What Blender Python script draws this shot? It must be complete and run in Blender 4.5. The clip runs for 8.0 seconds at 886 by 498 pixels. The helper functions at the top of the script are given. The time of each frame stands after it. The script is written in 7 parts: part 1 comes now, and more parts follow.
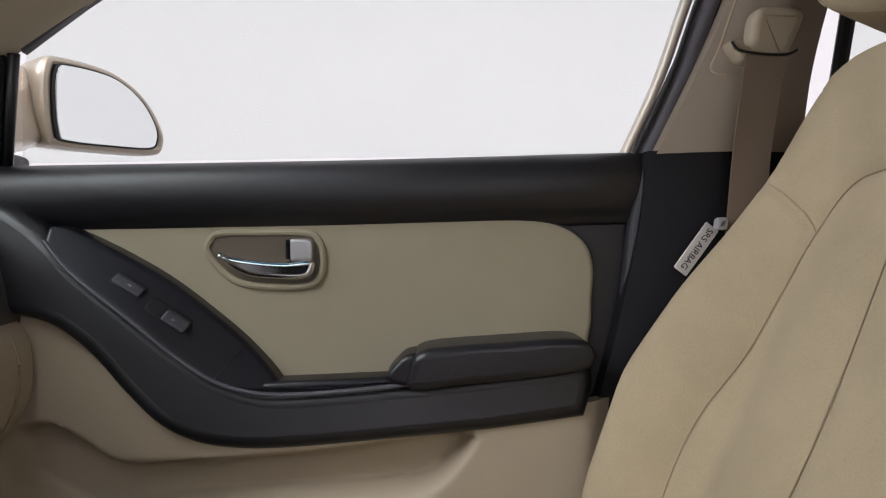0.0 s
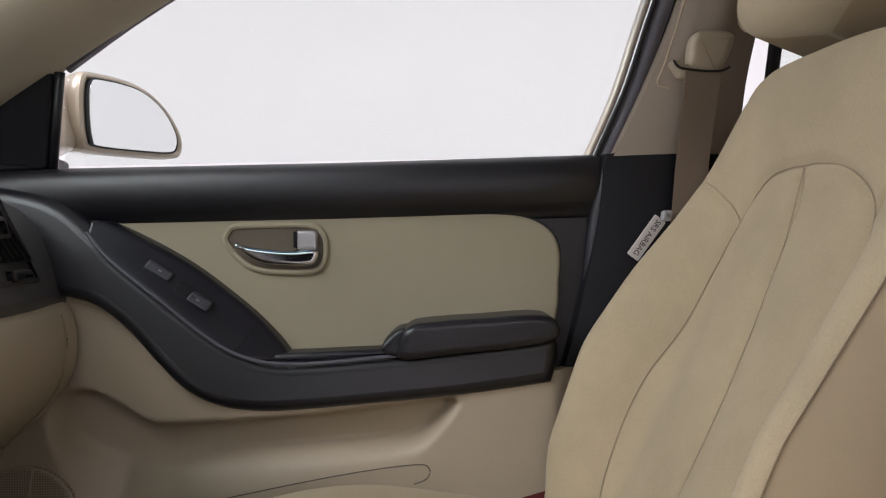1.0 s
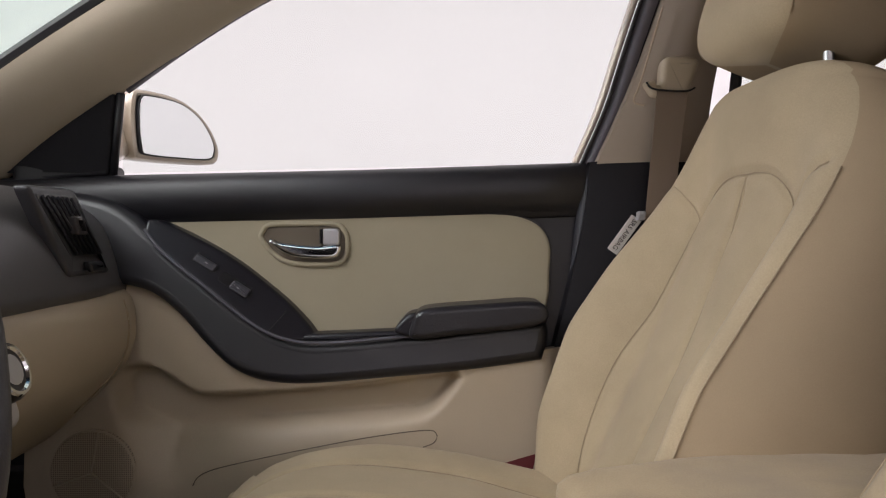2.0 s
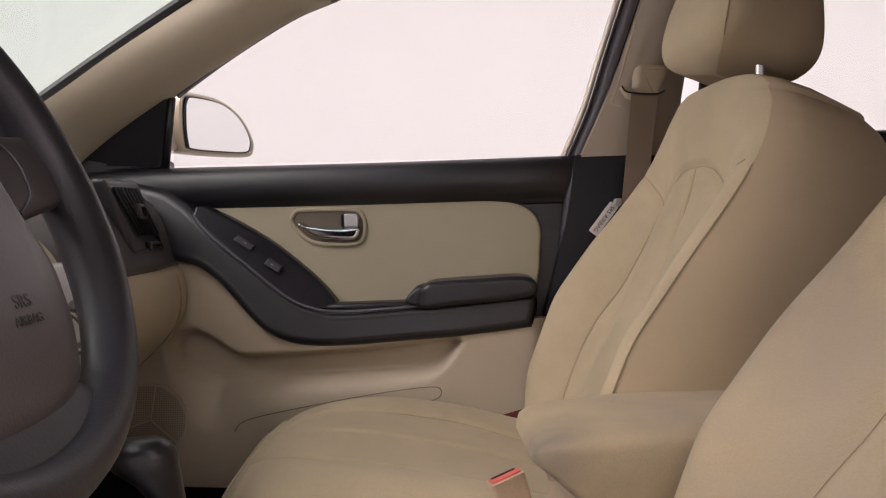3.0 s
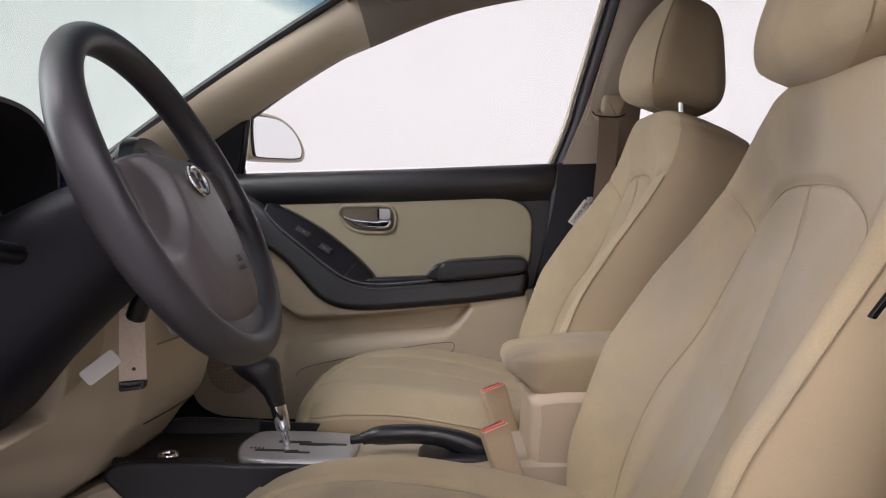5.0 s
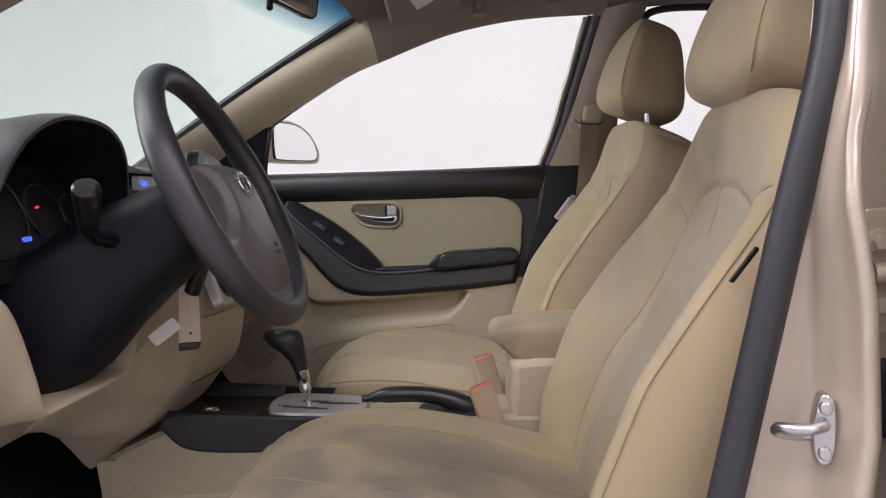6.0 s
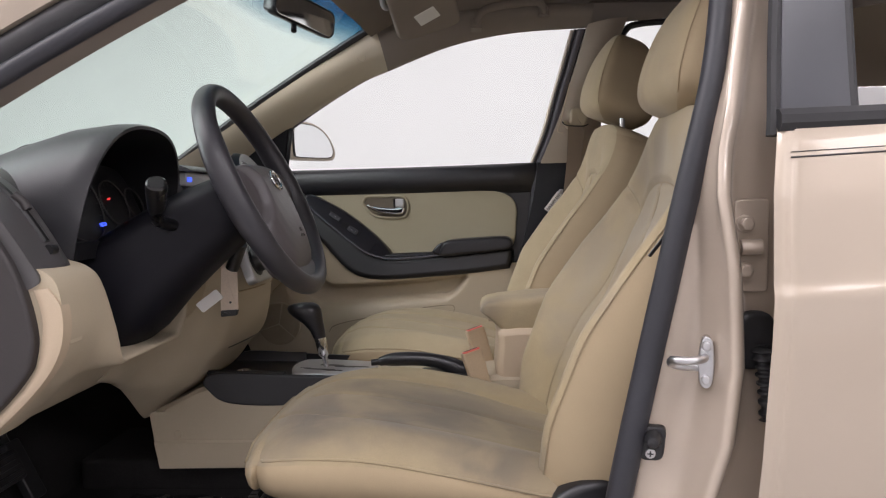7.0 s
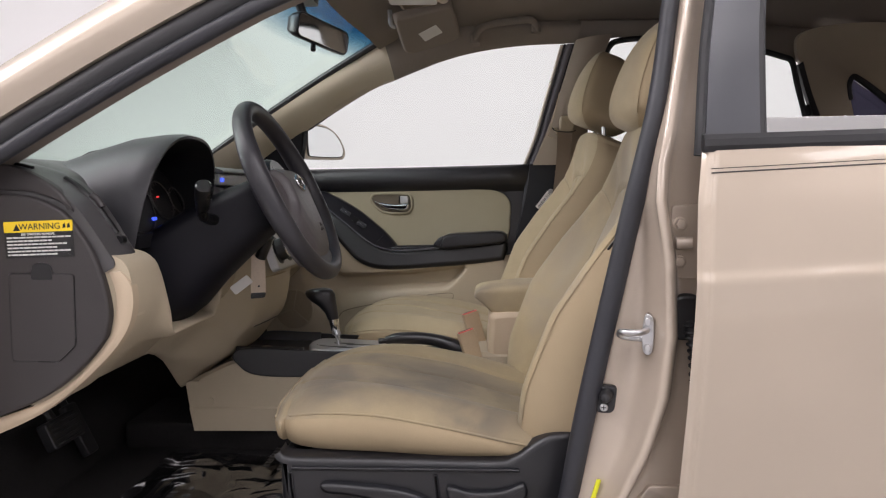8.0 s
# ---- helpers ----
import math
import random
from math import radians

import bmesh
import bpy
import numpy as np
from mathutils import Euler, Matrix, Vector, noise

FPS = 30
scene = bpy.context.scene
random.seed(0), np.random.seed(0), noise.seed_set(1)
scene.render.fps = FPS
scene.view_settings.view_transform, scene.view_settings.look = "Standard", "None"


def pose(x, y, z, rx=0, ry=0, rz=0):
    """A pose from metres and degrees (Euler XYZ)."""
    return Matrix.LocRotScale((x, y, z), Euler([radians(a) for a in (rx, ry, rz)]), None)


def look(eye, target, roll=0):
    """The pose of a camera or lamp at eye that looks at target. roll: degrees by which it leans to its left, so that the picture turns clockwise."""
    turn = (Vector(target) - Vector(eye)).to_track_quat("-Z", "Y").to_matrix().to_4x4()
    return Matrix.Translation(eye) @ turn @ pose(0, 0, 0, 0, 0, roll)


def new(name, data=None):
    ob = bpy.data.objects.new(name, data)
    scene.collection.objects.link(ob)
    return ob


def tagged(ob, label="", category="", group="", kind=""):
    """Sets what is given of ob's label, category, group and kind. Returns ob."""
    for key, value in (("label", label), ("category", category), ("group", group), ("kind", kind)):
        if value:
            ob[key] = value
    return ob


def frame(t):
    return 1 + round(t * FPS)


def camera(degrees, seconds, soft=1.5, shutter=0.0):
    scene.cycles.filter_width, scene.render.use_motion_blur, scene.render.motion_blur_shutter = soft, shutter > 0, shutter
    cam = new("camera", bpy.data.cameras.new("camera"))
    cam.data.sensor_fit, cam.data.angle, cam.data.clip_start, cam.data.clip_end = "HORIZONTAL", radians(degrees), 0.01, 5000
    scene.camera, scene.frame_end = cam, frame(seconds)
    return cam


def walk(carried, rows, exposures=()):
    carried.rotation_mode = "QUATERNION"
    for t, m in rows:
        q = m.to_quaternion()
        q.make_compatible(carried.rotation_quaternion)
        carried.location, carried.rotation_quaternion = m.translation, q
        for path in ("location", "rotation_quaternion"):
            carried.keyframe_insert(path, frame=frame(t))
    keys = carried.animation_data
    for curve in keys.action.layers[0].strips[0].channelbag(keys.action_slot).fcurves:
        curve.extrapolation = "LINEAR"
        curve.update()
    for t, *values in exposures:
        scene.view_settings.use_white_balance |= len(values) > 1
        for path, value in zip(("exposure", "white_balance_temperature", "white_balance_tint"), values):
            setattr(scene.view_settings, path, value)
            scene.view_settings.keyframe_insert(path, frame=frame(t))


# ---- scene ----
cam = camera(62.5, 8.0, 1.2)
PATH = [
    (0, (-0.116, -0.241, 0.888), (0.068, 1.75, 0.847), 0.1),
    (0.5, (-0.115, -0.314, 0.891), (0.067, 1.677, 0.831), -0.0),
    (1, (-0.107, -0.379, 0.875), (0.071, 1.612, 0.838), -0.1),
    (1.5, (-0.109, -0.452, 0.873), (0.059, 1.541, 0.844), -0.1),
    (3, (-0.071, -0.719, 0.873), (-0.016, 1.278, 0.789), -0.1),
    (3.5, (-0.044, -0.81, 0.869), (-0.021, 1.188, 0.779), -0.2),
    (4, (-0.045, -0.904, 0.873), (-0.04, 1.093, 0.77), -0.3),
    (4.5, (-0.047, -1.011, 0.877), (-0.052, 0.986, 0.77), -0.2),
    (5, (-0.056, -1.111, 0.883), (-0.066, 0.886, 0.771), -0.2),
    (6.5, (-0.009, -1.441, 0.882), (-0.065, 0.554, 0.756), -0.3),
    (7, (0.009, -1.556, 0.88), (-0.066, 0.438, 0.744), -0.2),
    (7.5, (0.015, -1.671, 0.882), (-0.068, 0.322, 0.735), 0.1),
    (8, (0.028, -1.772, 0.895), (-0.057, 0.22, 0.74), 0.3),
]
TONE = [(0, 0.20, 6280, 11), (1.5, 0.22, 6360, 12), (3, 0.25, 6900, 21), (3.5, 0.25, 6650, 18), (4, 0.27, 6520, 16), (5, 0.29, 6430, 16), (6.5, 0.27, 6400, 13), (8, 0.15, 6450, 11)]
walk(cam, [(t, look(eye, target, roll)) for t, eye, target, roll in PATH], TONE)

# ---- light: a white photo studio with soft boxes under its ceiling ----
world = bpy.data.worlds.new("studio_air")
scene.world = world
world.use_nodes = True
world.node_tree.nodes["Background"].inputs["Color"].default_value = (1.0, 0.97, 0.95, 1)
world.node_tree.nodes["Background"].inputs["Strength"].default_value = 0.05


def soft_box(x, y, z, sx, sy, watts, target):
    lamp = bpy.data.lights.new("soft_box", "AREA")
    lamp.shape, lamp.size, lamp.size_y = "RECTANGLE", sx, sy
    lamp.energy, lamp.color = watts, (1.0, 0.945, 0.975)
    ob = new("soft_box", lamp)
    ob.matrix_world = look((x, y, z), target)
    return ob


soft_box(-1.4, -5.0, 3.1, 4.8, 1.4, 32, (0, 0, 0.9))
soft_box(3.5, -4.2, 3.0, 2.8, 0.45, 30, (0.5, -0.8, 0.8))
soft_box(1.3, -2.8, 3.9, 5.0, 0.3, 76, (0.6, -1.2, 0))
soft_box(0.0, 3.4, 3.9, 5.0, 1.4, 33, (0, 5.0, 0))
soft_box(-5.0, 0.0, 2.3, 1.4, 5.0, 195, (0, 0, 0.9))
soft_box(-2.3, -1.2, 3.9, 1.4, 3.2, 135, (-0.3, 0.3, 0.8))
soft_box(3.6, 0.0, 3.9, 1.4, 4.5, 62, (5.0, 0, 0))
scene.view_settings.exposure = 0.0


# ---- materials ----
def node(nt, kind, **values):
    n = nt.nodes.new(kind)
    for key, value in values.items():
        n.inputs[key.replace("_", " ")].default_value = value
    return n


def material(name, colour, rough=0.5, metal=0.0, grain=400.0, bump=0.1, vary=0.12, stain=None, stain_scale=6.0, stain_amount=0.5,
             coat=0.0, weave=False, sheen=0.0, spec=0.5, flakes=0.0, soiled=()):
    """A surface with fine grain, a slow change of tone and, where given, blotchy stains and patches of soil, fading or
    painted shade.
    """
    m = bpy.data.materials.new(name)
    m.use_nodes = True
    nt = m.node_tree
    b = nt.nodes["Principled BSDF"]
    b.inputs["Metallic"].default_value = metal
    b.inputs["Coat Weight"].default_value = coat
    b.inputs["Coat Roughness"].default_value = 0.06
    b.inputs["Sheen Weight"].default_value = sheen
    b.inputs["Specular IOR Level"].default_value = spec
    tc = nt.nodes.new("ShaderNodeTexCoord")
    slow = node(nt, "ShaderNodeTexNoise", Scale=5.0, Detail=4.0, Roughness=0.6)
    fine = node(nt, "ShaderNodeTexNoise", Scale=grain, Detail=2.0, Roughness=0.6)
    for n in (slow, fine):
        nt.links.new(tc.outputs["Object"], n.inputs["Vector"])
    tone = node(nt, "ShaderNodeMapRange", From_Min=0.25, From_Max=0.75, To_Min=1 - vary, To_Max=1 + vary)
    nt.links.new(slow.outputs["Fac"], tone.inputs["Value"])
    speck = node(nt, "ShaderNodeMapRange", From_Min=0.2, From_Max=0.8, To_Min=1 - vary * 0.7 - flakes, To_Max=1 + vary * 0.7 + flakes)
    nt.links.new(fine.outputs["Fac"], speck.inputs["Value"])
    both = nt.nodes.new("ShaderNodeMath")
    both.operation = "MULTIPLY"
    nt.links.new(tone.outputs["Result"], both.inputs[0])
    nt.links.new(speck.outputs["Result"], both.inputs[1])
    scale = nt.nodes.new("ShaderNodeVectorMath")
    scale.operation = "SCALE"
    scale.inputs[0].default_value = colour
    nt.links.new(both.outputs[0], scale.inputs["Scale"])
    out = scale.outputs["Vector"]
    if stain:
        blot = node(nt, "ShaderNodeTexNoise", Scale=stain_scale, Detail=4.0, Roughness=0.5, Distortion=0.3)
        nt.links.new(tc.outputs["Object"], blot.inputs["Vector"])
        amount = node(nt, "ShaderNodeMapRange", From_Min=0.46, From_Max=0.66, To_Min=0.0, To_Max=stain_amount)
        nt.links.new(blot.outputs["Fac"], amount.inputs["Value"])
        factor = amount.outputs["Result"]
        mix = nt.nodes.new("ShaderNodeMix")
        mix.data_type = "RGBA"
        nt.links.new(factor, mix.inputs["Factor"])
        nt.links.new(out, mix.inputs[6])
        mix.inputs[7].default_value = (*stain, 1)
        out = mix.outputs[2]
        for (x, y, z), radius, weight, tone_ in soiled:
            gap = nt.nodes.new("ShaderNodeVectorMath")
            gap.operation = "DISTANCE"
            gap.inputs[1].default_value = (x, y, z)
            nt.links.new(tc.outputs["Object"], gap.inputs[0])
            spot = node(nt, "ShaderNodeMapRange", From_Min=radius * 0.35, From_Max=radius, To_Min=weight, To_Max=0.0)
            nt.links.new(gap.outputs["Value"], spot.inputs["Value"])
            rag = node(nt, "ShaderNodeMapRange", From_Min=0.38, From_Max=0.60, To_Min=0.35, To_Max=1.0)
            nt.links.new(blot.outputs["Fac"], rag.inputs["Value"])
            mul = nt.nodes.new("ShaderNodeMath")
            mul.operation = "MULTIPLY"
            nt.links.new(spot.outputs["Result"], mul.inputs[0])
            nt.links.new(rag.outputs["Result"], mul.inputs[1])
            mix = nt.nodes.new("ShaderNodeMix")
            mix.data_type = "RGBA"
            nt.links.new(mul.outputs[0], mix.inputs["Factor"])
            nt.links.new(out, mix.inputs[6])
            mix.inputs[7].default_value = (*tone_, 1)
            out = mix.outputs[2]
    nt.links.new(out, b.inputs["Base Color"])
    r = node(nt, "ShaderNodeMapRange", From_Min=0.2, From_Max=0.8, To_Min=max(0.02, rough - 0.06), To_Max=min(1, rough + 0.06))
    nt.links.new(slow.outputs["Fac"], r.inputs["Value"])
    nt.links.new(r.outputs["Result"], b.inputs["Roughness"])
    if bump:
        bm_ = nt.nodes.new("ShaderNodeBump")
        bm_.inputs["Strength"].default_value = bump
        bm_.inputs["Distance"].default_value = 0.001
        if weave:
            w1 = node(nt, "ShaderNodeTexNoise", Scale=90.0, Detail=3.0, Roughness=0.7)
            nt.links.new(tc.outputs["Object"], w1.inputs["Vector"])
            add = nt.nodes.new("ShaderNodeMath")
            add.operation = "ADD"
            nt.links.new(w1.outputs["Fac"], add.inputs[0])
            nt.links.new(fine.outputs["Fac"], add.inputs[1])
            nt.links.new(add.outputs[0], bm_.inputs["Height"])
        else:
            nt.links.new(fine.outputs["Fac"], bm_.inputs["Height"])
        nt.links.new(bm_.outputs["Normal"], b.inputs["Normal"])
    return m


def glass(name, tint, rough=0.0, base=0.04):
    """Thin clear glass: light goes straight on, with a gloss by Fresnel."""
    m = bpy.data.materials.new(name)
    m.use_nodes = True
    nt = m.node_tree
    nt.nodes.clear()
    o = nt.nodes.new("ShaderNodeOutputMaterial")
    clear = nt.nodes.new("ShaderNodeBsdfTransparent")
    clear.inputs["Color"].default_value = (*tint, 1)
    gloss = nt.nodes.new("ShaderNodeBsdfGlossy")
    gloss.inputs["Roughness"].default_value = rough
    lw = nt.nodes.new("ShaderNodeLayerWeight")
    lw.inputs["Blend"].default_value = 0.5
    pw = nt.nodes.new("ShaderNodeMath")
    pw.operation = "POWER"
    pw.inputs[1].default_value = 4.0
    nt.links.new(lw.outputs["Facing"], pw.inputs[0])
    fr = node(nt, "ShaderNodeMapRange", From_Min=0.0, From_Max=1.0, To_Min=base, To_Max=0.9)
    nt.links.new(pw.outputs[0], fr.inputs["Value"])
    mix = nt.nodes.new("ShaderNodeMixShader")
    nt.links.new(fr.outputs[0], mix.inputs[0])
    nt.links.new(clear.outputs[0], mix.inputs[1])
    nt.links.new(gloss.outputs[0], mix.inputs[2])
    nt.links.new(mix.outputs[0], o.inputs["Surface"])
    return m


def glow(name, colour, strength):
    m = bpy.data.materials.new(name)
    m.use_nodes = True
    b = m.node_tree.nodes["Principled BSDF"]
    b.inputs["Base Color"].default_value = (0.01, 0.01, 0.01, 1)
    b.inputs["Emission Color"].default_value = (*colour, 1)
    b.inputs["Emission Strength"].default_value = strength
    return m


CLOTH = material("beige_seat_cloth", (0.445, 0.372, 0.243), 0.92, grain=600, bump=0.4, vary=0.13, weave=True, sheen=0.15, spec=0.2,
                 stain=(0.36, 0.30, 0.195), stain_scale=11.0, stain_amount=0.2)
GRIME_SHADE, FADED = (0.165, 0.140, 0.108), (0.41, 0.365, 0.285)
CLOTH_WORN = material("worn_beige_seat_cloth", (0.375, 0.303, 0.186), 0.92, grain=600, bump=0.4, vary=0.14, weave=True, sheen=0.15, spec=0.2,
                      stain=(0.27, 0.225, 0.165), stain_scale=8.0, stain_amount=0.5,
                      soiled=(((0.19, -0.36, 0.74), 0.25, 1.0, FADED), ((0.25, -0.42, 0.93), 0.16, 0.8, FADED), ((-0.12, -0.40, 0.56), 0.24, 0.75, GRIME_SHADE), ((0.03, -0.42, 0.55), 0.20, 0.7, GRIME_SHADE),
                              ((-0.20, -0.49, 0.56), 0.12, 0.9, GRIME_SHADE), ((-0.06, -0.50, 0.55), 0.11, 0.85, GRIME_SHADE), ((0.03, -0.57, 0.54), 0.10, 0.9, GRIME_SHADE),
                              # The last two patches paint shade on the upper inboard bolster.
                              ((0.235, -0.47, 0.86), 0.09, 0.6, GRIME_SHADE), ((0.28, -0.33, 0.96), 0.07, 0.45, GRIME_SHADE), ((0.05, -0.03, 0.66), 0.06, 0.85, GRIME_SHADE), ((0.27, -0.24, 0.94), 0.15, 0.5, GRIME_SHADE), ((0.21, -0.13, 0.85), 0.14, 0.4, GRIME_SHADE)))
# Tan of the cushion sides; also paints shade on backrest and head sides.
SHADED_TAN_CLOTH = material("tan_and_shaded_side_cloth", (0.362, 0.287, 0.185), 0.9, grain=900, bump=0.2, vary=0.07, weave=True, spec=0.2)
SEAM = material("seam_thread", (0.35, 0.287, 0.193), 0.9, bump=0.0)
CUP = material("brown_cup_plastic", (0.105, 0.085, 0.058), 0.45, grain=700, bump=0.1, vary=0.1)
INSERT = material("olive_door_cloth", (0.345, 0.315, 0.225), 0.9, grain=900, bump=0.2, vary=0.06, weave=True, spec=0.2)
CREAM = material("beige_grained_plastic", (0.450, 0.385, 0.283), 0.5, grain=700, bump=0.18, vary=0.06, spec=0.4)
# Paler than the other beige trim: windscreen light put into the colour.
LIT_PILLAR = material("lit_olive_beige_plastic", (0.56, 0.495, 0.375), 0.6, grain=700, bump=0.15, vary=0.05, spec=0.4)
CREAM_LIGHT = material("pale_beige_plastic", (0.49, 0.395, 0.285), 0.5, grain=700, bump=0.15, vary=0.05, spec=0.4)
DARK = material("charcoal_grained_plastic", (0.009, 0.0095, 0.0125), 0.38, grain=700, bump=0.12, vary=0.12, spec=0.62)
DASH = material("grey_brown_dash_plastic", (0.036, 0.032, 0.032), 0.5, grain=700, bump=0.2, vary=0.08, spec=0.45)
SWITCH = material("satin_black_plastic", (0.009, 0.009, 0.013), 0.32, grain=900, bump=0.08, vary=0.1, spec=0.42)
ROLL = material("soft_charcoal_vinyl", (0.012, 0.0125, 0.0155), 0.42, grain=600, bump=0.15, vary=0.12, spec=0.62)
MATT = material("matt_black_trim", (0.008, 0.008, 0.010), 0.55, grain=600, bump=0.1, vary=0.15, spec=0.25)
BUTTON = material("button_black", (0.007, 0.007, 0.008), 0.3, bump=0.0)
GREY = material("grey_print", (0.35, 0.35, 0.36), 0.5, bump=0.0)
LIP = material("grey_satin_lip", (0.085, 0.085, 0.10), 0.25, bump=0.05)
LEATHER = material("black_leather", (0.014, 0.014, 0.017), 0.31, grain=260, bump=0.3, vary=0.15)
RUBBER = material("black_rubber", (0.013, 0.013, 0.015), 0.5, grain=500, bump=0.1, vary=0.15)
SEAL = material("dark_grey_weatherstrip", (0.022, 0.023, 0.029), 0.5, grain=500, bump=0.12, vary=0.15)
CHROME = material("chrome", (0.75, 0.75, 0.77), 0.1, 1.0, bump=0.0, vary=0.03)
SILVER = material("silver_plastic", (0.52, 0.52, 0.53), 0.32, 0.6, grain=900, bump=0.03, vary=0.06)
STEEL = material("zinc_steel", (0.55, 0.55, 0.56), 0.28, 1.0, grain=200, bump=0.06, vary=0.1)
PAINT = material("champagne_metallic_paint", (0.475, 0.40, 0.318), 0.36, 0.35, grain=2500, bump=0.0, vary=0.03, coat=1.0, flakes=0.04)
PAINT_JAMB = material("champagne_jamb_paint", (0.47, 0.395, 0.32), 0.38, 0.25, grain=1500, bump=0.02, vary=0.06, coat=0.8,
                      stain=(0.33, 0.275, 0.22), stain_scale=9, stain_amount=0.2)
# Beige pillar plastic, darkened in colour for the shade it stands in.
SHADED_COVER = material("shaded_beige_plastic", (0.34, 0.285, 0.225), 0.5, grain=700, bump=0.18, vary=0.06, spec=0.4)
HEADLINER = material("taupe_headliner", (0.26, 0.225, 0.195), 0.95, grain=900, bump=0.2, vary=0.05, spec=0.15)
CARPET = material("black_carpet", (0.018, 0.017, 0.017), 0.95, grain=350, bump=0.8, vary=0.4, spec=0.15)
BELT = material("taupe_webbing", (0.20, 0.155, 0.115), 0.75, grain=900, bump=0.25, vary=0.08, weave=True)
BUCKLE = material("beige_buckle_plastic", (0.52, 0.405, 0.275), 0.45, bump=0.05)
RED = material("red_plastic", (0.72, 0.16, 0.13), 0.4, bump=0.03)
DEEP_RED = material("dark_red_webbing", (0.12, 0.012, 0.015), 0.7, bump=0.1)
PAPER = material("white_paper", (0.78, 0.77, 0.74), 0.7, bump=0.02, vary=0.03)
YELLOW = material("yellow_label", (0.85, 0.60, 0.02), 0.5, bump=0.0, vary=0.03)
YELLOW_TAG = material("yellow_green_tag", (0.80, 0.80, 0.03), 0.6, bump=0.0)
BLACK_LABEL = material("black_label", (0.01, 0.01, 0.01), 0.4, bump=0.0)
TAG = material("buff_card_tag", (0.60, 0.50, 0.40), 0.7, grain=300, bump=0.05)
FRAME_GREY = material("grey_window_film", (0.050, 0.052, 0.061), 0.32, grain=900, bump=0.03, vary=0.08)
WALL_WHITE = material("white_studio_paint", (0.86, 0.855, 0.85), 0.85, grain=60, bump=0.0, vary=0.004, spec=0.1)
FLOOR_GREY = material("pale_grey_studio_floor", (0.42, 0.415, 0.41), 0.5, grain=80, bump=0.05, vary=0.05)
MIRROR = material("mirror_silver", (0.86, 0.87, 0.88), 0.02, 1.0, bump=0.0, vary=0.0)
PLASTIC_FILM = glass("clear_floor_film", (0.9, 0.9, 0.92), 0.10, 0.16)
CLEAR = glass("clear_side_glass", (0.93, 0.95, 0.94), base=0.008)
GREENISH = glass("green_tinted_windscreen", (0.80, 0.90, 0.86), base=0.015)
BLUE_BAND = glass("blue_shade_band", (0.10, 0.36, 0.50))
SMOKED = glass("smoked_glass", (0.18, 0.175, 0.22))
POST = material("grey_purple_rubber", (0.13, 0.125, 0.145), 0.55, grain=500, bump=0.05, vary=0.1)
GAUGE_BLUE = glow("gauge_blue", (0.06, 0.12, 1.0), 1.3)
GAUGE_RED = glow("gauge_red", (1.0, 0.05, 0.05), 0.9)


# ---- shapes ----
V = Vector


def lerp(a, b, t):
    return a + (b - a) * t


def smooth(a, b, x):
    t = min(1.0, max(0.0, (x - a) / (b - a)))
    return t * t * (3 - 2 * t)


def curve_at(table, x):
    """A value between the rows (x, value) of a table, eased."""
    if x <= table[0][0]:
        return table[0][1]
    for (x0, v0), (x1, v1) in zip(table, table[1:]):
        if x <= x1:
            return lerp(v0, v1, (x - x0) / (x1 - x0))
    return table[-1][1]


def crom(pts, n=6, closed=False):
    """A smooth line through a few points."""
    p = [V(q) for q in pts]
    m = len(p)
    out = []
    for i in range(m if closed else m - 1):
        if closed:
            a, b, c, d = p[i - 1], p[i], p[(i + 1) % m], p[(i + 2) % m]
        else:
            a, b, c, d = p[max(i - 1, 0)], p[i], p[i + 1], p[min(i + 2, m - 1)]
        for k in range(n):
            t = k / n
            out.append(0.5 * (2 * b + (c - a) * t + (2 * a - 5 * b + 4 * c - d) * t * t + (3 * b - a - 3 * c + d) * t ** 3))
    if not closed:
        out.append(p[-1])
    return out


def rounded(pts, r, n=5):
    """A polygon with its corners rounded."""
    p = [V(q) for q in pts]
    out = []
    for i in range(len(p)):
        a, b, c = p[i - 1], p[i], p[(i + 1) % len(p)]
        rr = min(r, (a - b).length * 0.48, (c - b).length * 0.48)
        s, e = b + (a - b).normalized() * rr, b + (c - b).normalized() * rr
        for k in range(n + 1):
            t = k / n
            out.append(s * (1 - t) ** 2 + b * 2 * t * (1 - t) + e * t * t)
    return out


def thing(name, at, label, category, group="", kind=""):
    ob = new(name)
    ob.empty_display_size = 0.05
    ob.location = at
    return tagged(ob, label, category, group, kind)


def mesh_part(name, verts, faces, mat, parent=None, label="", sharp=38, flat=False):
    me = bpy.data.meshes.new(name)
    me.from_pydata([tuple(v) for v in verts], [], faces)
    bm = bmesh.new()
    bm.from_mesh(me)
    bmesh.ops.remove_doubles(bm, verts=bm.verts, dist=1e-6)
    bmesh.ops.recalc_face_normals(bm, faces=bm.faces)
    bm.to_mesh(me)
    bm.free()
    me.materials.append(mat)
    if not flat:
        me.polygons.foreach_set("use_smooth", [True] * len(me.polygons))
        me.set_sharp_from_angle(angle=radians(sharp))
        for p in me.polygons:
            if len(p.vertices) > 4:
                p.use_smooth = False
    ob = new(name, me)
    if parent:
        ob.parent = parent
        ob.matrix_parent_inverse = parent.matrix_basis.inverted() if parent.parent is None else Matrix()
    if label:
        tagged(ob, label)
    return ob


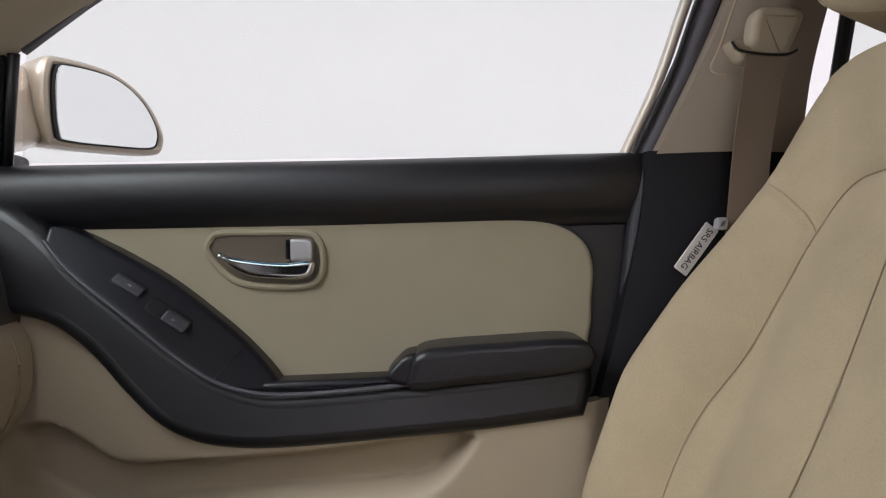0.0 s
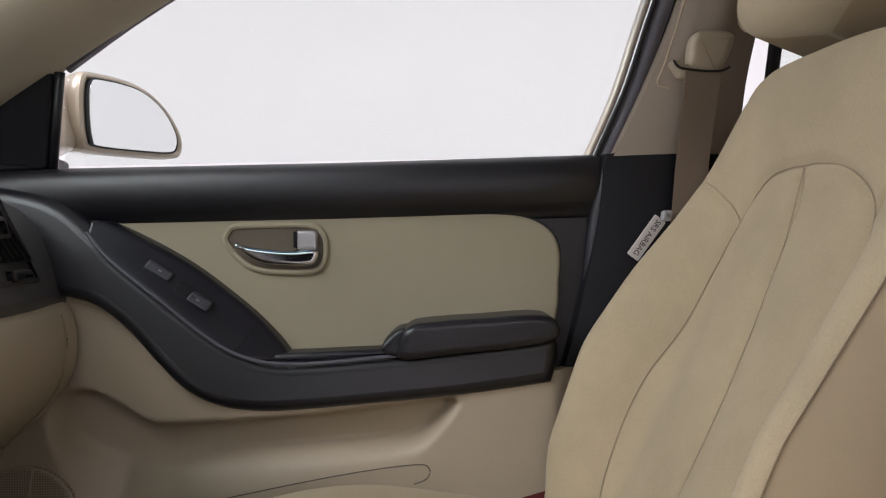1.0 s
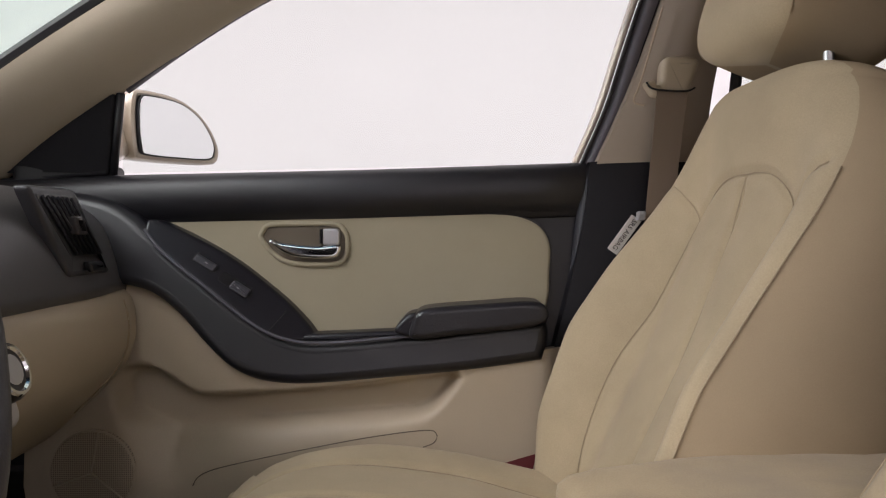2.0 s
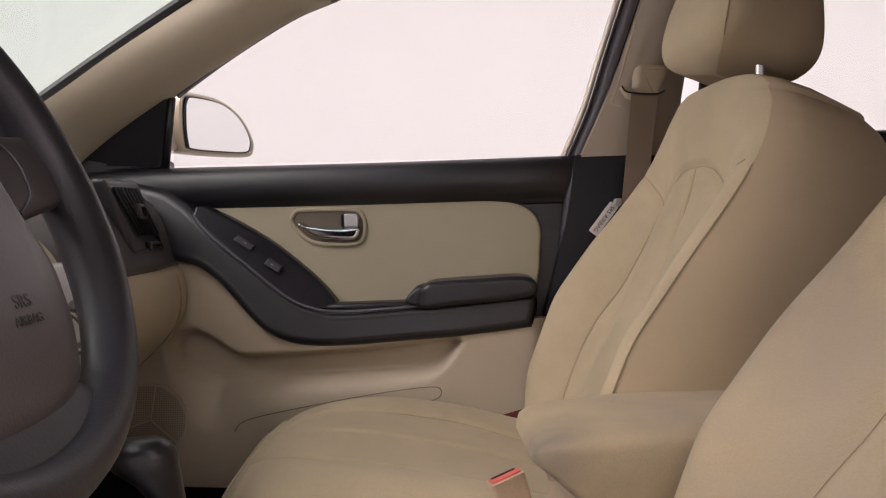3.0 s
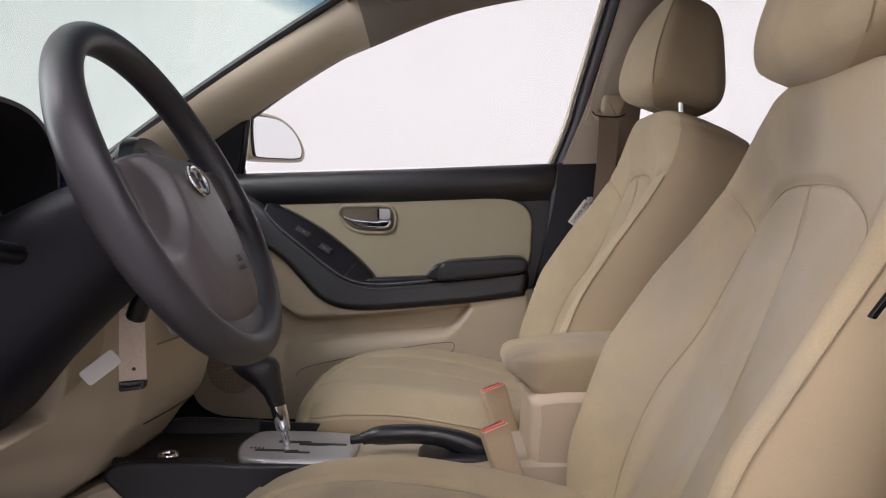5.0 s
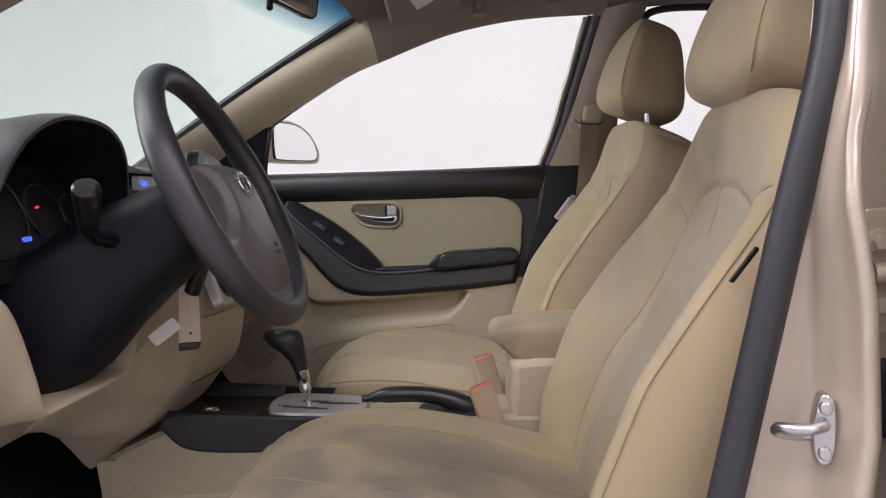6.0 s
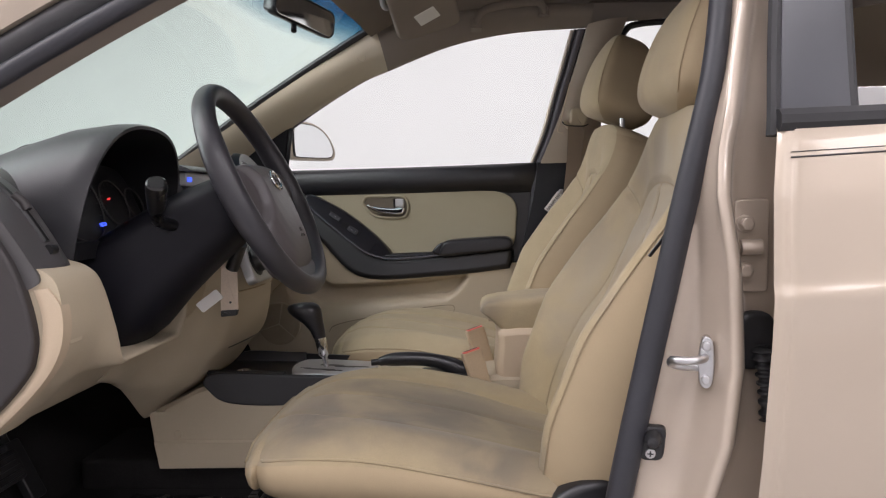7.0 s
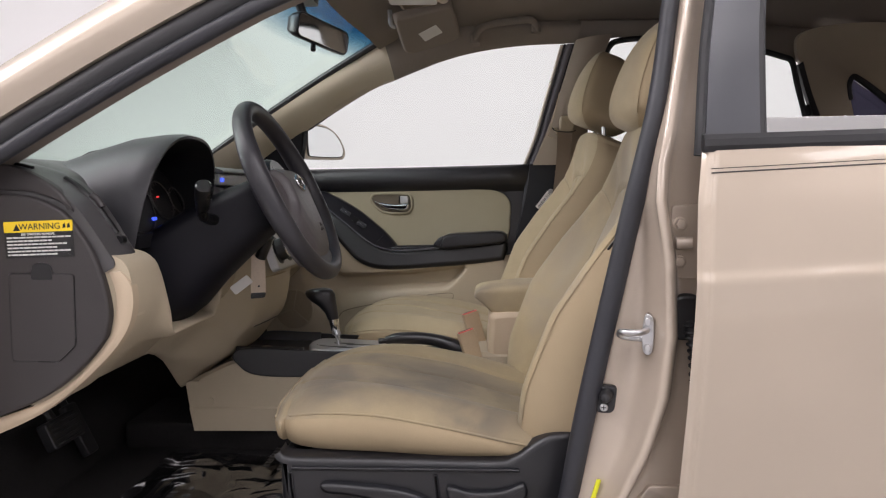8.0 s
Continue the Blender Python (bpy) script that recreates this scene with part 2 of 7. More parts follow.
def inset(ring, d):
    """A closed flat ring moved inwards by d; the ring runs counter-clockwise."""
    n = len(ring)
    out = []
    for i in range(n):
        a, b, c = ring[i - 1], ring[i], ring[(i + 1) % n]
        e1, e2 = (b - a), (c - b)
        if e1.length < 1e-7 or e2.length < 1e-7:
            e1 = e2 = (c - a)
        n1, n2 = V((-e1.y, e1.x)).normalized(), V((-e2.y, e2.x)).normalized()
        m = n1 + n2
        if m.length < 1e-3:
            m = n1.copy()
        m.normalize()
        out.append(b + m * d / max(0.5, m.dot(n1)))
    return out


def area2(ring):
    return sum(ring[i - 1].x * ring[i].y - ring[i].x * ring[i - 1].y for i in range(len(ring)))


def inside(poly, x, y):
    hit = False
    for i in range(len(poly)):
        (x0, y0), (x1, y1) = poly[i - 1], poly[i]
        if (y0 > y) != (y1 > y) and x < (x1 - x0) * (y - y0) / (y1 - y0) + x0:
            hit = not hit
    return hit


def far(poly, x, y, closed=True):
    """The distance from (x, y) to a line."""
    best = 9.0
    for i in range(0 if closed else 1, len(poly)):
        (x0, y0), (x1, y1) = poly[i - 1], poly[i]
        dx, dy = x1 - x0, y1 - y0
        t = max(0.0, min(1.0, ((x - x0) * dx + (y - y0) * dy) / (dx * dx + dy * dy + 1e-12)))
        best = min(best, math.hypot(x - x0 - t * dx, y - y0 - t * dy))
    return best


def unfolded(ring, moved, d):
    """Which points of a ring moved in by d have not folded over at a tight corner."""
    flat = [(p.x, p.y) for p in ring]
    keep = [i for i, p in enumerate(moved) if far(flat, p.x, p.y) > d * 0.9]
    return keep if len(keep) > 2 else list(range(len(moved)))


def shrink(ring, d):
    """inset() without the points that fold over."""
    moved = inset(ring, d)
    return [moved[i] for i in unfolded(ring, moved, d)]


def plate_data(outline, w0, w1, r, to, steps=4):
    """A slab with a rounded front edge: a flat outline (u, v) from depth w0 to the front w1; to(u, v, w) gives the place."""
    ring = [V((p[0], p[1])) for p in outline]
    if area2(ring) < 0:
        ring.reverse()
    layers = [(ring, w0)]
    for k in range(steps + 1):
        a = k / steps * math.pi / 2
        layers.append((inset(ring, r * (1 - math.cos(a))), w1 - r + r * math.sin(a)))
    layers.append((inset(ring, r + 0.0015), w1))
    n = len(ring)
    verts, faces = [], []
    for loop, w in layers:
        verts += [to(p.x, p.y, w) for p in loop]
    for k in range(len(layers) - 1):
        for i in range(n):
            j = (i + 1) % n
            faces.append((k * n + i, k * n + j, (k + 1) * n + j, (k + 1) * n + i))
    faces.append(tuple(range(n - 1, -1, -1)))
    keep = unfolded(ring, layers[-1][0], r + 0.0015)
    faces.append(tuple((len(layers) - 1) * n + i for i in keep))
    return verts, faces


def plate(name, outline, w0, w1, r, to, mat, parent=None, label="", steps=4):
    verts, faces = plate_data(outline, w0, w1, r, to, steps)
    return mesh_part(name, verts, faces, mat, parent, label)


def loft_data(rings, closed=True, caps=True, loop=False):
    n = len(rings[0])
    verts = [v for r in rings for v in r]
    faces = []
    last = len(rings) if loop else len(rings) - 1
    for k in range(last):
        k2 = (k + 1) % len(rings)
        for i in range(n if closed else n - 1):
            j = (i + 1) % n
            faces.append((k * n + i, k * n + j, k2 * n + j, k2 * n + i))
    if caps and closed and not loop:
        faces.append(tuple(range(n - 1, -1, -1)))
        faces.append(tuple((len(rings) - 1) * n + i for i in range(n)))
    return verts, faces


def loft(name, rings, mat, parent=None, label="", closed=True, caps=True, loop=False, sharp=38):
    verts, faces = loft_data(rings, closed, caps, loop)
    return mesh_part(name, verts, faces, mat, parent, label, sharp)


def tube_rings(path, profile, closed=False, up=(0, 0, 1)):
    """Rings of a profile (a, b) carried along a path; a runs sideways, b along the hint up."""
    p = [V(q) for q in path]
    rings = []
    n = len(p)
    for i in range(n):
        if closed:
            t = p[(i + 1) % n] - p[i - 1]
        else:
            t = p[min(i + 1, n - 1)] - p[max(i - 1, 0)]
        t.normalize()
        side = t.cross(V(up))
        if side.length < 1e-4:
            side = t.cross(V((1, 0, 0)))
        side.normalize()
        top = side.cross(t)
        rings.append([p[i] + side * a + top * b for a, b in profile])
    return rings


def circle(r, n=10, ry=None):
    ry = ry or r
    return [(r * math.cos(2 * math.pi * k / n), ry * math.sin(2 * math.pi * k / n)) for k in range(n)]


def tube(name, path, r, mat, parent=None, label="", closed=False, n=10, up=(0, 0, 1), ry=None):
    return loft(name, tube_rings(path, circle(r, n, ry), closed, up), mat, parent, label, loop=closed)


def ribbon_data(a, b, thick, bulge=0.0, n=8, out=(0, -1, 0)):
    """A curved strip between two lines, thickened; bulge pushes its middle along out."""
    o = V(out)
    rings = []
    for p, q in zip(a, b):
        front = [V(p).lerp(V(q), k / n) + o * bulge * math.sin(math.pi * k / n) for k in range(n + 1)]
        back = [v - o * thick for v in reversed(front)]
        rings.append(front + back)
    return loft_data(rings)


def ribbon(name, a, b, thick, mat, parent=None, label="", bulge=0.0, n=8, out=(0, -1, 0)):
    verts, faces = ribbon_data(a, b, thick, bulge, n, out)
    return mesh_part(name, verts, faces, mat, parent, label)


def sheet(name, fn, nu, nv, thick, mat, parent=None, label="", sharp=38):
    """A parametric surface fn(s, t) with a back at fn moved by the vector thick, closed at its rims."""
    d = V(thick)
    verts = [V(fn(i / nu, j / nv)) for j in range(nv + 1) for i in range(nu + 1)]
    m = len(verts)
    verts += [v + d for v in verts]
    w = nu + 1
    faces = []
    for j in range(nv):
        for i in range(nu):
            a = j * w + i
            faces.append((a, a + 1, a + w + 1, a + w))
            faces.append((m + a, m + a + w, m + a + w + 1, m + a + 1))
    rim = [i for i in range(w)] + [j * w + nu for j in range(1, nv + 1)] + [nv * w + i for i in range(nu - 1, -1, -1)] + [j * w for j in range(nv - 1, 0, -1)]
    for k in range(len(rim)):
        a, b = rim[k], rim[(k + 1) % len(rim)]
        faces.append((a, m + a, m + b, b))
    return mesh_part(name, verts, faces, mat, parent, label, sharp)


def box_part(name, lo, hi, r, mat, parent=None, label=""):
    """A box with rounded upright edges and a rounded top."""
    ring = rounded([(lo[0], lo[1]), (hi[0], lo[1]), (hi[0], hi[1]), (lo[0], hi[1])], r, 4)
    return plate(name, ring, lo[2], hi[2], min(r, (hi[2] - lo[2]) * 0.45), lambda u, v, w: V((u, v, w)), mat, parent, label)


def frame_map(origin, u, v, w):
    o, a, b, c = V(origin), V(u).normalized(), V(v).normalized(), V(w).normalized()
    return lambda p, q, r: o + a * p + b * q + c * r


def words(name, text, size, m, mat, parent, label="", depth=0.0004):
    cu = bpy.data.curves.new(name, "FONT")
    cu.body, cu.size, cu.extrude = text, size, depth
    cu.align_x, cu.align_y = "CENTER", "CENTER"
    tmp = new(name, cu)
    me = bpy.data.meshes.new_from_object(tmp.evaluated_get(bpy.context.evaluated_depsgraph_get()))
    bpy.data.objects.remove(tmp)
    me.transform(m)
    me.materials.clear()
    me.materials.append(mat)
    ob = new(name, me)
    ob.parent = parent
    ob.matrix_parent_inverse = parent.matrix_basis.inverted() if parent.parent is None else Matrix()
    if label:
        tagged(ob, label)
    return ob


# ---- the studio ----
def studio():
    R, HGT = 6.5, 4.2
    n = 72

    def wall(s, t):
        a = 2 * math.pi * s
        rad = R - 0.9 * (1 - math.sin(min(1, t / 0.25) * math.pi / 2)) if t < 0.25 else R
        z = 0.002 + 0.9 * (1 - math.cos(min(1, t / 0.25) * math.pi / 2)) if t < 0.25 else 0.9 + (HGT - 0.9) * (t - 0.25) / 0.75
        return (rad * math.cos(a), rad * math.sin(a), z)

    verts, faces = [], []
    rows = 20
    for j in range(rows + 1):
        for i in range(n):
            p = V(wall(i / n, j / rows))
            verts.append(p)
    m = len(verts)
    for j in range(rows + 1):
        for i in range(n):
            p = V(wall(i / n, j / rows))
            verts.append(p + V((p.x, p.y, 0)).normalized() * 0.12)
    for j in range(rows):
        for i in range(n):
            k = (i + 1) % n
            faces.append((j * n + i, j * n + k, (j + 1) * n + k, (j + 1) * n + i))
            faces.append((m + j * n + i, m + (j + 1) * n + i, m + (j + 1) * n + k, m + j * n + k))
    ob = mesh_part("wall_round", verts, faces, WALL_WHITE)
    tagged(ob, "seamless white curved studio wall", "wall", kind="structure")
    disc = [(7.0 * math.cos(2 * math.pi * k / n), 7.0 * math.sin(2 * math.pi * k / n)) for k in range(n)]
    ob = plate("floor", disc, -0.1, 0.0, 0.001, lambda u, v, w: V((u, v, w)), FLOOR_GREY)
    tagged(ob, "smooth pale grey studio floor", "floor", kind="structure")
    ob = plate("ceiling", disc, HGT - 0.02, HGT + 0.1, 0.001, lambda u, v, w: V((u, v, w)), WALL_WHITE)
    tagged(ob, "plain white studio ceiling", "ceiling", kind="structure")


studio()

# ---- frames of reference of the car: x runs to its rear, y to its right side ----
LEAN = 0.32
TAPER = radians(4.3)


def D(u, z, w=0.0):
    """A place on the right front door: u along it, z up, w into the cabin. Above the belt the side leans in."""
    w = w + max(0.0, z - 0.98) * LEAN
    return V((-0.4 + u * math.cos(TAPER) - w * math.sin(TAPER), 0.672 - u * math.sin(TAPER) - w * math.cos(TAPER), z))


def DF(u, z, w=0.0):
    return D(u, z, w)


def roof_z(x, y):
    return 1.455 + 0.03 * (1 - (y / 0.56) ** 2) - 0.045 * ((x - 0.5) / 0.9) ** 2


def header_x(y):
    return -0.258 - 0.08 * (1 - (y / 0.54) ** 2)


WINDOW = crom([(-0.155, 0.975), (-0.125, 1.09), (-0.02, 1.152), (0.10, 1.216), (0.18, 1.246), (0.363, 1.308), (0.54, 1.338), (0.66, 1.346)], 6) + \
    crom([(0.695, 1.345), (0.713, 1.325), (0.664, 1.146), (0.605, 0.99)], 5)
PILLAR_LOW = crom([(-0.36, 0.945), (-0.25, 1.025), (-0.125, 1.098), (-0.02, 1.158), (0.10, 1.222), (0.18, 1.252), (0.363, 1.314), (0.54, 1.344), (0.74, 1.352)], 6)
SCREEN_EDGE = crom([(-0.93, 0.575, 0.945), (-0.82, 0.56, 1.009), (-0.70, 0.55, 1.082), (-0.585, 0.54, 1.158), (-0.40, 0.53, 1.274), (-0.258, 0.52, 1.361),
                    (-0.06, 0.49, 1.398), (0.14, 0.47, 1.405), (0.34, 0.46, 1.405)], 6)


def slip(z):
    """How far the seal of the left middle pillar sits back along its height."""
    return curve_at([(0.40, 0.003), (0.6, 0.009), (0.8, 0.017), (1.0, 0.021)], z)


def car_shell():
    car = thing("car_body", (0.4, 0, 0), "champagne metallic saloon body shell with taupe roof lining", "car", kind="structure")

    def roof(s, t):
        y = (t * 2 - 1) * 0.60
        x = lerp(header_x(y * 0.9) - 0.02, 1.45, s)
        return (x, y, roof_z(x, y) - 0.03 * smooth(0.52, 0.60, abs(y)))

    sheet("roof_skin", roof, 24, 20, (0, 0, -0.012), PAINT, car, "champagne metallic roof panel")

    def lining(s, t):
        y = (t * 2 - 1) * 0.53
        x = lerp(header_x(y) - 0.005, 1.42, s)
        return (x, y, roof_z(x, y) - 0.045 - 0.012 * smooth(0.40, 0.53, abs(y)) - 0.035 * (1 - smooth(0, 0.05, s)))

    sheet("roof_lining", lining, 40, 24, (0, 0, 0.012), HEADLINER, car, "taupe cloth roof lining")
    # right side: pillar and roof rail trims
    low = [D(p.x, p.y, 0.012) for p in PILLAR_LOW]
    n = len(low)
    ap = 31
    ribbon("windscreen_pillar_trim", [v for v in SCREEN_EDGE[:ap]], [low[min(i, n - 1)] for i in range(ap)], 0.02, LIT_PILLAR, car,
           "beige plastic windscreen pillar trim", bulge=0.018, n=10, out=(0.1, -1, 0.15))
    rail_a = SCREEN_EDGE[30:49]
    rail_b = []
    for k in range(19):
        u = lerp(PILLAR_LOW[30].x, 0.745, k / 18)
        z = curve_at([(p.x, p.y) for p in PILLAR_LOW], u)
        rail_b.append(D(u, z, 0.012))
    ribbon("roof_rail_trim", rail_a, rail_b, 0.02, HEADLINER, car, "taupe cloth roof edge", bulge=0.018, n=10, out=(0.1, -1, 0.15))
    rear_a = [V((x, 0.46 + 0.035 * smooth(0.75, 1.02, x), 1.405 - 0.03 * smooth(0.5, 1.3, x))) for x in [lerp(0.33, 1.05, k / 14) for k in range(15)]]
    head_z = [(0.745, 1.352), (0.87, 1.360), (0.95, 1.365), (1.10, 1.358), (1.25, 1.333), (1.345, 1.306), (1.40, 1.285), (1.46, 1.27)]
    rear_b = [D(u, curve_at(head_z, u), 0.010 - 0.030 * smooth(1.22, 1.42, u)) for u in [lerp(0.745, 1.42, k / 14) for k in range(15)]]
    ribbon("roof_rail_trim", rear_a, rear_b, 0.02, HEADLINER, car, "taupe cloth roof edge", bulge=0.006, n=8, out=(0, -0.8, -0.6))
    # airbag clip on the pillar trim
    c0 = SCREEN_EDGE[27].lerp(low[27], 0.52)
    nrm = V((0.1, -1, 0.15)).normalized()
    c0 = c0 + nrm * 0.0185
    ring = [c0 + V((math.cos(a), 0, 0)) * 0.012 + V((0, 0.1, 1)).normalized() * 0.012 * math.sin(a) for a in [2 * math.pi * k / 24 for k in range(24)]]
    loft("clip_cover", tube_rings(ring, circle(0.0009, 6), True, nrm), CREAM, car, "round beige clip cover on the pillar", loop=True)
    # floor, tunnel, sills
    ring = [(-1.05, -0.70), (1.5, -0.70), (1.5, 0.66), (-1.05, 0.66)]
    plate("floor_pan", ring, 0.20, 0.285, 0.01, lambda u, v, w: V((u, v, w)), CARPET, car, "black carpet over the floor pan")
    ramp = [(-0.80, 0.27), (-1.02, 0.50), (-1.06, 0.95), (-1.10, 0.95), (-1.10, 0.27)]
    plate("bulkhead", ramp, -0.66, 0.64, 0.004, lambda u, v, w: V((u, w, v)), CARPET, car, "black carpeted bulkhead and toe board")
    side = [(-0.80, -0.70), (1.45, -0.70), (1.45, -0.775), (-0.80, -0.775)]
    plate("door_sill", rounded(side, 0.02), 0.18, 0.335, 0.02, lambda u, v, w: V((u, v, w)), PAINT_JAMB, car, "painted door sill")
    side = [(-0.80, 0.66), (1.45, 0.62), (1.45, 0.76), (-0.80, 0.78)]
    plate("door_sill", rounded(side, 0.02), 0.18, 0.335, 0.02, lambda u, v, w: V((u, v, w)), PAINT_JAMB, car, "painted door sill")
    hinge = [(-0.86, -0.675), (-0.748, -0.675), (-0.740, -0.70), (-0.745, -0.755), (-0.86, -0.77)]
    plate("hinge_pillar", hinge, 0.2, 0.96, 0.004, lambda u, v, w: V((u, v, w)), PAINT_JAMB, car, "painted hinge pillar of the front door")
    hinge = [(-0.80, 0.70), (-0.92, 0.70), (-0.92, 0.80), (-0.80, 0.80)]
    plate("hinge_pillar", hinge, 0.2, 0.96, 0.004, lambda u, v, w: V((u, v, w)), PAINT_JAMB, car, "painted hinge pillar of the front door")
    # left windscreen pillar: body and weatherstrip
    seal_low = crom([(-0.80, -0.735, 0.845), (-0.674, -0.715, 0.934), (-0.50, -0.69, 1.045), (-0.345, -0.662, 1.138), (-0.262, -0.64, 1.184), (-0.08, -0.60, 1.27), (0.12, -0.575, 1.33), (0.30, -0.57, 1.345)], 6)
    seal_up = [p + V((-0.012, -0.005, 0.056)) for p in seal_low]
    outer = [p + V((-0.035, 0.03, 0.135 - 0.02 * smooth(-0.3, 0.1, p.x))) for p in seal_low]
    ribbon("windscreen_pillar", seal_up, outer, 0.02, PAINT, car, "champagne painted windscreen pillar", bulge=0.024, n=10, out=(0, -1, 0.1))
    lipline = [p + V((-0.006, 0.008, 0.036)) for p in seal_low]
    tube("drip_channel", lipline, 0.016, RUBBER, car, "black rubber drip channel", ry=0.02)
    inner = [p + V((-0.01, 0.10, 0.02)) for p in seal_low]
    ribbon("windscreen_pillar_trim", [p + V((0, 0.012, 0.012)) for p in seal_low], inner, 0.01, HEADLINER, car, "dark inner face of the pillar", bulge=0.0, n=3, out=(0, 0, -1))
    path = [p + V((0.0, 0.0, 0.012)) for p in seal_low]
    tube("weatherstrip", path, 0.012, SEAL, car, "dark grey rubber door seal", n=10)
    # left middle pillar: stamped jamb
    lv = [(0.30, 0.150, 0.205), (0.40, 0.168, 0.222), (0.456, 0.177, 0.246), (0.52, 0.186, 0.276), (0.60, 0.200, 0.300), (0.69, 0.215, 0.309), (0.80, 0.233, 0.303),
          (0.88, 0.247, 0.289), (0.93, 0.256, 0.284), (1.02, 0.274, 0.296), (1.16, 0.303, 0.316), (1.25, 0.318, 0.330), (1.36, 0.338, 0.350)]
    lv = [(a, b + slip(a), max(c, b + slip(a) + 0.016)) for a, b, c in lv]
    rings = []
    steps = 60
    for k in range(steps + 1):
        z = lerp(0.30, 1.36, k / steps)
        xs = curve_at([(a, b) for a, b, c in lv], z)
        xr = curve_at([(a, c) for a, b, c in lv], z)
        yi = max(0.0, z - 0.98) * LEAN
        span = xr - xs
        proud = 1 - 0.75 * smooth(0.84, 1.02, z)
        dip = 0.012 * smooth(0.5, 0.62, z) * (1 - smooth(0.8, 0.92, z))
        sec = [(xs - 0.008, -0.668), (xs + span * 0.22, -0.684 + dip * 0.3), (xs + span * 0.5, -0.694 + dip), (xs + span * 0.68, -0.702 + dip * 0.7),
               (xs + span * 0.84, -0.700 - 0.022 * proud), (xr - 0.006, -0.702 - 0.036 * proud), (xr + 0.004, -0.702 - 0.037 * proud), (xr + 0.011, -0.701 - 0.027 * proud), (xr + 0.018, -0.700 - 0.008 * proud), (xr + 0.030, -0.700), (max(xr + 0.05, 0.385), -0.698)]
        front = [V((x, y + yi, z)) for x, y in [(q.x, q.y) for q in crom([(a, b) for a, b in sec], 4)]]
        rings.append(front + [V((front[-1].x, -0.64 + yi, z)), V((front[0].x + 0.02, -0.655 + yi, z))])
    loft("middle_pillar", rings, PAINT_JAMB, car, "champagne painted door jamb with pressed ridges", sharp=50)
    # cream inner cover of the middle pillar
    path = crom([(0.140, -0.662, 0.27), (0.168, -0.672, 0.40), (0.188, -0.683, 0.549), (0.231, -0.685, 0.814), (0.271, -0.676, 1.011), (0.300, -0.625, 1.165), (0.325, -0.585, 1.30), (0.332, -0.575, 1.345)], 8)
    path = [p + V((slip(p.z), 0, 0)) for p in path]
    tube("weatherstrip", path, 0.014, SEAL, car, "dark grey rubber door seal", n=12, ry=0.016)
    # roof edge above the left doors
    path = [V((lerp(-0.2, 1.4, k / 16), -0.585, roof_z(lerp(-0.2, 1.4, k / 16), -0.585) - 0.07)) for k in range(17)]
    tube("roof_side_rail", path, 0.03, PAINT, car, "champagne painted roof rail", n=12, ry=0.05)
    # rear quarters and back of the cabin
    qa = crom([(1.10, 0.575, 0.95), (1.052, 0.505, 1.143), (1.012, 0.475, 1.235), (0.968, 0.449, 1.315), (0.985, 0.436, 1.365), (1.12, 0.425, 1.388), (1.26, 0.42, 1.375), (1.45, 0.42, 1.28), (1.66, 0.44, 1.02)], 8)
    qb = crom([(1.24, 0.56, 0.95), (1.183, 0.535, 1.138), (1.160, 0.525, 1.215), (1.160, 0.522, 1.240), (1.172, 0.522, 1.255), (1.20, 0.524, 1.242), (1.274, 0.53, 1.19), (1.45, 0.55, 1.06), (1.62, 0.56, 0.95)], 8)
    lo = qb[12:]
    for s in (1, -1):
        ribbon("rear_pillar_trim", [V((p.x, s * p.y, p.z)) for p in qa], [V((p.x, s * p.y, p.z)) for p in qb], 0.02, CREAM, car, "beige trim round the rear quarter glass", bulge=0.012, n=10, out=(0, -s, -0.2))
        tube("quarter_seal", [V((p.x, s * (p.y + 0.004), p.z - 0.004)) for p in lo], 0.011, RUBBER, car, "black rubber edge of the quarter glass", n=8)
        q = plate("quarter_glass", [(1.15, 0.95), (1.15, 1.24), (1.18, 1.255), (1.274, 1.19), (1.45, 1.06), (1.60, 0.95)], -0.002, 0.002, 0.0004, lambda u, v, w: V((u, s * (0.565 + w), v)), SMOKED, car, "smoked rear quarter glass")
        q.visible_shadow = False
    ring = [(1.0, -0.60), (1.75, -0.58), (1.75, 0.58), (1.0, 0.60)]
    plate("parcel_shelf", rounded(ring, 0.03), 0.93, 0.955, 0.006, lambda u, v, w: V((u, v, w)), HEADLINER, car, "taupe cloth parcel shelf")
    ring = [(1.46, 0.22), (1.78, 0.22), (1.78, 0.93), (1.46, 0.93)]
    plate("rear_bulkhead", ring, -0.60, 0.60, 0.004, lambda u, v, w: V((u, w, v)), CARPET, car, "dark bulkhead behind the rear bench")

    def rear_glass(s, t):
        y = (t * 2 - 1) * 0.52
        return (lerp(1.36, 1.74, s) + 0.04 * (1 - (y / 0.52) ** 2), y * lerp(0.88, 1.06, s), lerp(1.385, 0.955, s))

    g = sheet("rear_window", rear_glass, 10, 10, (0.004, 0, 0.003), SMOKED, car, "smoked rear windscreen glass")
    g.visible_shadow = False
    # wheels under the body
    for x in (-1.15, 1.50):
        for y in (-0.70, 0.70):
            prof = [(0.30, -0.09), (0.315, -0.06), (0.318, 0.0), (0.315, 0.06), (0.30, 0.09), (0.20, 0.08), (0.19, 0.0), (0.20, -0.08)]
            rings = [[V((x + r * math.cos(a), y + b, 0.318 + r * math.sin(a))) for r, b in prof] for a in [2 * math.pi * k / 40 for k in range(40)]]
            tyre = loft("wheel", rings, RUBBER, car, "black tyre on a silver rim", loop=True)
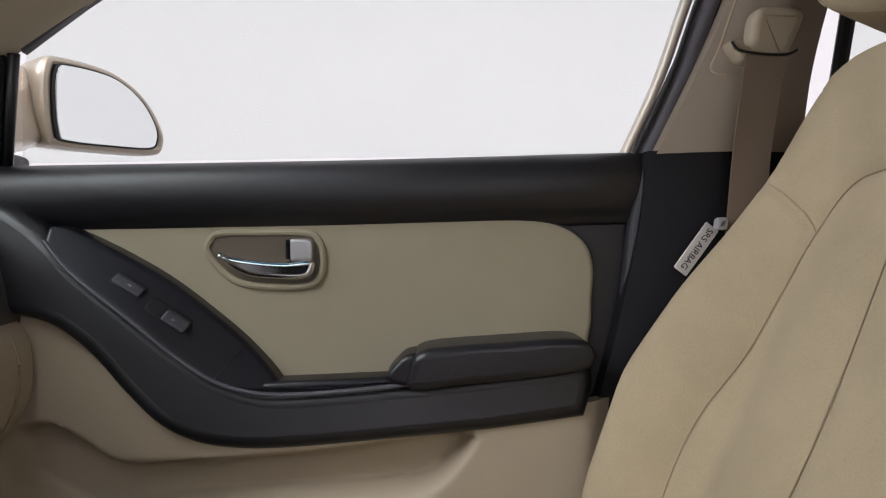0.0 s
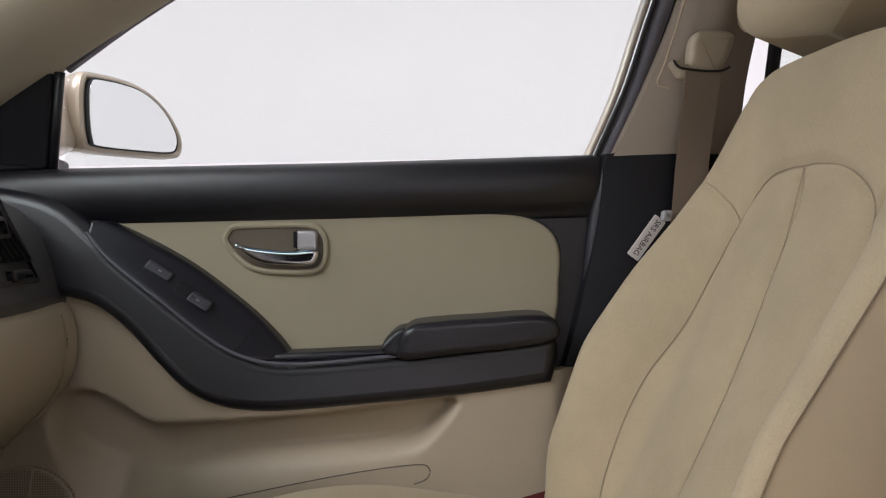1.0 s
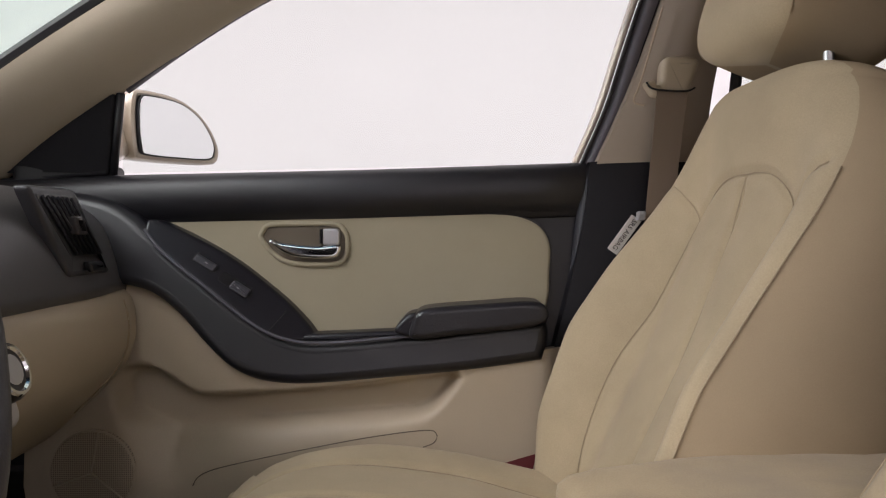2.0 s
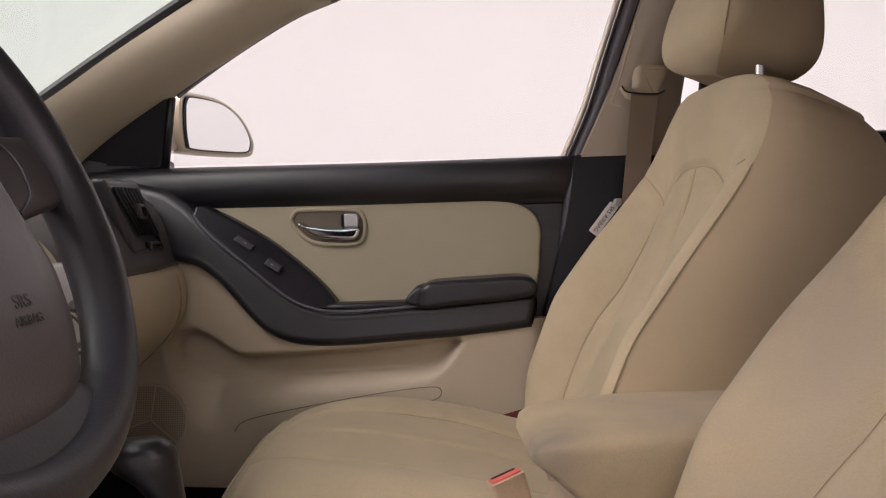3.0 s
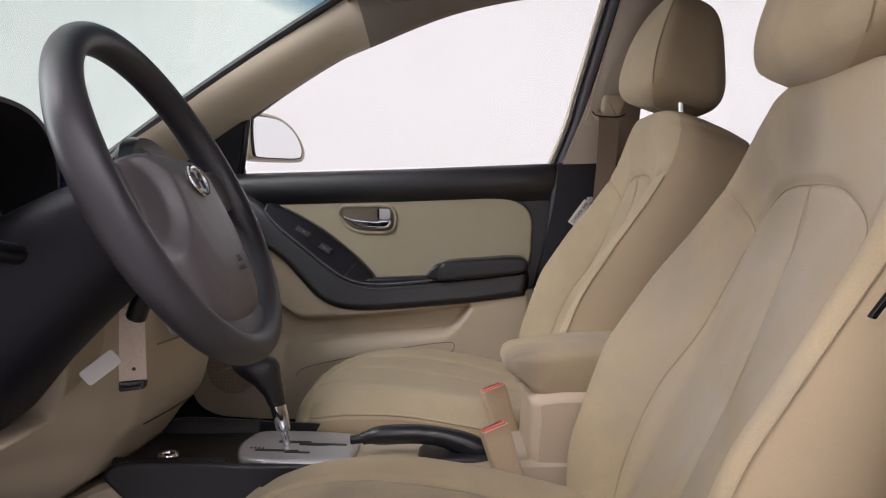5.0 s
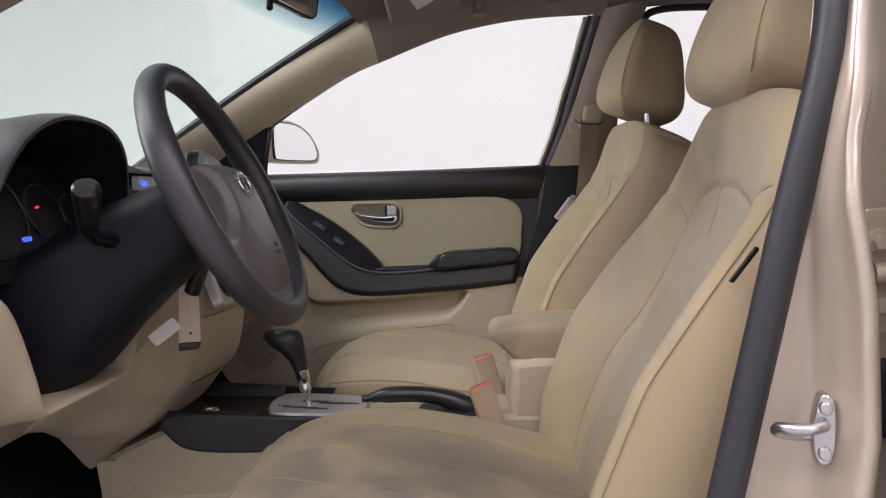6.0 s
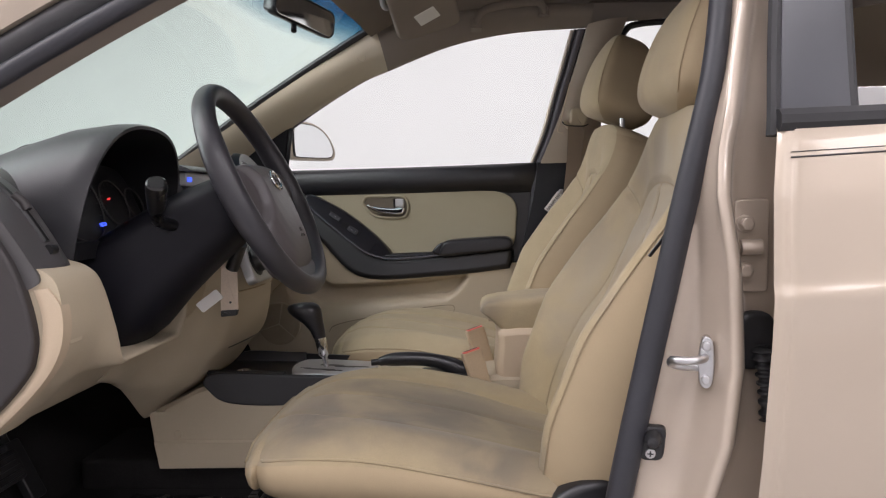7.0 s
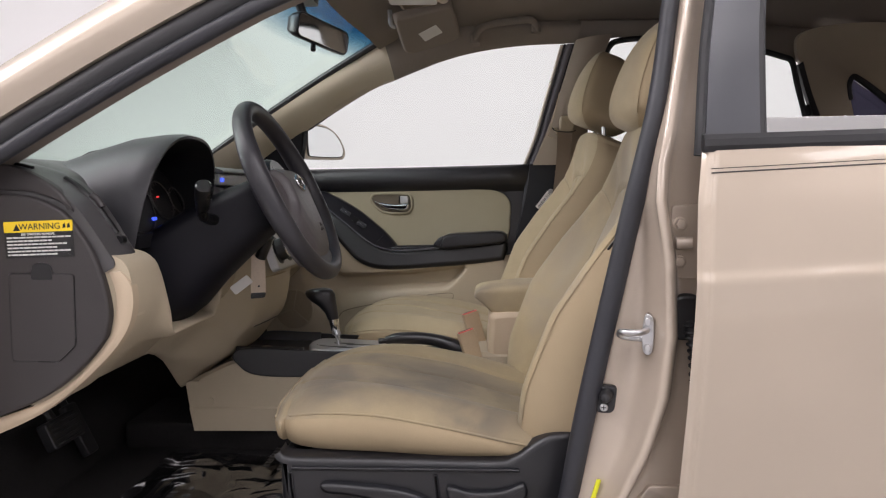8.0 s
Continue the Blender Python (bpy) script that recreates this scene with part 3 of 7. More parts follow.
            hub = [[V((x + r * math.cos(a), y + b, 0.318 + r * math.sin(a))) for a in [2 * math.pi * k / 30 for k in range(30)]] for r, b in ((0.2, -0.07), (0.19, -0.05), (0.06, -0.03), (0.06, 0.03), (0.19, 0.05), (0.2, 0.07))]
            loft("rim", hub, SILVER, tyre, "silver wheel rim")
    # axle beams that carry the body
    for x in (-1.15, 1.50):
        tube("axle_beam", [V((x, -0.66, 0.30)), V((x, 0.66, 0.30))], 0.05, RUBBER, car, "black axle beam")
    plate("engine_bay", rounded([(-1.75, -0.62), (-1.05, -0.62), (-1.05, 0.62), (-1.75, 0.62)], 0.1), 0.22, 0.80, 0.05, lambda u, v, w: V((u, v, w)), PAINT, car, "champagne painted front end")
    return car


CAR = car_shell()


def windscreen():
    m = GREENISH.copy()
    m.name = "windscreen_with_blue_band"
    nt = m.node_tree
    tc = nt.nodes.new("ShaderNodeTexCoord")
    sep = nt.nodes.new("ShaderNodeSeparateXYZ")
    nt.links.new(tc.outputs["Object"], sep.inputs[0])
    ramp = node(nt, "ShaderNodeMapRange", From_Min=1.30, From_Max=1.365, To_Min=0.0, To_Max=1.0)
    nt.links.new(sep.outputs["Z"], ramp.inputs["Value"])
    mix = nt.nodes.new("ShaderNodeMix")
    mix.data_type = "RGBA"
    mix.inputs[6].default_value = (0.895, 0.985, 0.945, 1)
    mix.inputs[7].default_value = (0.03, 0.26, 0.42, 1)
    nt.links.new(ramp.outputs["Result"], mix.inputs["Factor"])
    clear = [n for n in nt.nodes if n.type == "BSDF_TRANSPARENT"][0]
    nt.links.new(mix.outputs[2], clear.inputs["Color"])

    def fn(s, t):
        q = t * 2 - 1
        k = 1 - q * q
        a = V((-0.94 - 0.13 * k, q * 0.60, 0.935))
        b = V((-0.255 - 0.08 * k, q * 0.525, 1.367 + 0.032 * k))
        p = a.lerp(b, s)
        p.z += 0.012 * math.sin(math.pi * s)
        return p

    ob = sheet("windscreen", fn, 16, 24, (-0.003, 0, 0.004), m)
    ob.visible_shadow = False
    tagged(ob, "green-tinted windscreen with blue shade band at the top", "windscreen", kind="structure")
    edge = [fn(s / 16, 0.992) + V((0.004, 0, 0.0)) for s in range(17)]
    tube("screen_seal", edge, 0.011, RUBBER, CAR, "black windscreen edge", n=8)
    edge = [fn(s / 16, 0.008) + V((0.004, 0, 0.0)) for s in range(17)]
    tube("screen_seal", edge, 0.011, RUBBER, CAR, "black windscreen edge", n=8)


windscreen()


# ---- the right front door ----
BELT_Z = [(-0.45, 0.956), (-0.16, 0.964), (0.0, 0.967), (0.241, 0.972), (0.6, 0.983)]


def front_door():
    door = thing("front_door", tuple(D(0.1, 0.3, 0)), "closed front door with dark and beige trim", "car door")
    shell = rounded([(-0.42, 0.30), (0.60, 0.30), (0.625, 0.97), (-0.42, 0.955)], 0.03)
    plate("door_shell", shell, -0.10, -0.012, 0.01, DF, PAINT, door, "champagne painted door shell")
    base = rounded([(-0.42, 0.32), (0.50, 0.32), (0.575, 0.60), (0.598, 0.985), (-0.42, 0.955)], 0.02)
    plate("trim_base", base, -0.02, 0.0, 0.004, DF, DARK, door, "charcoal door trim")
    # padded upper roll below the window
    sec = [(-0.03, -0.004), (-0.012, 0.004), (0.006, 0.004), (0.020, -0.004), (0.028, -0.020), (0.029, -0.040), (0.022, -0.058), (0.010, -0.072), (0.002, -0.082), (-0.02, -0.085)]
    rings = []
    for k in range(41):
        u = lerp(-0.42, 0.606, k / 40)
        z = curve_at(BELT_Z, u)
        end = 1 - smooth(0.55, 0.606, u) * 0.45
        rings.append([D(u, min(z + b, 2), a * end if a > 0 else a) - V((0, 0, 0)) for a, b in [(q.x, q.y) for q in crom(sec, 3)]])
    loft("upper_roll", rings, ROLL, door, "soft charcoal upper roll")
    # olive cloth insert
    ins = crom([(-0.092, 0.897), (-0.075, 0.905), (0.036, 0.911), (0.172, 0.914), (0.309, 0.913), (0.447, 0.908), (0.505, 0.899), (0.537, 0.880), (0.549, 0.850), (0.5475, 0.808), (0.546, 0.772),
                (0.530, 0.735), (0.46, 0.72), (0.309, 0.705), (0.165, 0.69), (0.10, 0.74), (0.03, 0.80), (-0.05, 0.865)], 5, True)
    plate("cloth_insert", ins, -0.005, 0.009, 0.005, DF, INSERT, door, "olive beige cloth insert")
    edge = [D(p.x, p.y, 0.004) for p in ins]
    tube("insert_welt", edge, 0.0022, DARK, door, closed=True, n=6, up=(0, -1, 0))
    # sweeping dark arm that carries the rest
    arm = crom([(-0.42, 0.945), (-0.26, 0.945), (-0.165, 0.932), (-0.115, 0.910), (-0.069, 0.872), (-0.043, 0.845), (0.021, 0.792), (0.072, 0.750), (0.107, 0.724), (0.149, 0.709), (0.195, 0.706),
                (0.325, 0.717), (0.43, 0.728), (0.521, 0.739)], 5)[:-1] + crom([(0.521, 0.739), (0.537, 0.734), (0.540, 0.71), (0.531, 0.676)], 4)[:-1] + \
        crom([(0.531, 0.676), (0.416, 0.660), (0.312, 0.650), (0.194, 0.640), (0.13, 0.639), (0.084, 0.648), (0.046, 0.670), (0.008, 0.709), (-0.031, 0.752), (-0.069, 0.782), (-0.101, 0.793),
              (-0.139, 0.796), (-0.25, 0.79), (-0.42, 0.78)], 5)
    def ARM(u, z, w):
        lip_z = 0.868 - 0.818 * max(0.0, u + 0.079)
        return D(u, z, w - (0.22 * (z - lip_z) * (1 - smooth(0.0, 0.13, u)) if w > 0.02 else 0.0))

    plate("arm_sweep", arm, -0.01, 0.056, 0.016, ARM, DARK, door, "charcoal sweeping arm of the door trim", steps=6)
    # switch panel
    sw = crom([(-0.074, 0.896), (-0.083, 0.886), (-0.079, 0.868), (-0.052, 0.842), (0.013, 0.789), (0.065, 0.747), (0.104, 0.719), (0.140, 0.708), (0.176, 0.712), (0.142, 0.756), (0.094, 0.798),
               (0.042, 0.837), (-0.019, 0.872)], 5, True)
    def SW(u, z, w):
        return D(u, z, w - 0.55 * max(-0.01, (u + 0.079) * 0.63 + (z - 0.868) * 0.77))

    panel = plate("switch_panel", sw, -0.005, 0.064, 0.005, SW, SWITCH, door, "satin black switch panel")
    groove = [SW(0.104, 0.7195, 0.0642), SW(0.131, 0.752, 0.0642)]
    tube("panel_joint", groove, 0.0006, BUTTON, panel, n=6)

    def along(u, z, a, l, h):
        c, s = math.cos(a), math.sin(a)
        return rounded([(u + x * c - y * s, z + x * s + y * c) for x, y in ((-l, -h), (l, -h), (l, h), (-l, h))], h * 0.6)

    a = radians(-33)
    lock = plate("lock_button", along(0.008, 0.829, a, 0.018, 0.0055), 0.055, 0.0690, 0.002, SW, FRAME_GREY, panel, "dark grey lock rocker")
    plate("print_mark", along(0.010, 0.829, a, 0.0025, 0.0008), 0.0685, 0.0694, 0.0002, SW, GREY, lock)
    plate("lock_well", along(0.008, 0.829, a, 0.0205, 0.0075), 0.055, 0.0646, 0.0004, SW, BUTTON, panel, "dark lock switch well")
    plate("switch_well", along(0.053, 0.7945, a, 0.027, 0.008), 0.055, 0.0648, 0.0004, SW, BUTTON, panel, "dark switch well")
    win = plate("window_switch", along(0.062, 0.788, a, 0.0155, 0.0065), 0.055, 0.0735, 0.003, SW, FRAME_GREY, panel, "dark grey window switch")
    plate("print_mark", along(0.060, 0.790, a, 0.002, 0.0010), 0.073, 0.0739, 0.0002, SW, GREY, win)
    # bright edge of the grip tray
    lip = crom([D(-0.083, 0.880, 0.062), D(-0.052, 0.843, 0.0635), D(0.013, 0.790, 0.0635), D(0.065, 0.7475, 0.0635), D(0.107, 0.7205, 0.063), D(0.149, 0.7075, 0.061), D(0.195, 0.7045, 0.058), D(0.26, 0.709, 0.058), D(0.328, 0.716, 0.058)], 6)
    tube("tray_lip", lip, 0.0028, LIP, door, "grey satin edge of the grip tray", n=8)
    tray = rounded([(0.15, 0.69), (0.34, 0.70), (0.34, 0.724), (0.15, 0.716)], 0.006)
    plate("grip_tray", tray, -0.005, 0.048, 0.006, DF, SWITCH, door, "black grip tray")
    # padded rest
    stop = crom([(0.302, 0.722), (0.316, 0.744), (0.330, 0.752), (0.342, 0.748), (0.338, 0.716)], 4, True)
    plate("rest_stop", stop, -0.005, 0.066, 0.006, DF, SWITCH, door)
    pad = crom([(0.330, 0.713), (0.330, 0.740), (0.342, 0.757), (0.38, 0.763), (0.44, 0.767), (0.500, 0.771), (0.528, 0.767), (0.538, 0.750), (0.526, 0.735), (0.48, 0.727), (0.40, 0.719)], 5, True)
    plate("arm_pad", pad, -0.005, 0.080, 0.010, DF, LEATHER, door, "black padded door armrest", steps=6)
    # inner handle
    bez = crom([(0.085, 0.866), (0.088, 0.880), (0.100, 0.888), (0.150, 0.8895), (0.203, 0.889), (0.218, 0.879), (0.223, 0.860), (0.220, 0.838), (0.206, 0.826), (0.170, 0.824), (0.128, 0.828), (0.104, 0.842)], 5, True)
    tube("handle_surround", [D(p.x, p.y, 0.010) for p in bez], 0.0042, INSERT, door, "olive plastic handle surround", closed=True, n=8, up=(0, -1, 0))
    cup = plate("handle_cup", shrink(bez[::-1] if area2(bez) < 0 else bez, 0.004), 0.0, 0.0105, 0.001, DF, CUP, door, "brown recessed handle cup")
    lever = crom([(0.098, 0.866), (0.120, 0.860), (0.150, 0.856), (0.180, 0.8545), (0.211, 0.8565), (0.2115, 0.842), (0.200, 0.834), (0.165, 0.8345), (0.135, 0.838), (0.112, 0.850)], 4, True)
    plate("handle_lever", lever, 0.008, 0.022, 0.005, DF, CHROME, cup, "chrome pull lever")
    knob = rounded([(0.1845, 0.856), (0.2115, 0.856), (0.212, 0.878), (0.207, 0.882), (0.1845, 0.882)], 0.004)
    plate("lock_knob", knob, 0.004, 0.021, 0.003, DF, SILVER, cup, "silver lock knob")
    slot = rounded([(0.1795, 0.858), (0.1835, 0.858), (0.1835, 0.881), (0.1795, 0.881)], 0.001)
    plate("knob_slot", slot, 0.008, 0.0215, 0.002, DF, BUTTON, cup)

    # lower trim with its hollow and map pocket
    arch = [(q.x - 0.022, q.y + 0.016) for q in crom([(-0.118, 0.590), (-0.118, 0.630), (-0.095, 0.650), (-0.060, 0.651), (-0.025, 0.632), (0.005, 0.612), (0.035, 0.607), (0.15, 0.613), (0.278, 0.624), (0.42, 0.642),
                                      (0.405, 0.60), (0.375, 0.572), (0.34, 0.562), (0.237, 0.546), (0.12, 0.524), (0.066, 0.512), (0.01, 0.494), (-0.02, 0.475), (-0.05, 0.478), (-0.085, 0.52)], 3, True)]
    lipl = [(q.x, q.y) for q in crom([(-0.015, 0.480), (0.001, 0.499), (0.066, 0.517), (0.237, 0.551), (0.345, 0.566), (0.366, 0.560), (0.362, 0.547), (0.345, 0.540)], 4)]

    TOP_EDGE = [(-0.28, 0.85), (-0.10, 0.83), (0.0, 0.755), (0.09, 0.68), (0.2, 0.668), (0.575, 0.695)]
    FOOT_EDGE = [(-0.28, 0.480), (-0.274, 0.450), (-0.267, 0.430), (-0.256, 0.412), (-0.240, 0.399), (-0.220, 0.389), (-0.190, 0.382), (-0.11, 0.378), (0.575, 0.378)]

    def low(s, t):
        u = lerp(-0.28, 0.575, s)
        foot = curve_at(FOOT_EDGE, u)
        z = lerp(foot, curve_at(TOP_EDGE, u), t)
        d = far(arch, u, z)
        d = -d if inside(arch, u, z) else d
        soft = smooth(0.605, 0.55, z)
        w = 0.046 - 0.043 * (1 - smooth(-lerp(0.014, 0.085, soft), lerp(0.003, 0.02, soft), d))
        w += 0.012 * smooth(0.60, 0.36, z)
        w -= 0.02 * smooth(0.53, 0.575, u)
        return D(u, z, w)

    def low_at(u, z):
        foot = curve_at(FOOT_EDGE, u)
        return low((u + 0.28) / 0.855, (z - foot) / (curve_at(TOP_EDGE, u) - foot))

    tube("pocket_joint", [low_at(u, z) for u, z in lipl], 0.0009, CUP, door, "thin dark joint of the map pocket", n=6)

    # Black panel added below the trim, its colour standing in for shade.
    plate("shaded_door_foot", rounded([(-0.46, 0.30), (0.575, 0.30), (0.575, 0.47), (-0.46, 0.50)], 0.02), -0.02, 0.030, 0.004, DF, CARPET, door, "black panel for the shaded foot of the door")
    sheet("lower_trim", low, 150, 90, V((0, 0.02, 0)), CREAM, door, "beige plastic lower trim with hollow and map pocket", sharp=60)
    grille = [(-0.170 + 0.066 * math.cos(a), 0.502 + 0.066 * math.sin(a)) for a in [2 * math.pi * k / 40 for k in range(40)]]
    g = plate("speaker_grille", grille, 0.0, 0.058, 0.004, DF, GRILLE, door, "round perforated beige speaker grille")
    tube("grille_rim", [D(p[0], p[1], 0.056) for p in grille], 0.002, CREAM, g, closed=True, n=6, up=(0, -1, 0))
    for k in range(3):
        a = radians(90 + 120 * k - 10)
        tube("grille_rib", [D(-0.170, 0.502, 0.0585), D(-0.170 + 0.064 * math.cos(a), 0.502 + 0.064 * math.sin(a), 0.0585)], 0.0014, CREAM, g, n=6)
    # window frame and glass
    frame_path = [D(p.x, p.y, -0.024) for p in WINDOW[-16:]]
    tube("window_run", frame_path, 0.003, RUBBER, door, "black rubber glass run", n=8, up=(0, -1, 0))
    seal = crom([(0.602, 0.985), (0.635, 1.07), (0.658, 1.155), (0.685, 1.25), (0.712, 1.345)], 5)
    ribbon("painted_post", [D(p.x - 0.016, p.y, -0.012) for p in seal], [D(p.x - 0.006, p.y, -0.008) for p in seal], 0.012, PAINT, door, "champagne painted window post", bulge=0.003, n=4)
    ribbon("post_seal", [D(p.x, p.y, 0.0) for p in seal], [D(p.x + 0.022, p.y, 0.006) for p in seal], 0.014, POST, door, "grey rubber window post seal", bulge=0.006, n=5)
    for du, r in ((-0.003, 0.0032), (0.0135, 0.0012), (0.0225, 0.0026)):
        tube("seal_groove", [D(p.x + du, p.y, 0.006 if 0.01 < du < 0.02 else 0.003) for p in seal], r, RUBBER, door, "black seam of the post seal", n=6, up=(0, -1, 0))
    post_low = crom([(0.640, 0.985), (0.622, 0.90), (0.605, 0.75), (0.575, 0.60), (0.54, 0.45), (0.51, 0.33)], 5)
    tube("door_seal", [D(p.x - 0.018, p.y, 0.008) for p in post_low], 0.014, SEAL, door, "black rubber door seal", n=10)
    head = crom([(-0.12, 1.097), (-0.02, 1.158), (0.10, 1.222), (0.18, 1.252), (0.363, 1.314), (0.54, 1.344), (0.71, 1.351)], 5)
    ribbon("window_header", [D(p.x, p.y - 0.0005, -0.004) for p in head], [D(p.x, p.y + 0.010, -0.002) for p in head], 0.012, POST, door, "black rubber window header", bulge=0.002, n=4)
    sail = rounded([(-0.40, 0.950), (-0.162, 0.968), (-0.133, 1.092), (-0.145, 1.092), (-0.33, 0.98)], 0.006)
    plate("sail_panel", sail, -0.01, 0.012, 0.005, DF, MATT, door, "black triangular mirror panel")
    tube("sail_post", [D(-0.158, 0.968, 0.0), D(-0.128, 1.095, 0.0)], 0.007, DARK, door, "black window division post", n=8)
    g = plate("door_glass", [(p.x, p.y + 0.03 * smooth(1.0, 1.2, p.y)) for p in WINDOW], -0.030, -0.026, 0.0005, DF, CLEAR, door, "clear side window glass")
    g.visible_shadow = False
    return door


def grille_material():
    m = material("perforated_beige_plastic", (0.43, 0.365, 0.268), 0.6, bump=0.0, vary=0.05)
    nt = m.node_tree
    b = nt.nodes["Principled BSDF"]
    tc = nt.nodes.new("ShaderNodeTexCoord")
    vo = node(nt, "ShaderNodeTexVoronoi", Scale=300.0, Randomness=0.0)
    vo.voronoi_dimensions = "2D"
    sp = nt.nodes.new("ShaderNodeSeparateXYZ")
    co = nt.nodes.new("ShaderNodeCombineXYZ")
    nt.links.new(tc.outputs["Object"], sp.inputs[0])
    nt.links.new(sp.outputs["X"], co.inputs["X"])
    nt.links.new(sp.outputs["Z"], co.inputs["Y"])
    nt.links.new(co.outputs[0], vo.inputs["Vector"])
    hole = node(nt, "ShaderNodeMapRange", From_Min=0.28, From_Max=0.42, To_Min=0.0, To_Max=1.0)
    nt.links.new(vo.outputs["Distance"], hole.inputs["Value"])
    mix = nt.nodes.new("ShaderNodeMix")
    mix.data_type = "RGBA"
    mix.inputs[6].default_value = (0.22, 0.185, 0.132, 1)
    src = b.inputs["Base Color"].links[0].from_socket
    nt.links.new(hole.outputs["Result"], mix.inputs["Factor"])
    nt.links.new(src, mix.inputs[7])
    nt.links.new(mix.outputs[2], b.inputs["Base Color"])
    return m


GRILLE = grille_material()
front_door()


def wing_mirror():
    mir = thing("wing_mirror", (-0.62, 0.78, 0.985), "champagne painted wing mirror with black base", "mirror")
    out = crom([(-0.068, 1.09), (-0.062, 1.135), (-0.040, 1.1435), (0.030, 1.140), (0.075, 1.124), (0.110, 1.096), (0.134, 1.058), (0.136, 1.032), (0.120, 1.016), (0.047, 1.012), (-0.045, 1.012), (-0.062, 1.024)], 5, True)
    to = frame_map((-0.55, 0.90, 0), (0.6, 0.8, 0), (0, 0, 1), (0.8, -0.6, 0))
    ring = [V((p.x, p.y)) for p in out]
    if area2(ring) < 0:
        ring.reverse()
    layers = []
    for d, w in ((0.050, -0.135), (0.030, -0.125), (0.012, -0.10), (0.003, -0.06), (0.0, -0.02), (0.0, 0.0), (0.003, 0.006), (0.008, 0.008), (0.012, 0.006), (0.014, 0.0)):
        layers.append([to(p.x, p.y, w) for p in inset(ring, d)])
    loft("housing", layers, PAINT, mir, "champagne painted mirror housing")
    plate("gasket", [V((0.034, 1.074)) + (p - V((0.034, 1.074))) * 0.86 for p in ring], -0.02, 0.0095, 0.001, to, RUBBER, mir, "black gasket")
    plate("mirror_glass", [V((0.034, 1.074)) + (p - V((0.034, 1.074))) * 0.825 for p in ring], -0.02, 0.0105, 0.0005, to, MIRROR, mir, "silvered mirror glass")
    neck = [[V((x, y, z)) for x, y, z in r] for r in (
        [(-0.70, 0.70, 0.972), (-0.58, 0.70, 0.976), (-0.59, 0.70, 1.02), (-0.665, 0.70, 1.08), (-0.70, 0.70, 1.06)],
        [(-0.715, 0.76, 0.990), (-0.60, 0.76, 0.992), (-0.61, 0.76, 1.03), (-0.665, 0.76, 1.11), (-0.715, 0.76, 1.06)],
        [(-0.72, 0.82, 1.005), (-0.60, 0.82, 1.002), (-0.605, 0.82, 1.06), (-0.645, 0.82, 1.135), (-0.72, 0.82, 1.10)],
        [(-0.70, 0.88, 1.02), (-0.60, 0.87, 1.02), (-0.60, 0.87, 1.06), (-0.625, 0.88, 1.13), (-0.70, 0.88, 1.10)])]
    loft("neck", [[q for q in crom(r, 4, True)] for r in neck], PAINT, mir, "champagne mirror arm", sharp=70)
    foot = rounded([(-0.72, 0.68), (-0.56, 0.68), (-0.57, 0.78), (-0.70, 0.80)], 0.02)
    plate("foot", foot, 0.955, 0.988, 0.008, lambda u, v, w: V((u, v, w)), RUBBER, mir, "black plastic mirror foot")


wing_mirror()


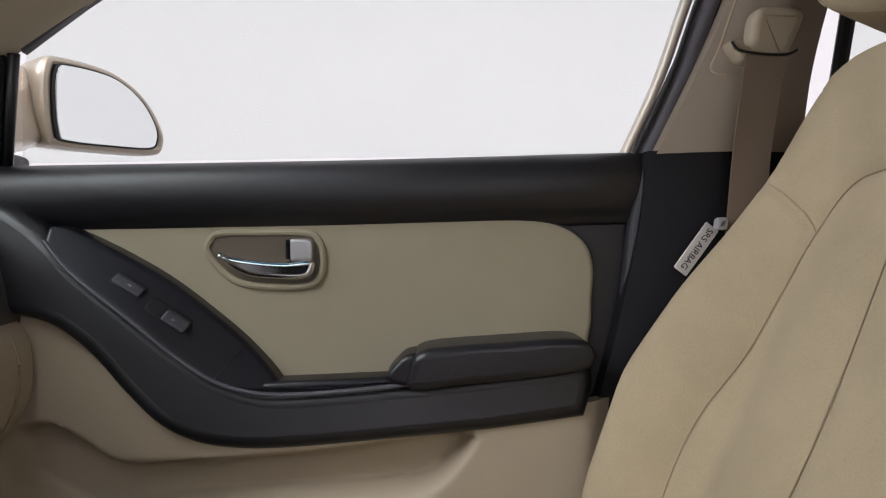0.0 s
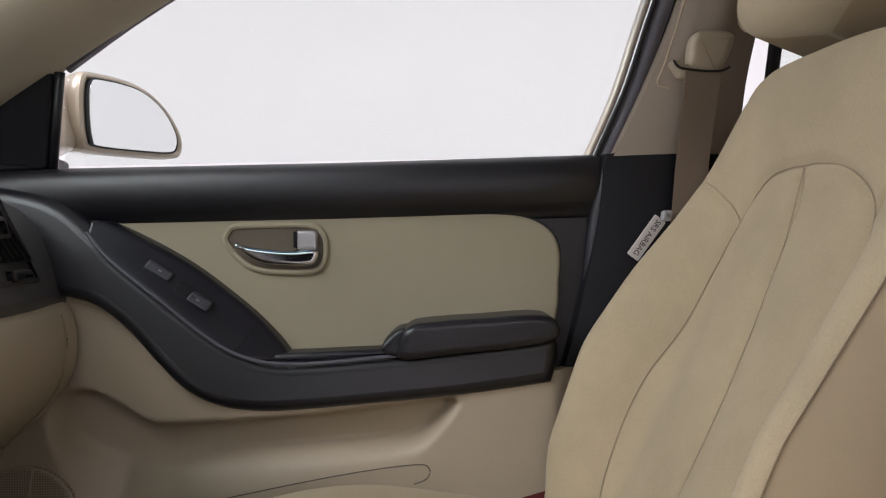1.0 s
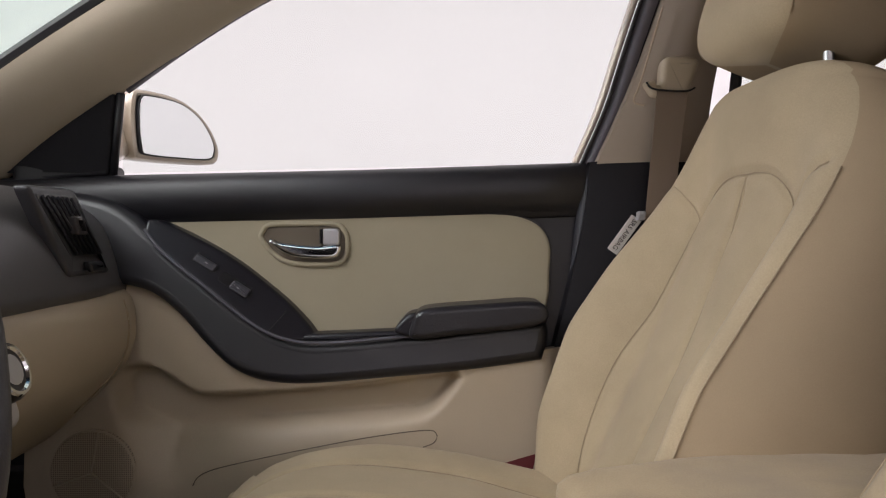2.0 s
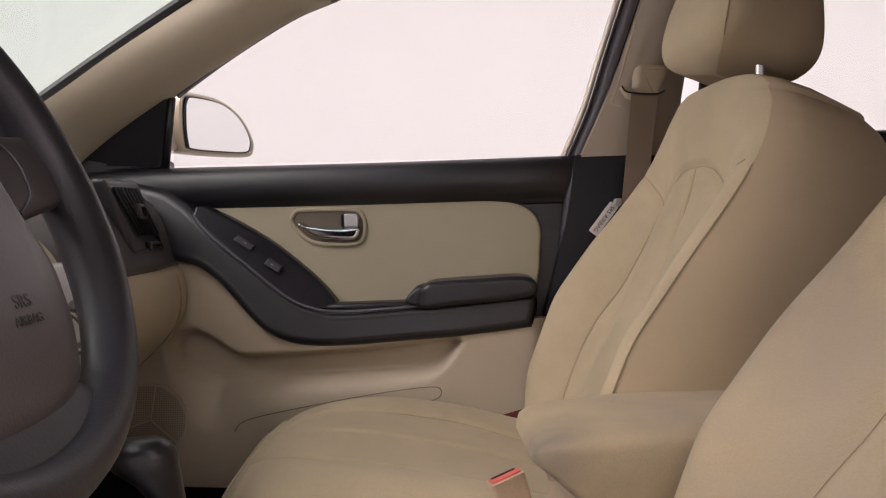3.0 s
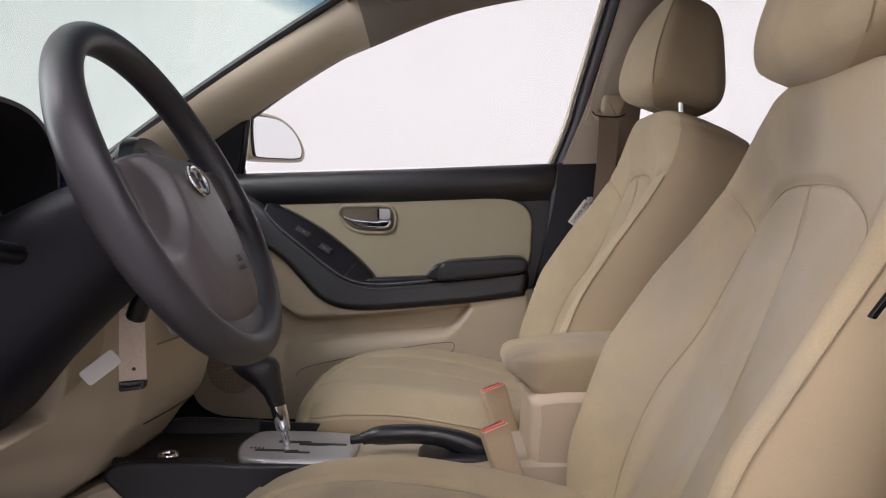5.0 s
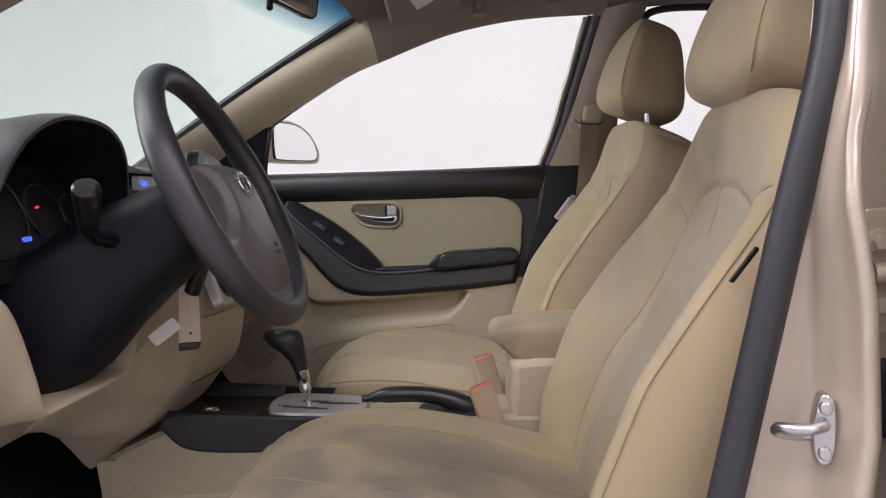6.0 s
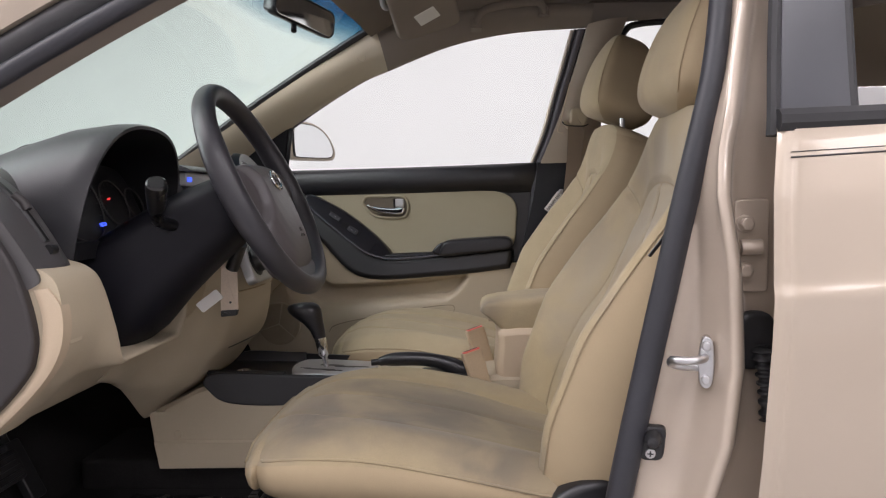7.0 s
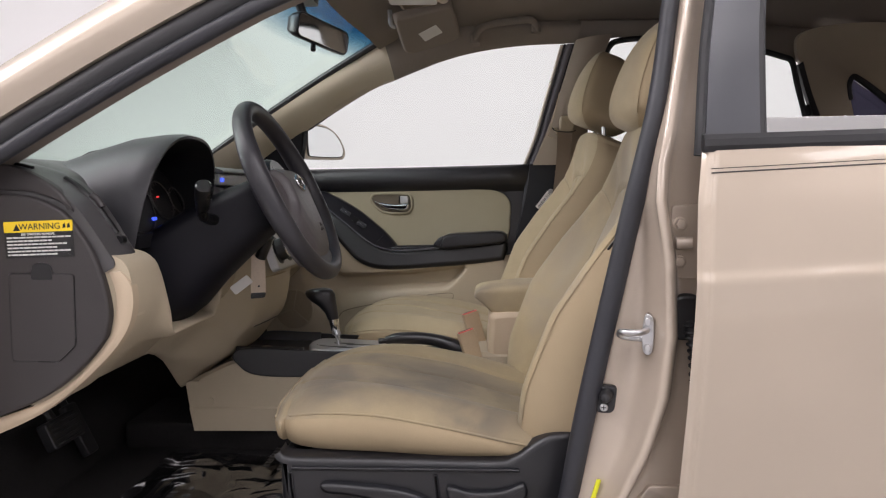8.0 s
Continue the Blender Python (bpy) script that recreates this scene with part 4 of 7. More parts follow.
def right_pillar():
    """The right middle pillar trim with its belt."""
    top_l = crom([(0.618, 0.983), (0.650, 1.06), (0.680, 1.141), (0.715, 1.26), (0.742, 1.352)], 5)
    top_r = crom([(0.790, 0.985), (0.786, 1.06), (0.792, 1.141), (0.81, 1.26), (0.845, 1.365)], 5)
    pillar = thing("pillar_trim", tuple(D(0.68, 0.30, 0.02)), "beige upper, darkened for shade, and charcoal lower middle pillar trim", "pillar trim", kind="structure")

    def face(a, b, name, mat, label, w0=0.03, bl=0.02):
        ribbon(name, [D(p.x, p.y, w0) for p in a], [D(p.x, p.y, w0) for p in b], 0.06, mat, pillar, label, bulge=bl, n=12)

    face(top_l, top_r, "upper_cover", SHADED_COVER, "beige plastic upper pillar cover with shade in its colour")
    low_l = crom([(0.609, 0.9865), (0.60, 0.90), (0.575, 0.78), (0.545, 0.66), (0.51, 0.50), (0.48, 0.30)], 5)
    low_r = crom([(0.792, 0.9885), (0.80, 0.90), (0.80, 0.78), (0.80, 0.66), (0.80, 0.50), (0.80, 0.30)], 5)
    face(low_l, low_r, "lower_cover", MATT, "charcoal plastic lower pillar cover", 0.026, 0.022)
    # pressed panel line beside the belt
    line = crom([D(0.695, 1.20, 0.048), D(0.672, 1.10, 0.047), D(0.664, 1.073, 0.047), D(0.680, 1.066, 0.05)], 5)
    tube("pressed_line", line, 0.0015, CREAM_LIGHT, pillar, n=6)
    belt = thing("seat_belt", tuple(D(0.70, 0.60, 0.06)), "taupe seat belt hanging from its pillar anchor", "seat belt")
    guide = crom([(0.682, 1.125), (0.690, 1.10), (0.700, 1.086), (0.725, 1.082), (0.752, 1.084), (0.760, 1.10), (0.772, 1.15), (0.772, 1.175), (0.75, 1.185), (0.715, 1.182), (0.706, 1.16), (0.704, 1.115)], 4, True)
    guide = [(0.7145 + (p.x - 0.7275) * 0.8, 1.076 + (p.y - 1.084) * 0.56) for p in guide]
    plate("belt_guide", guide, 0.03, 0.066, 0.008, DF, CREAM, belt, "beige belt guide cover")
    hook = crom([D(0.676, 1.096, 0.066), D(0.683, 1.087, 0.070), D(0.700, 1.0835, 0.072), D(0.720, 1.082, 0.072), D(0.738, 1.083, 0.071), D(0.748, 1.088, 0.067)], 5)
    tube("belt_loop", hook, 0.0015, BUTTON, belt, "dark metal belt loop", n=8)
    a = crom([D(0.692, 1.083, 0.070), D(0.690, 0.98, 0.076), D(0.680, 0.88, 0.080), D(0.665, 0.74, 0.080), D(0.65, 0.58, 0.070), D(0.64, 0.42, 0.05)], 6)
    b = crom([D(0.737, 1.082, 0.070), D(0.733, 0.98, 0.076), D(0.725, 0.88, 0.080), D(0.712, 0.74, 0.080), D(0.70, 0.58, 0.070), D(0.69, 0.42, 0.05)], 6)
    ribbon("webbing", a, b, 0.0016, BELT, belt, "taupe woven webbing", n=6)
    # tongue that rests on the webbing
    plate("belt_stop", rounded([(0.667, 0.893), (0.680, 0.893), (0.682, 0.907), (0.669, 0.907)], 0.004), 0.078, 0.088, 0.003, DF, GREY, belt, "pale plastic belt stop")
    # dark red webbing end low beside the seat
    ra = [D(0.482, 0.555, 0.04), D(0.462, 0.51, 0.05), D(0.440, 0.44, 0.05), D(0.42, 0.34, 0.045)]
    rb = [D(0.53, 0.558, 0.04), D(0.52, 0.52, 0.05), D(0.50, 0.44, 0.05), D(0.50, 0.34, 0.045)]
    ribbon("belt_end", crom(ra, 4), crom(rb, 4), 0.002, DEEP_RED, belt, "dark red lower webbing end", n=3)


right_pillar()


def rear_doors():
    # right rear door: dark roll, frame and glass
    door = thing("rear_door", (0.8, 0.63, 0.3), "closed right rear door with charcoal trim", "car door")

    def to(u, z, w):
        return D(u, z, w)

    plate("door_shell", rounded([(0.76, 0.30), (1.60, 0.34), (1.66, 0.97), (0.80, 0.955)], 0.03), -0.10, -0.012, 0.01, to, PAINT, door, "champagne painted door shell")
    plate("trim_panel", rounded([(0.78, 0.33), (1.58, 0.36), (1.62, 0.97), (0.80, 0.965)], 0.02), -0.02, 0.0, 0.006, to, CREAM, door, "beige door trim")
    sec = [(-0.03, 0.0), (-0.01, 0.014), (0.012, 0.014), (0.028, 0.0), (0.034, -0.03), (0.028, -0.06), (0.012, -0.082), (-0.02, -0.085)]
    rings = []
    for k in range(25):
        u = lerp(0.795, 1.62, k / 24)
        rings.append([D(u, lerp(1.000, 1.030, k / 24) + q.y, q.x) for q in crom(sec, 3)])
    loft("upper_roll", rings, DARK, door, "charcoal upper roll")
    win = crom([(0.832, 1.00), (0.829, 1.20), (0.832, 1.300), (0.842, 1.336), (0.87, 1.352), (0.95, 1.357), (1.10, 1.350), (1.25, 1.325), (1.345, 1.300), (1.375, 1.285), (1.40, 1.22), (1.44, 1.12), (1.475, 1.02)], 4)
    tube("window_run", [D(p.x, p.y, 0.004) for p in win], 0.009, RUBBER, door, "black rubber glass run", n=8, up=(0, -1, 0))
    quarter = rounded([(1.425, 1.015), (1.436, 1.165), (1.446, 1.165), (1.478, 1.02)], 0.004)
    plate("quarter_panel", quarter, -0.012, 0.002, 0.002, to, RUBBER, door, "black corner panel")
    g = plate("door_glass", [(p.x, p.y) for p in win], -0.012, -0.008, 0.0005, to, CLEAR, door, "clear side window glass")
    g.visible_shadow = False
    up = crom([(1.388, 1.275), (1.425, 1.19), (1.47, 1.10), (1.50, 1.0)], 4)
    ribbon("frame_cover", [D(p.x + 0.004, p.y, 0.01) for p in up], [D(p.x + 0.015, p.y + 0.01, 0.014) for p in up], 0.02, RUBBER, door, "black side of the window frame", n=4)

    # left rear door, seen from outside
    door = thing("rear_door", (0.75, -0.76, 0.3), "closed left rear door in champagne metallic paint", "car door")

    def skin_y(z):
        return curve_at([(0.30, -0.752), (0.45, -0.772), (0.60, -0.788), (0.72, -0.7925), (0.772, -0.7922), (0.777, -0.7915), (0.781, -0.7904), (0.785, -0.7890), (0.791, -0.7876), (0.88, -0.7755), (0.94, -0.765), (0.97, -0.757)], z)

    rows = [0.30 + 0.012 * k for k in range(37)] + [0.744 + 0.0025 * k for k in range(52)] + [0.875 + 0.0082 * k for k in range(11)]

    def lead(z):
        return curve_at([(0.30, 0.311), (0.50, 0.318), (0.663, 0.324), (0.736, 0.327), (0.885, 0.331), (0.94, 0.3365), (0.97, 0.3395)], z)

    cols = [0.0, 0.002, 0.005, 0.010, 0.0135, 0.0150, 0.0165, 0.024, 0.06, 0.12, 0.2, 0.3, 0.42, 0.55, 0.7, 0.88]

    def skin(i, z):
        c = cols[i]
        zz = z - 0.055 * c
        rnd = 0.007 * (1 - smooth(0.0, 0.010, c)) ** 2 + 0.0018 * (1 - smooth(0.0135, 0.0165, c))
        return V((lead(z) + c, skin_y(zz) + rnd, z + 0.015 * c))

    verts, faces = [], []
    w = len(cols)
    for z in rows:
        verts += [skin(i, z) for i in range(w)]
    m = len(verts)
    for z in rows:
        verts += [skin(i, z) + V((0.004 if i < 4 else 0.0, 0.007 + 0.048 * smooth(0.03, 0.10, cols[i]), 0)) for i in range(w)]
    for j in range(len(rows) - 1):
        for i in range(w - 1):
            a = j * w + i
            faces += [(a, a + 1, a + w + 1, a + w), (m + a, m + a + w, m + a + w + 1, m + a + 1)]
        a, b = j * w, j * w + w - 1
        faces += [(a, a + w, m + a + w, m + a), (b, m + b, m + b + w, b + w)]
    top = (len(rows) - 1) * w
    for i in range(w - 1):
        faces += [(i, m + i, m + i + 1, i + 1), (top + i, top + i + 1, m + top + i + 1, m + top + i)]
    mesh_part("door_skin", verts, faces, PAINT, door, "champagne metallic door skin with crease line")
    for dz, r in ((0.0, 0.0006), (0.0056, 0.0011)):
        line = [V((0.347 + x, skin_y(0.9285 - dz - 0.010 * x) - 0.0004, 0.9285 - dz + 0.060 * x)) for x in [0.85 * k / 24 for k in range(25)]]
        tube("pin_stripe", line, r, DASH, door, "thin dark pin stripe", n=6)
    # window surround
    sec = [(-0.761, -0.012), (-0.765, -0.004), (-0.764, 0.005), (-0.757, 0.012), (-0.742, 0.012), (-0.740, -0.012)]
    rings = [[V((x, y, lerp(0.963, 0.995, (x - 0.338) / 0.88) + b)) for y, b in sec] for x in [lerp(0.338, 1.22, k / 14) for k in range(15)]]
    loft("belt_moulding", rings, RUBBER, door, "black rubber belt moulding", sharp=30)
    fa = crom([(0.344, -0.748, 0.966), (0.355, -0.716, 1.08), (0.369, -0.689, 1.17), (0.400, -0.640, 1.34)], 5)
    fb = [p + V((0.077 - 0.017 * k / 15, 0, 0)) for k, p in enumerate(fa)]
    ribbon("frame_film", fa, fb, 0.02, FRAME_GREY, door, "satin grey window frame film", bulge=0.003, n=6)
    tube("frame_seal", [V((0.3365, -0.745, 0.947))] + [p + V((-0.0065, 0.004, -0.002)) for p in fa], 0.0075, RUBBER, door, "black frame seal", n=8, up=(0, -1, 0))
    tube("glass_run", [p + V((0.002, 0.004, 0)) for p in fb], 0.006, RUBBER, door, "black glass run", n=8, up=(0, -1, 0))
    top_path = [V((x, -0.640 + 0.01 * x, 1.36 - 0.06 * smooth(0.9, 1.25, x))) for x in [lerp(0.36, 1.22, k / 12) for k in range(13)]]
    tube("frame_header", top_path, 0.02, RUBBER, door, "black window header", n=8)
    tube("frame_post", [V((1.22, -0.645, 1.30)), V((1.26, -0.70, 1.10)), V((1.28, -0.745, 0.97))], 0.02, RUBBER, door, "black rear window post", n=8)
    pane = [(0.41, 0.95), (1.25, 0.95), (1.25, 1.018), (0.41, 1.0)]
    to2 = lambda u, z, w: V((u, -0.742 + (z - 0.97) * LEAN - w, z))
    plate("lowered_glass", pane, -0.002, 0.002, 0.0004, to2, FROST, door, "side glass lowered almost into the door, reflecting the white studio")


FROST = glass("reflecting_side_glass", (0.8, 0.82, 0.82), 0.0, 0.93)
rear_doors()


def jamb_fittings():
    """Striker, hinge, wiring boot, light switch and tag on the left middle pillar."""
    st = thing("door_striker", (0.27, -0.70, 0.665), "zinc plated door striker on the painted pillar", "striker")
    base = crom([(0.278, 0.715), (0.283, 0.721), (0.289, 0.715), (0.291, 0.69), (0.289, 0.666), (0.283, 0.660), (0.277, 0.666), (0.275, 0.69)], 4, True)
    to = frame_map((0, -0.703, 0), (1, -0.35, 0), (0, 0, 1), (-0.35, -1, 0))
    to = lambda u, v, w: V((u - w * 0.3, -0.690 - (u - 0.25) * 0.5 - w, v))
    plate("striker_plate", base, -0.01, 0.006, 0.002, to, STEEL, st, "zinc striker plate")
    for z in (0.710, 0.671):
        ring = [(0.283 + 0.0048 * math.cos(a), z + 0.006 * math.sin(a)) for a in [2 * math.pi * k / 12 for k in range(12)]]
        plate("striker_screw", ring, 0.0, 0.011, 0.002, to, STEEL, st, "zinc screw head")
    path = crom([(0.283, -0.704, 0.697), (0.274, -0.724, 0.697), (0.258, -0.730, 0.6965), (0.245, -0.725, 0.696), (0.241, -0.716, 0.694), (0.243, -0.708, 0.688), (0.258, -0.704, 0.684), (0.280, -0.700, 0.682)], 6)
    tube("striker_loop", path, 0.0048, STEEL, st, "zinc striker loop", n=10)
    sw = thing("courtesy_switch", (0.227, -0.69, 0.566), "black rubber courtesy light switch on the pillar", "switch")
    to = lambda u, v, w: V((u - w * 0.25, -0.684 - w - (u - 0.21) * 0.15, v))
    plate("switch_base", rounded([(0.212, 0.566), (0.240, 0.566), (0.244, 0.608), (0.214, 0.608)], 0.010), -0.012, 0.005, 0.003, to, RUBBER, sw, "black rubber base")
    dome = [[to(0.2285 + r * math.cos(a), 0.594 + r * math.sin(a), w) for a in [2 * math.pi * k / 16 for k in range(16)]] for r, w in ((0.011, 0.003), (0.0095, 0.010), (0.0085, 0.018), (0.006, 0.023), (0.002, 0.0245))]
    loft("plunger", dome, RUBBER, sw, "black rubber plunger")
    scr = [(0.2255 + 0.0062 * math.cos(a), 0.5755 + 0.0062 * math.sin(a)) for a in [2 * math.pi * k / 14 for k in range(14)]]
    scr = plate("screw", scr, 0.003, 0.008, 0.002, to, STEEL, sw, "cross-head screw")
    for a, b in (((0.0038, 0.0008)), ((0.0008, 0.0038))):
        plate("screw_slot", [(0.2255 - a, 0.5755 - b), (0.2255 + a, 0.5755 - b), (0.2255 + a, 0.5755 + b), (0.2255 - a, 0.5755 + b)], 0.007, 0.0083, 0.0001, to, BUTTON, scr)
    hg = thing("hinge_fitting", (0.325, -0.70, 0.78), "champagne painted upper hinge of the rear door with two bolts", "hinge")
    to = lambda u, v, w: V((u, -0.700 - w, v))
    leaf = rounded([(0.311, 0.772), (0.352, 0.772), (0.352, 0.880), (0.312, 0.878)], 0.006)
    plate("hinge_leaf", leaf, -0.01, 0.006, 0.002, to, PAINT_JAMB, hg, "painted hinge leaf")
    for z in (0.851, 0.797):
        ring = [(0.324 + 0.0105 * math.cos(a), z + 0.0105 * math.sin(a)) for a in [2 * math.pi * k / 20 for k in range(20)]]
        bolt = plate("washer", ring, 0.0, 0.009, 0.001, to, PAINT_JAMB, hg, "painted bolt washer")
        ring = [(0.324 + 0.0078 * math.cos(a), z + 0.0078 * math.sin(a)) for a in [2 * math.pi * k / 6 for k in range(6)]]
        plate("bolt_head", ring, 0.005, 0.016, 0.0015, to, PAINT_JAMB, bolt, "painted hexagon bolt head")
    tube("hinge_knuckle", [V((0.318, -0.712, 0.824)), V((0.340, -0.715, 0.825))], 0.009, PAINT_JAMB, hg, "painted hinge knuckle", n=12)
    bt = thing("wiring_boot", (0.33, -0.71, 0.60), "black ribbed rubber wiring boot between pillar and door", "wiring boot")
    plate("boot_collar", rounded([(0.312, 0.682), (0.360, 0.682), (0.360, 0.750), (0.316, 0.750)], 0.02), -0.008, 0.014, 0.006, to, RUBBER, bt, "black rubber collar")
    cen = crom([(0.343, -0.706, 0.712), (0.344, -0.718, 0.695), (0.347, -0.722, 0.675), (0.350, -0.722, 0.652), (0.353, -0.719, 0.625)], 9)
    rings = []
    for i, p in enumerate(cen):
        rr = 0.0105 + 0.0022 * (1 if i % 4 < 2 else -0.6)
        rings.append([p + V((rr * math.cos(a), rr * 0.8 * math.sin(a), 0)) for a in [2 * math.pi * k / 14 for k in range(14)]])
    loft("bellows", rings, RUBBER, bt, "ribbed black bellows")
    tag = mesh_part("paint_tag", *plate_data(rounded([(0.203, 0.425), (0.209, 0.425), (0.2205, 0.467), (0.2145, 0.467)], 0.001), -0.002, 0.002, 0.0004, lambda u, v, w: V((u, -0.6985 - w - 0.1 * (u - 0.2), v))), YELLOW_TAG)
    tagged(tag, "small yellow sticker strip on the painted pillar", "sticker")
    lh = thing("hinge_fitting", (0.30, -0.70, 0.44), "zinc lower hinge edge of the rear door", "hinge")
    plate("hinge_leaf", rounded([(0.268, 0.432), (0.345, 0.432), (0.345, 0.462), (0.29, 0.462)], 0.004), -0.012, 0.008, 0.002, to, PAINT_JAMB, lh, "painted lower hinge leaf")


jamb_fittings()


# ---- front seats ----
RECLINE = radians(20)
UPB, FWD = V((math.sin(RECLINE), 0, math.cos(RECLINE))), V((-math.cos(RECLINE), 0, math.sin(RECLINE)))
BACK_LEN = 0.627
BACK_W = [(0, 0.230), (0.15, 0.256), (0.45, 0.267), (0.6, 0.263), (0.75, 0.246), (0.84, 0.233), (0.90, 0.220), (0.94, 0.206), (0.97, 0.190), (0.99, 0.168), (1.0, 0.140)]
BACK_T = [(0, 0.12), (0.08, 0.170), (0.5, 0.190), (0.8, 0.218), (0.92, 0.212), (0.97, 0.18), (1.0, 0.105)]
BOLSTER = [(0, 0.040), (0.2, 0.074), (0.42, 0.074), (0.6, 0.046), (0.72, 0.022), (0.84, 0.004), (1, 0)]


def eased(table, x):
    """curve_at with its corners smoothed."""
    return (curve_at(table, x - 0.03) + 2 * curve_at(table, x) + curve_at(table, x + 0.03)) / 4 if table[0][0] + 0.03 < x < table[-1][0] - 0.03 else curve_at(table, x)


ARCH_L = [(q.x, q.y) for q in crom([(-0.52, -0.02), (-0.58, 0.20), (-0.585, 0.38), (-0.53, 0.53), (-0.50, 0.64), (-0.475, 0.72), (-0.415, 0.775), (-0.28, 0.811), (-0.12, 0.822), (0.0, 0.822)], 5)]
ARCH_R = [(-u, s) for u, s in ARCH_L]
MID = [(0.0, -0.02), (0.0, 0.3), (0.0, 0.55), (0.0, 0.818)]
TICK_L = [(-0.465, 0.735), (-0.55, 0.765), (-0.68, 0.795), (-0.80, 0.81)]
TICK_R = [(-u, s) for u, s in TICK_L]
PIPE_U = 0.8725
BACK_SEAMS = (ARCH_L, ARCH_R, MID, TICK_L, TICK_R)


def back_front(u, s):
    """How far the padding stands out at u across and s up the backrest, seams not counted."""
    f = eased(BOLSTER, s) * smooth(0.46, 0.86, abs(u))
    f -= lerp(0.012, 0.040, smooth(0.05, 0.55, s)) * (1 - smooth(0.42, 0.86, abs(u))) * smooth(0.98, 0.74, s)
    f += 0.010 * (1 - u * u) * math.sin(math.pi * min(1, max(0, s)))
    f += 0.007 * smooth(0.0, 0.22, abs(u)) * (1 - smooth(0.25, 0.46, abs(u))) * (1 - smooth(0.6, 0.8, s))
    return f


def seam_dip(u, s, hw, seams):
    d = 9.0
    for line in seams:
        d = min(d, far([(a * hw, b * BACK_LEN) for a, b in line], u * hw, s * BACK_LEN, False))
    return 0.006 * math.exp(-(d / 0.0055) ** 2)


SUPER = 3.2


def back_point(base, th, s, dip=True):
    hw, t = eased(BACK_W, s), eased(BACK_T, s)
    c, n = math.cos(th), math.sin(th)
    u = math.copysign(abs(c) ** (2 / SUPER), c)
    k = math.copysign(abs(n) ** (2 / SUPER), n)
    d = t * 0.5 * k
    if n > 0:
        d += back_front(u, s) * min(1.0, n * 1.6) 
        if dip:
            d -= seam_dip(u, s, hw, BACK_SEAMS) * min(1.0, n * 2)
    return base + UPB * (s * BACK_LEN) + FWD * (d - t * 0.5) + V((0, u * hw, 0))


CUSH_W = [(-0.328, 0.10), (-0.325, 0.16), (-0.31, 0.208), (-0.27, 0.232), (-0.2, 0.248), (0.0, 0.254), (0.12, 0.245), (0.21, 0.225)]
CUSH_T = [(-0.328, 0.510), (-0.325, 0.526), (-0.300, 0.545), (-0.275, 0.560), (-0.23, 0.570), (-0.15, 0.566), (0.0, 0.540), (0.1, 0.513), (0.21, 0.49)]
CUSH_B = [(-0.328, 0.495), (-0.325, 0.480), (-0.300, 0.466), (-0.27, 0.455), (0.21, 0.455)]
CUSH_L = [(q.x, q.y) for q in crom([(-0.27, -0.30), (-0.47, -0.20), (-0.52, -0.05), (-0.48, 0.10), (-0.46, 0.2)], 5)]
CUSH_R = [(-u, x) for u, x in CUSH_L]
CUSH_C = [(0.02, -0.25), (0.02, 0.2)]


def cush_point(cy, dz, th, x, dip=True):
    hw, zt, zb = eased(CUSH_W, x), eased(CUSH_T, x), eased(CUSH_B, x)
    c, n = math.cos(th), math.sin(th)
    u = math.copysign(abs(c) ** (2 / 3.2), c)
    k = math.copysign(abs(n) ** (2 / 3.2), n)
    z = (zt + zb) / 2 + (zt - zb) / 2 * k
    if n > 0:
        z += (0.020 * smooth(-0.28, -0.08, x) * smooth(0.40, 0.78, abs(u)) - 0.012 * smooth(0.75, 1.0, abs(u))) * min(1, n * 1.6)
        if dip:
            d = min(far([(a * hw, b) for a, b in line], u * hw, x, False) for line in (CUSH_L, CUSH_R, CUSH_C))
            z -= 0.005 * math.exp(-(d / 0.0055) ** 2) * min(1, n * 2)
    return V((x, cy + u * hw, z + dz))


def th_of(u):
    """The angle round a section at which the front lies u across."""
    return math.acos(math.copysign(abs(u) ** (SUPER / 2), u))


def shade_sides(ob, n, side, rows=999):
    """Gives the faces of a loft for which side(i) holds, i counting round each of the first rows rings of n, the tan
    cloth, whose darker tone paints shade there.
    """
    ob.data.materials.append(SHADED_TAN_CLOTH)
    for f in ob.data.polygons:
        if len(f.vertices) == 4 and f.vertices[0] // n < rows and side(min(v % n for v in f.vertices) if max(v % n for v in f.vertices) - min(v % n for v in f.vertices) < 2 else n - 1):
            f.material_index = 1


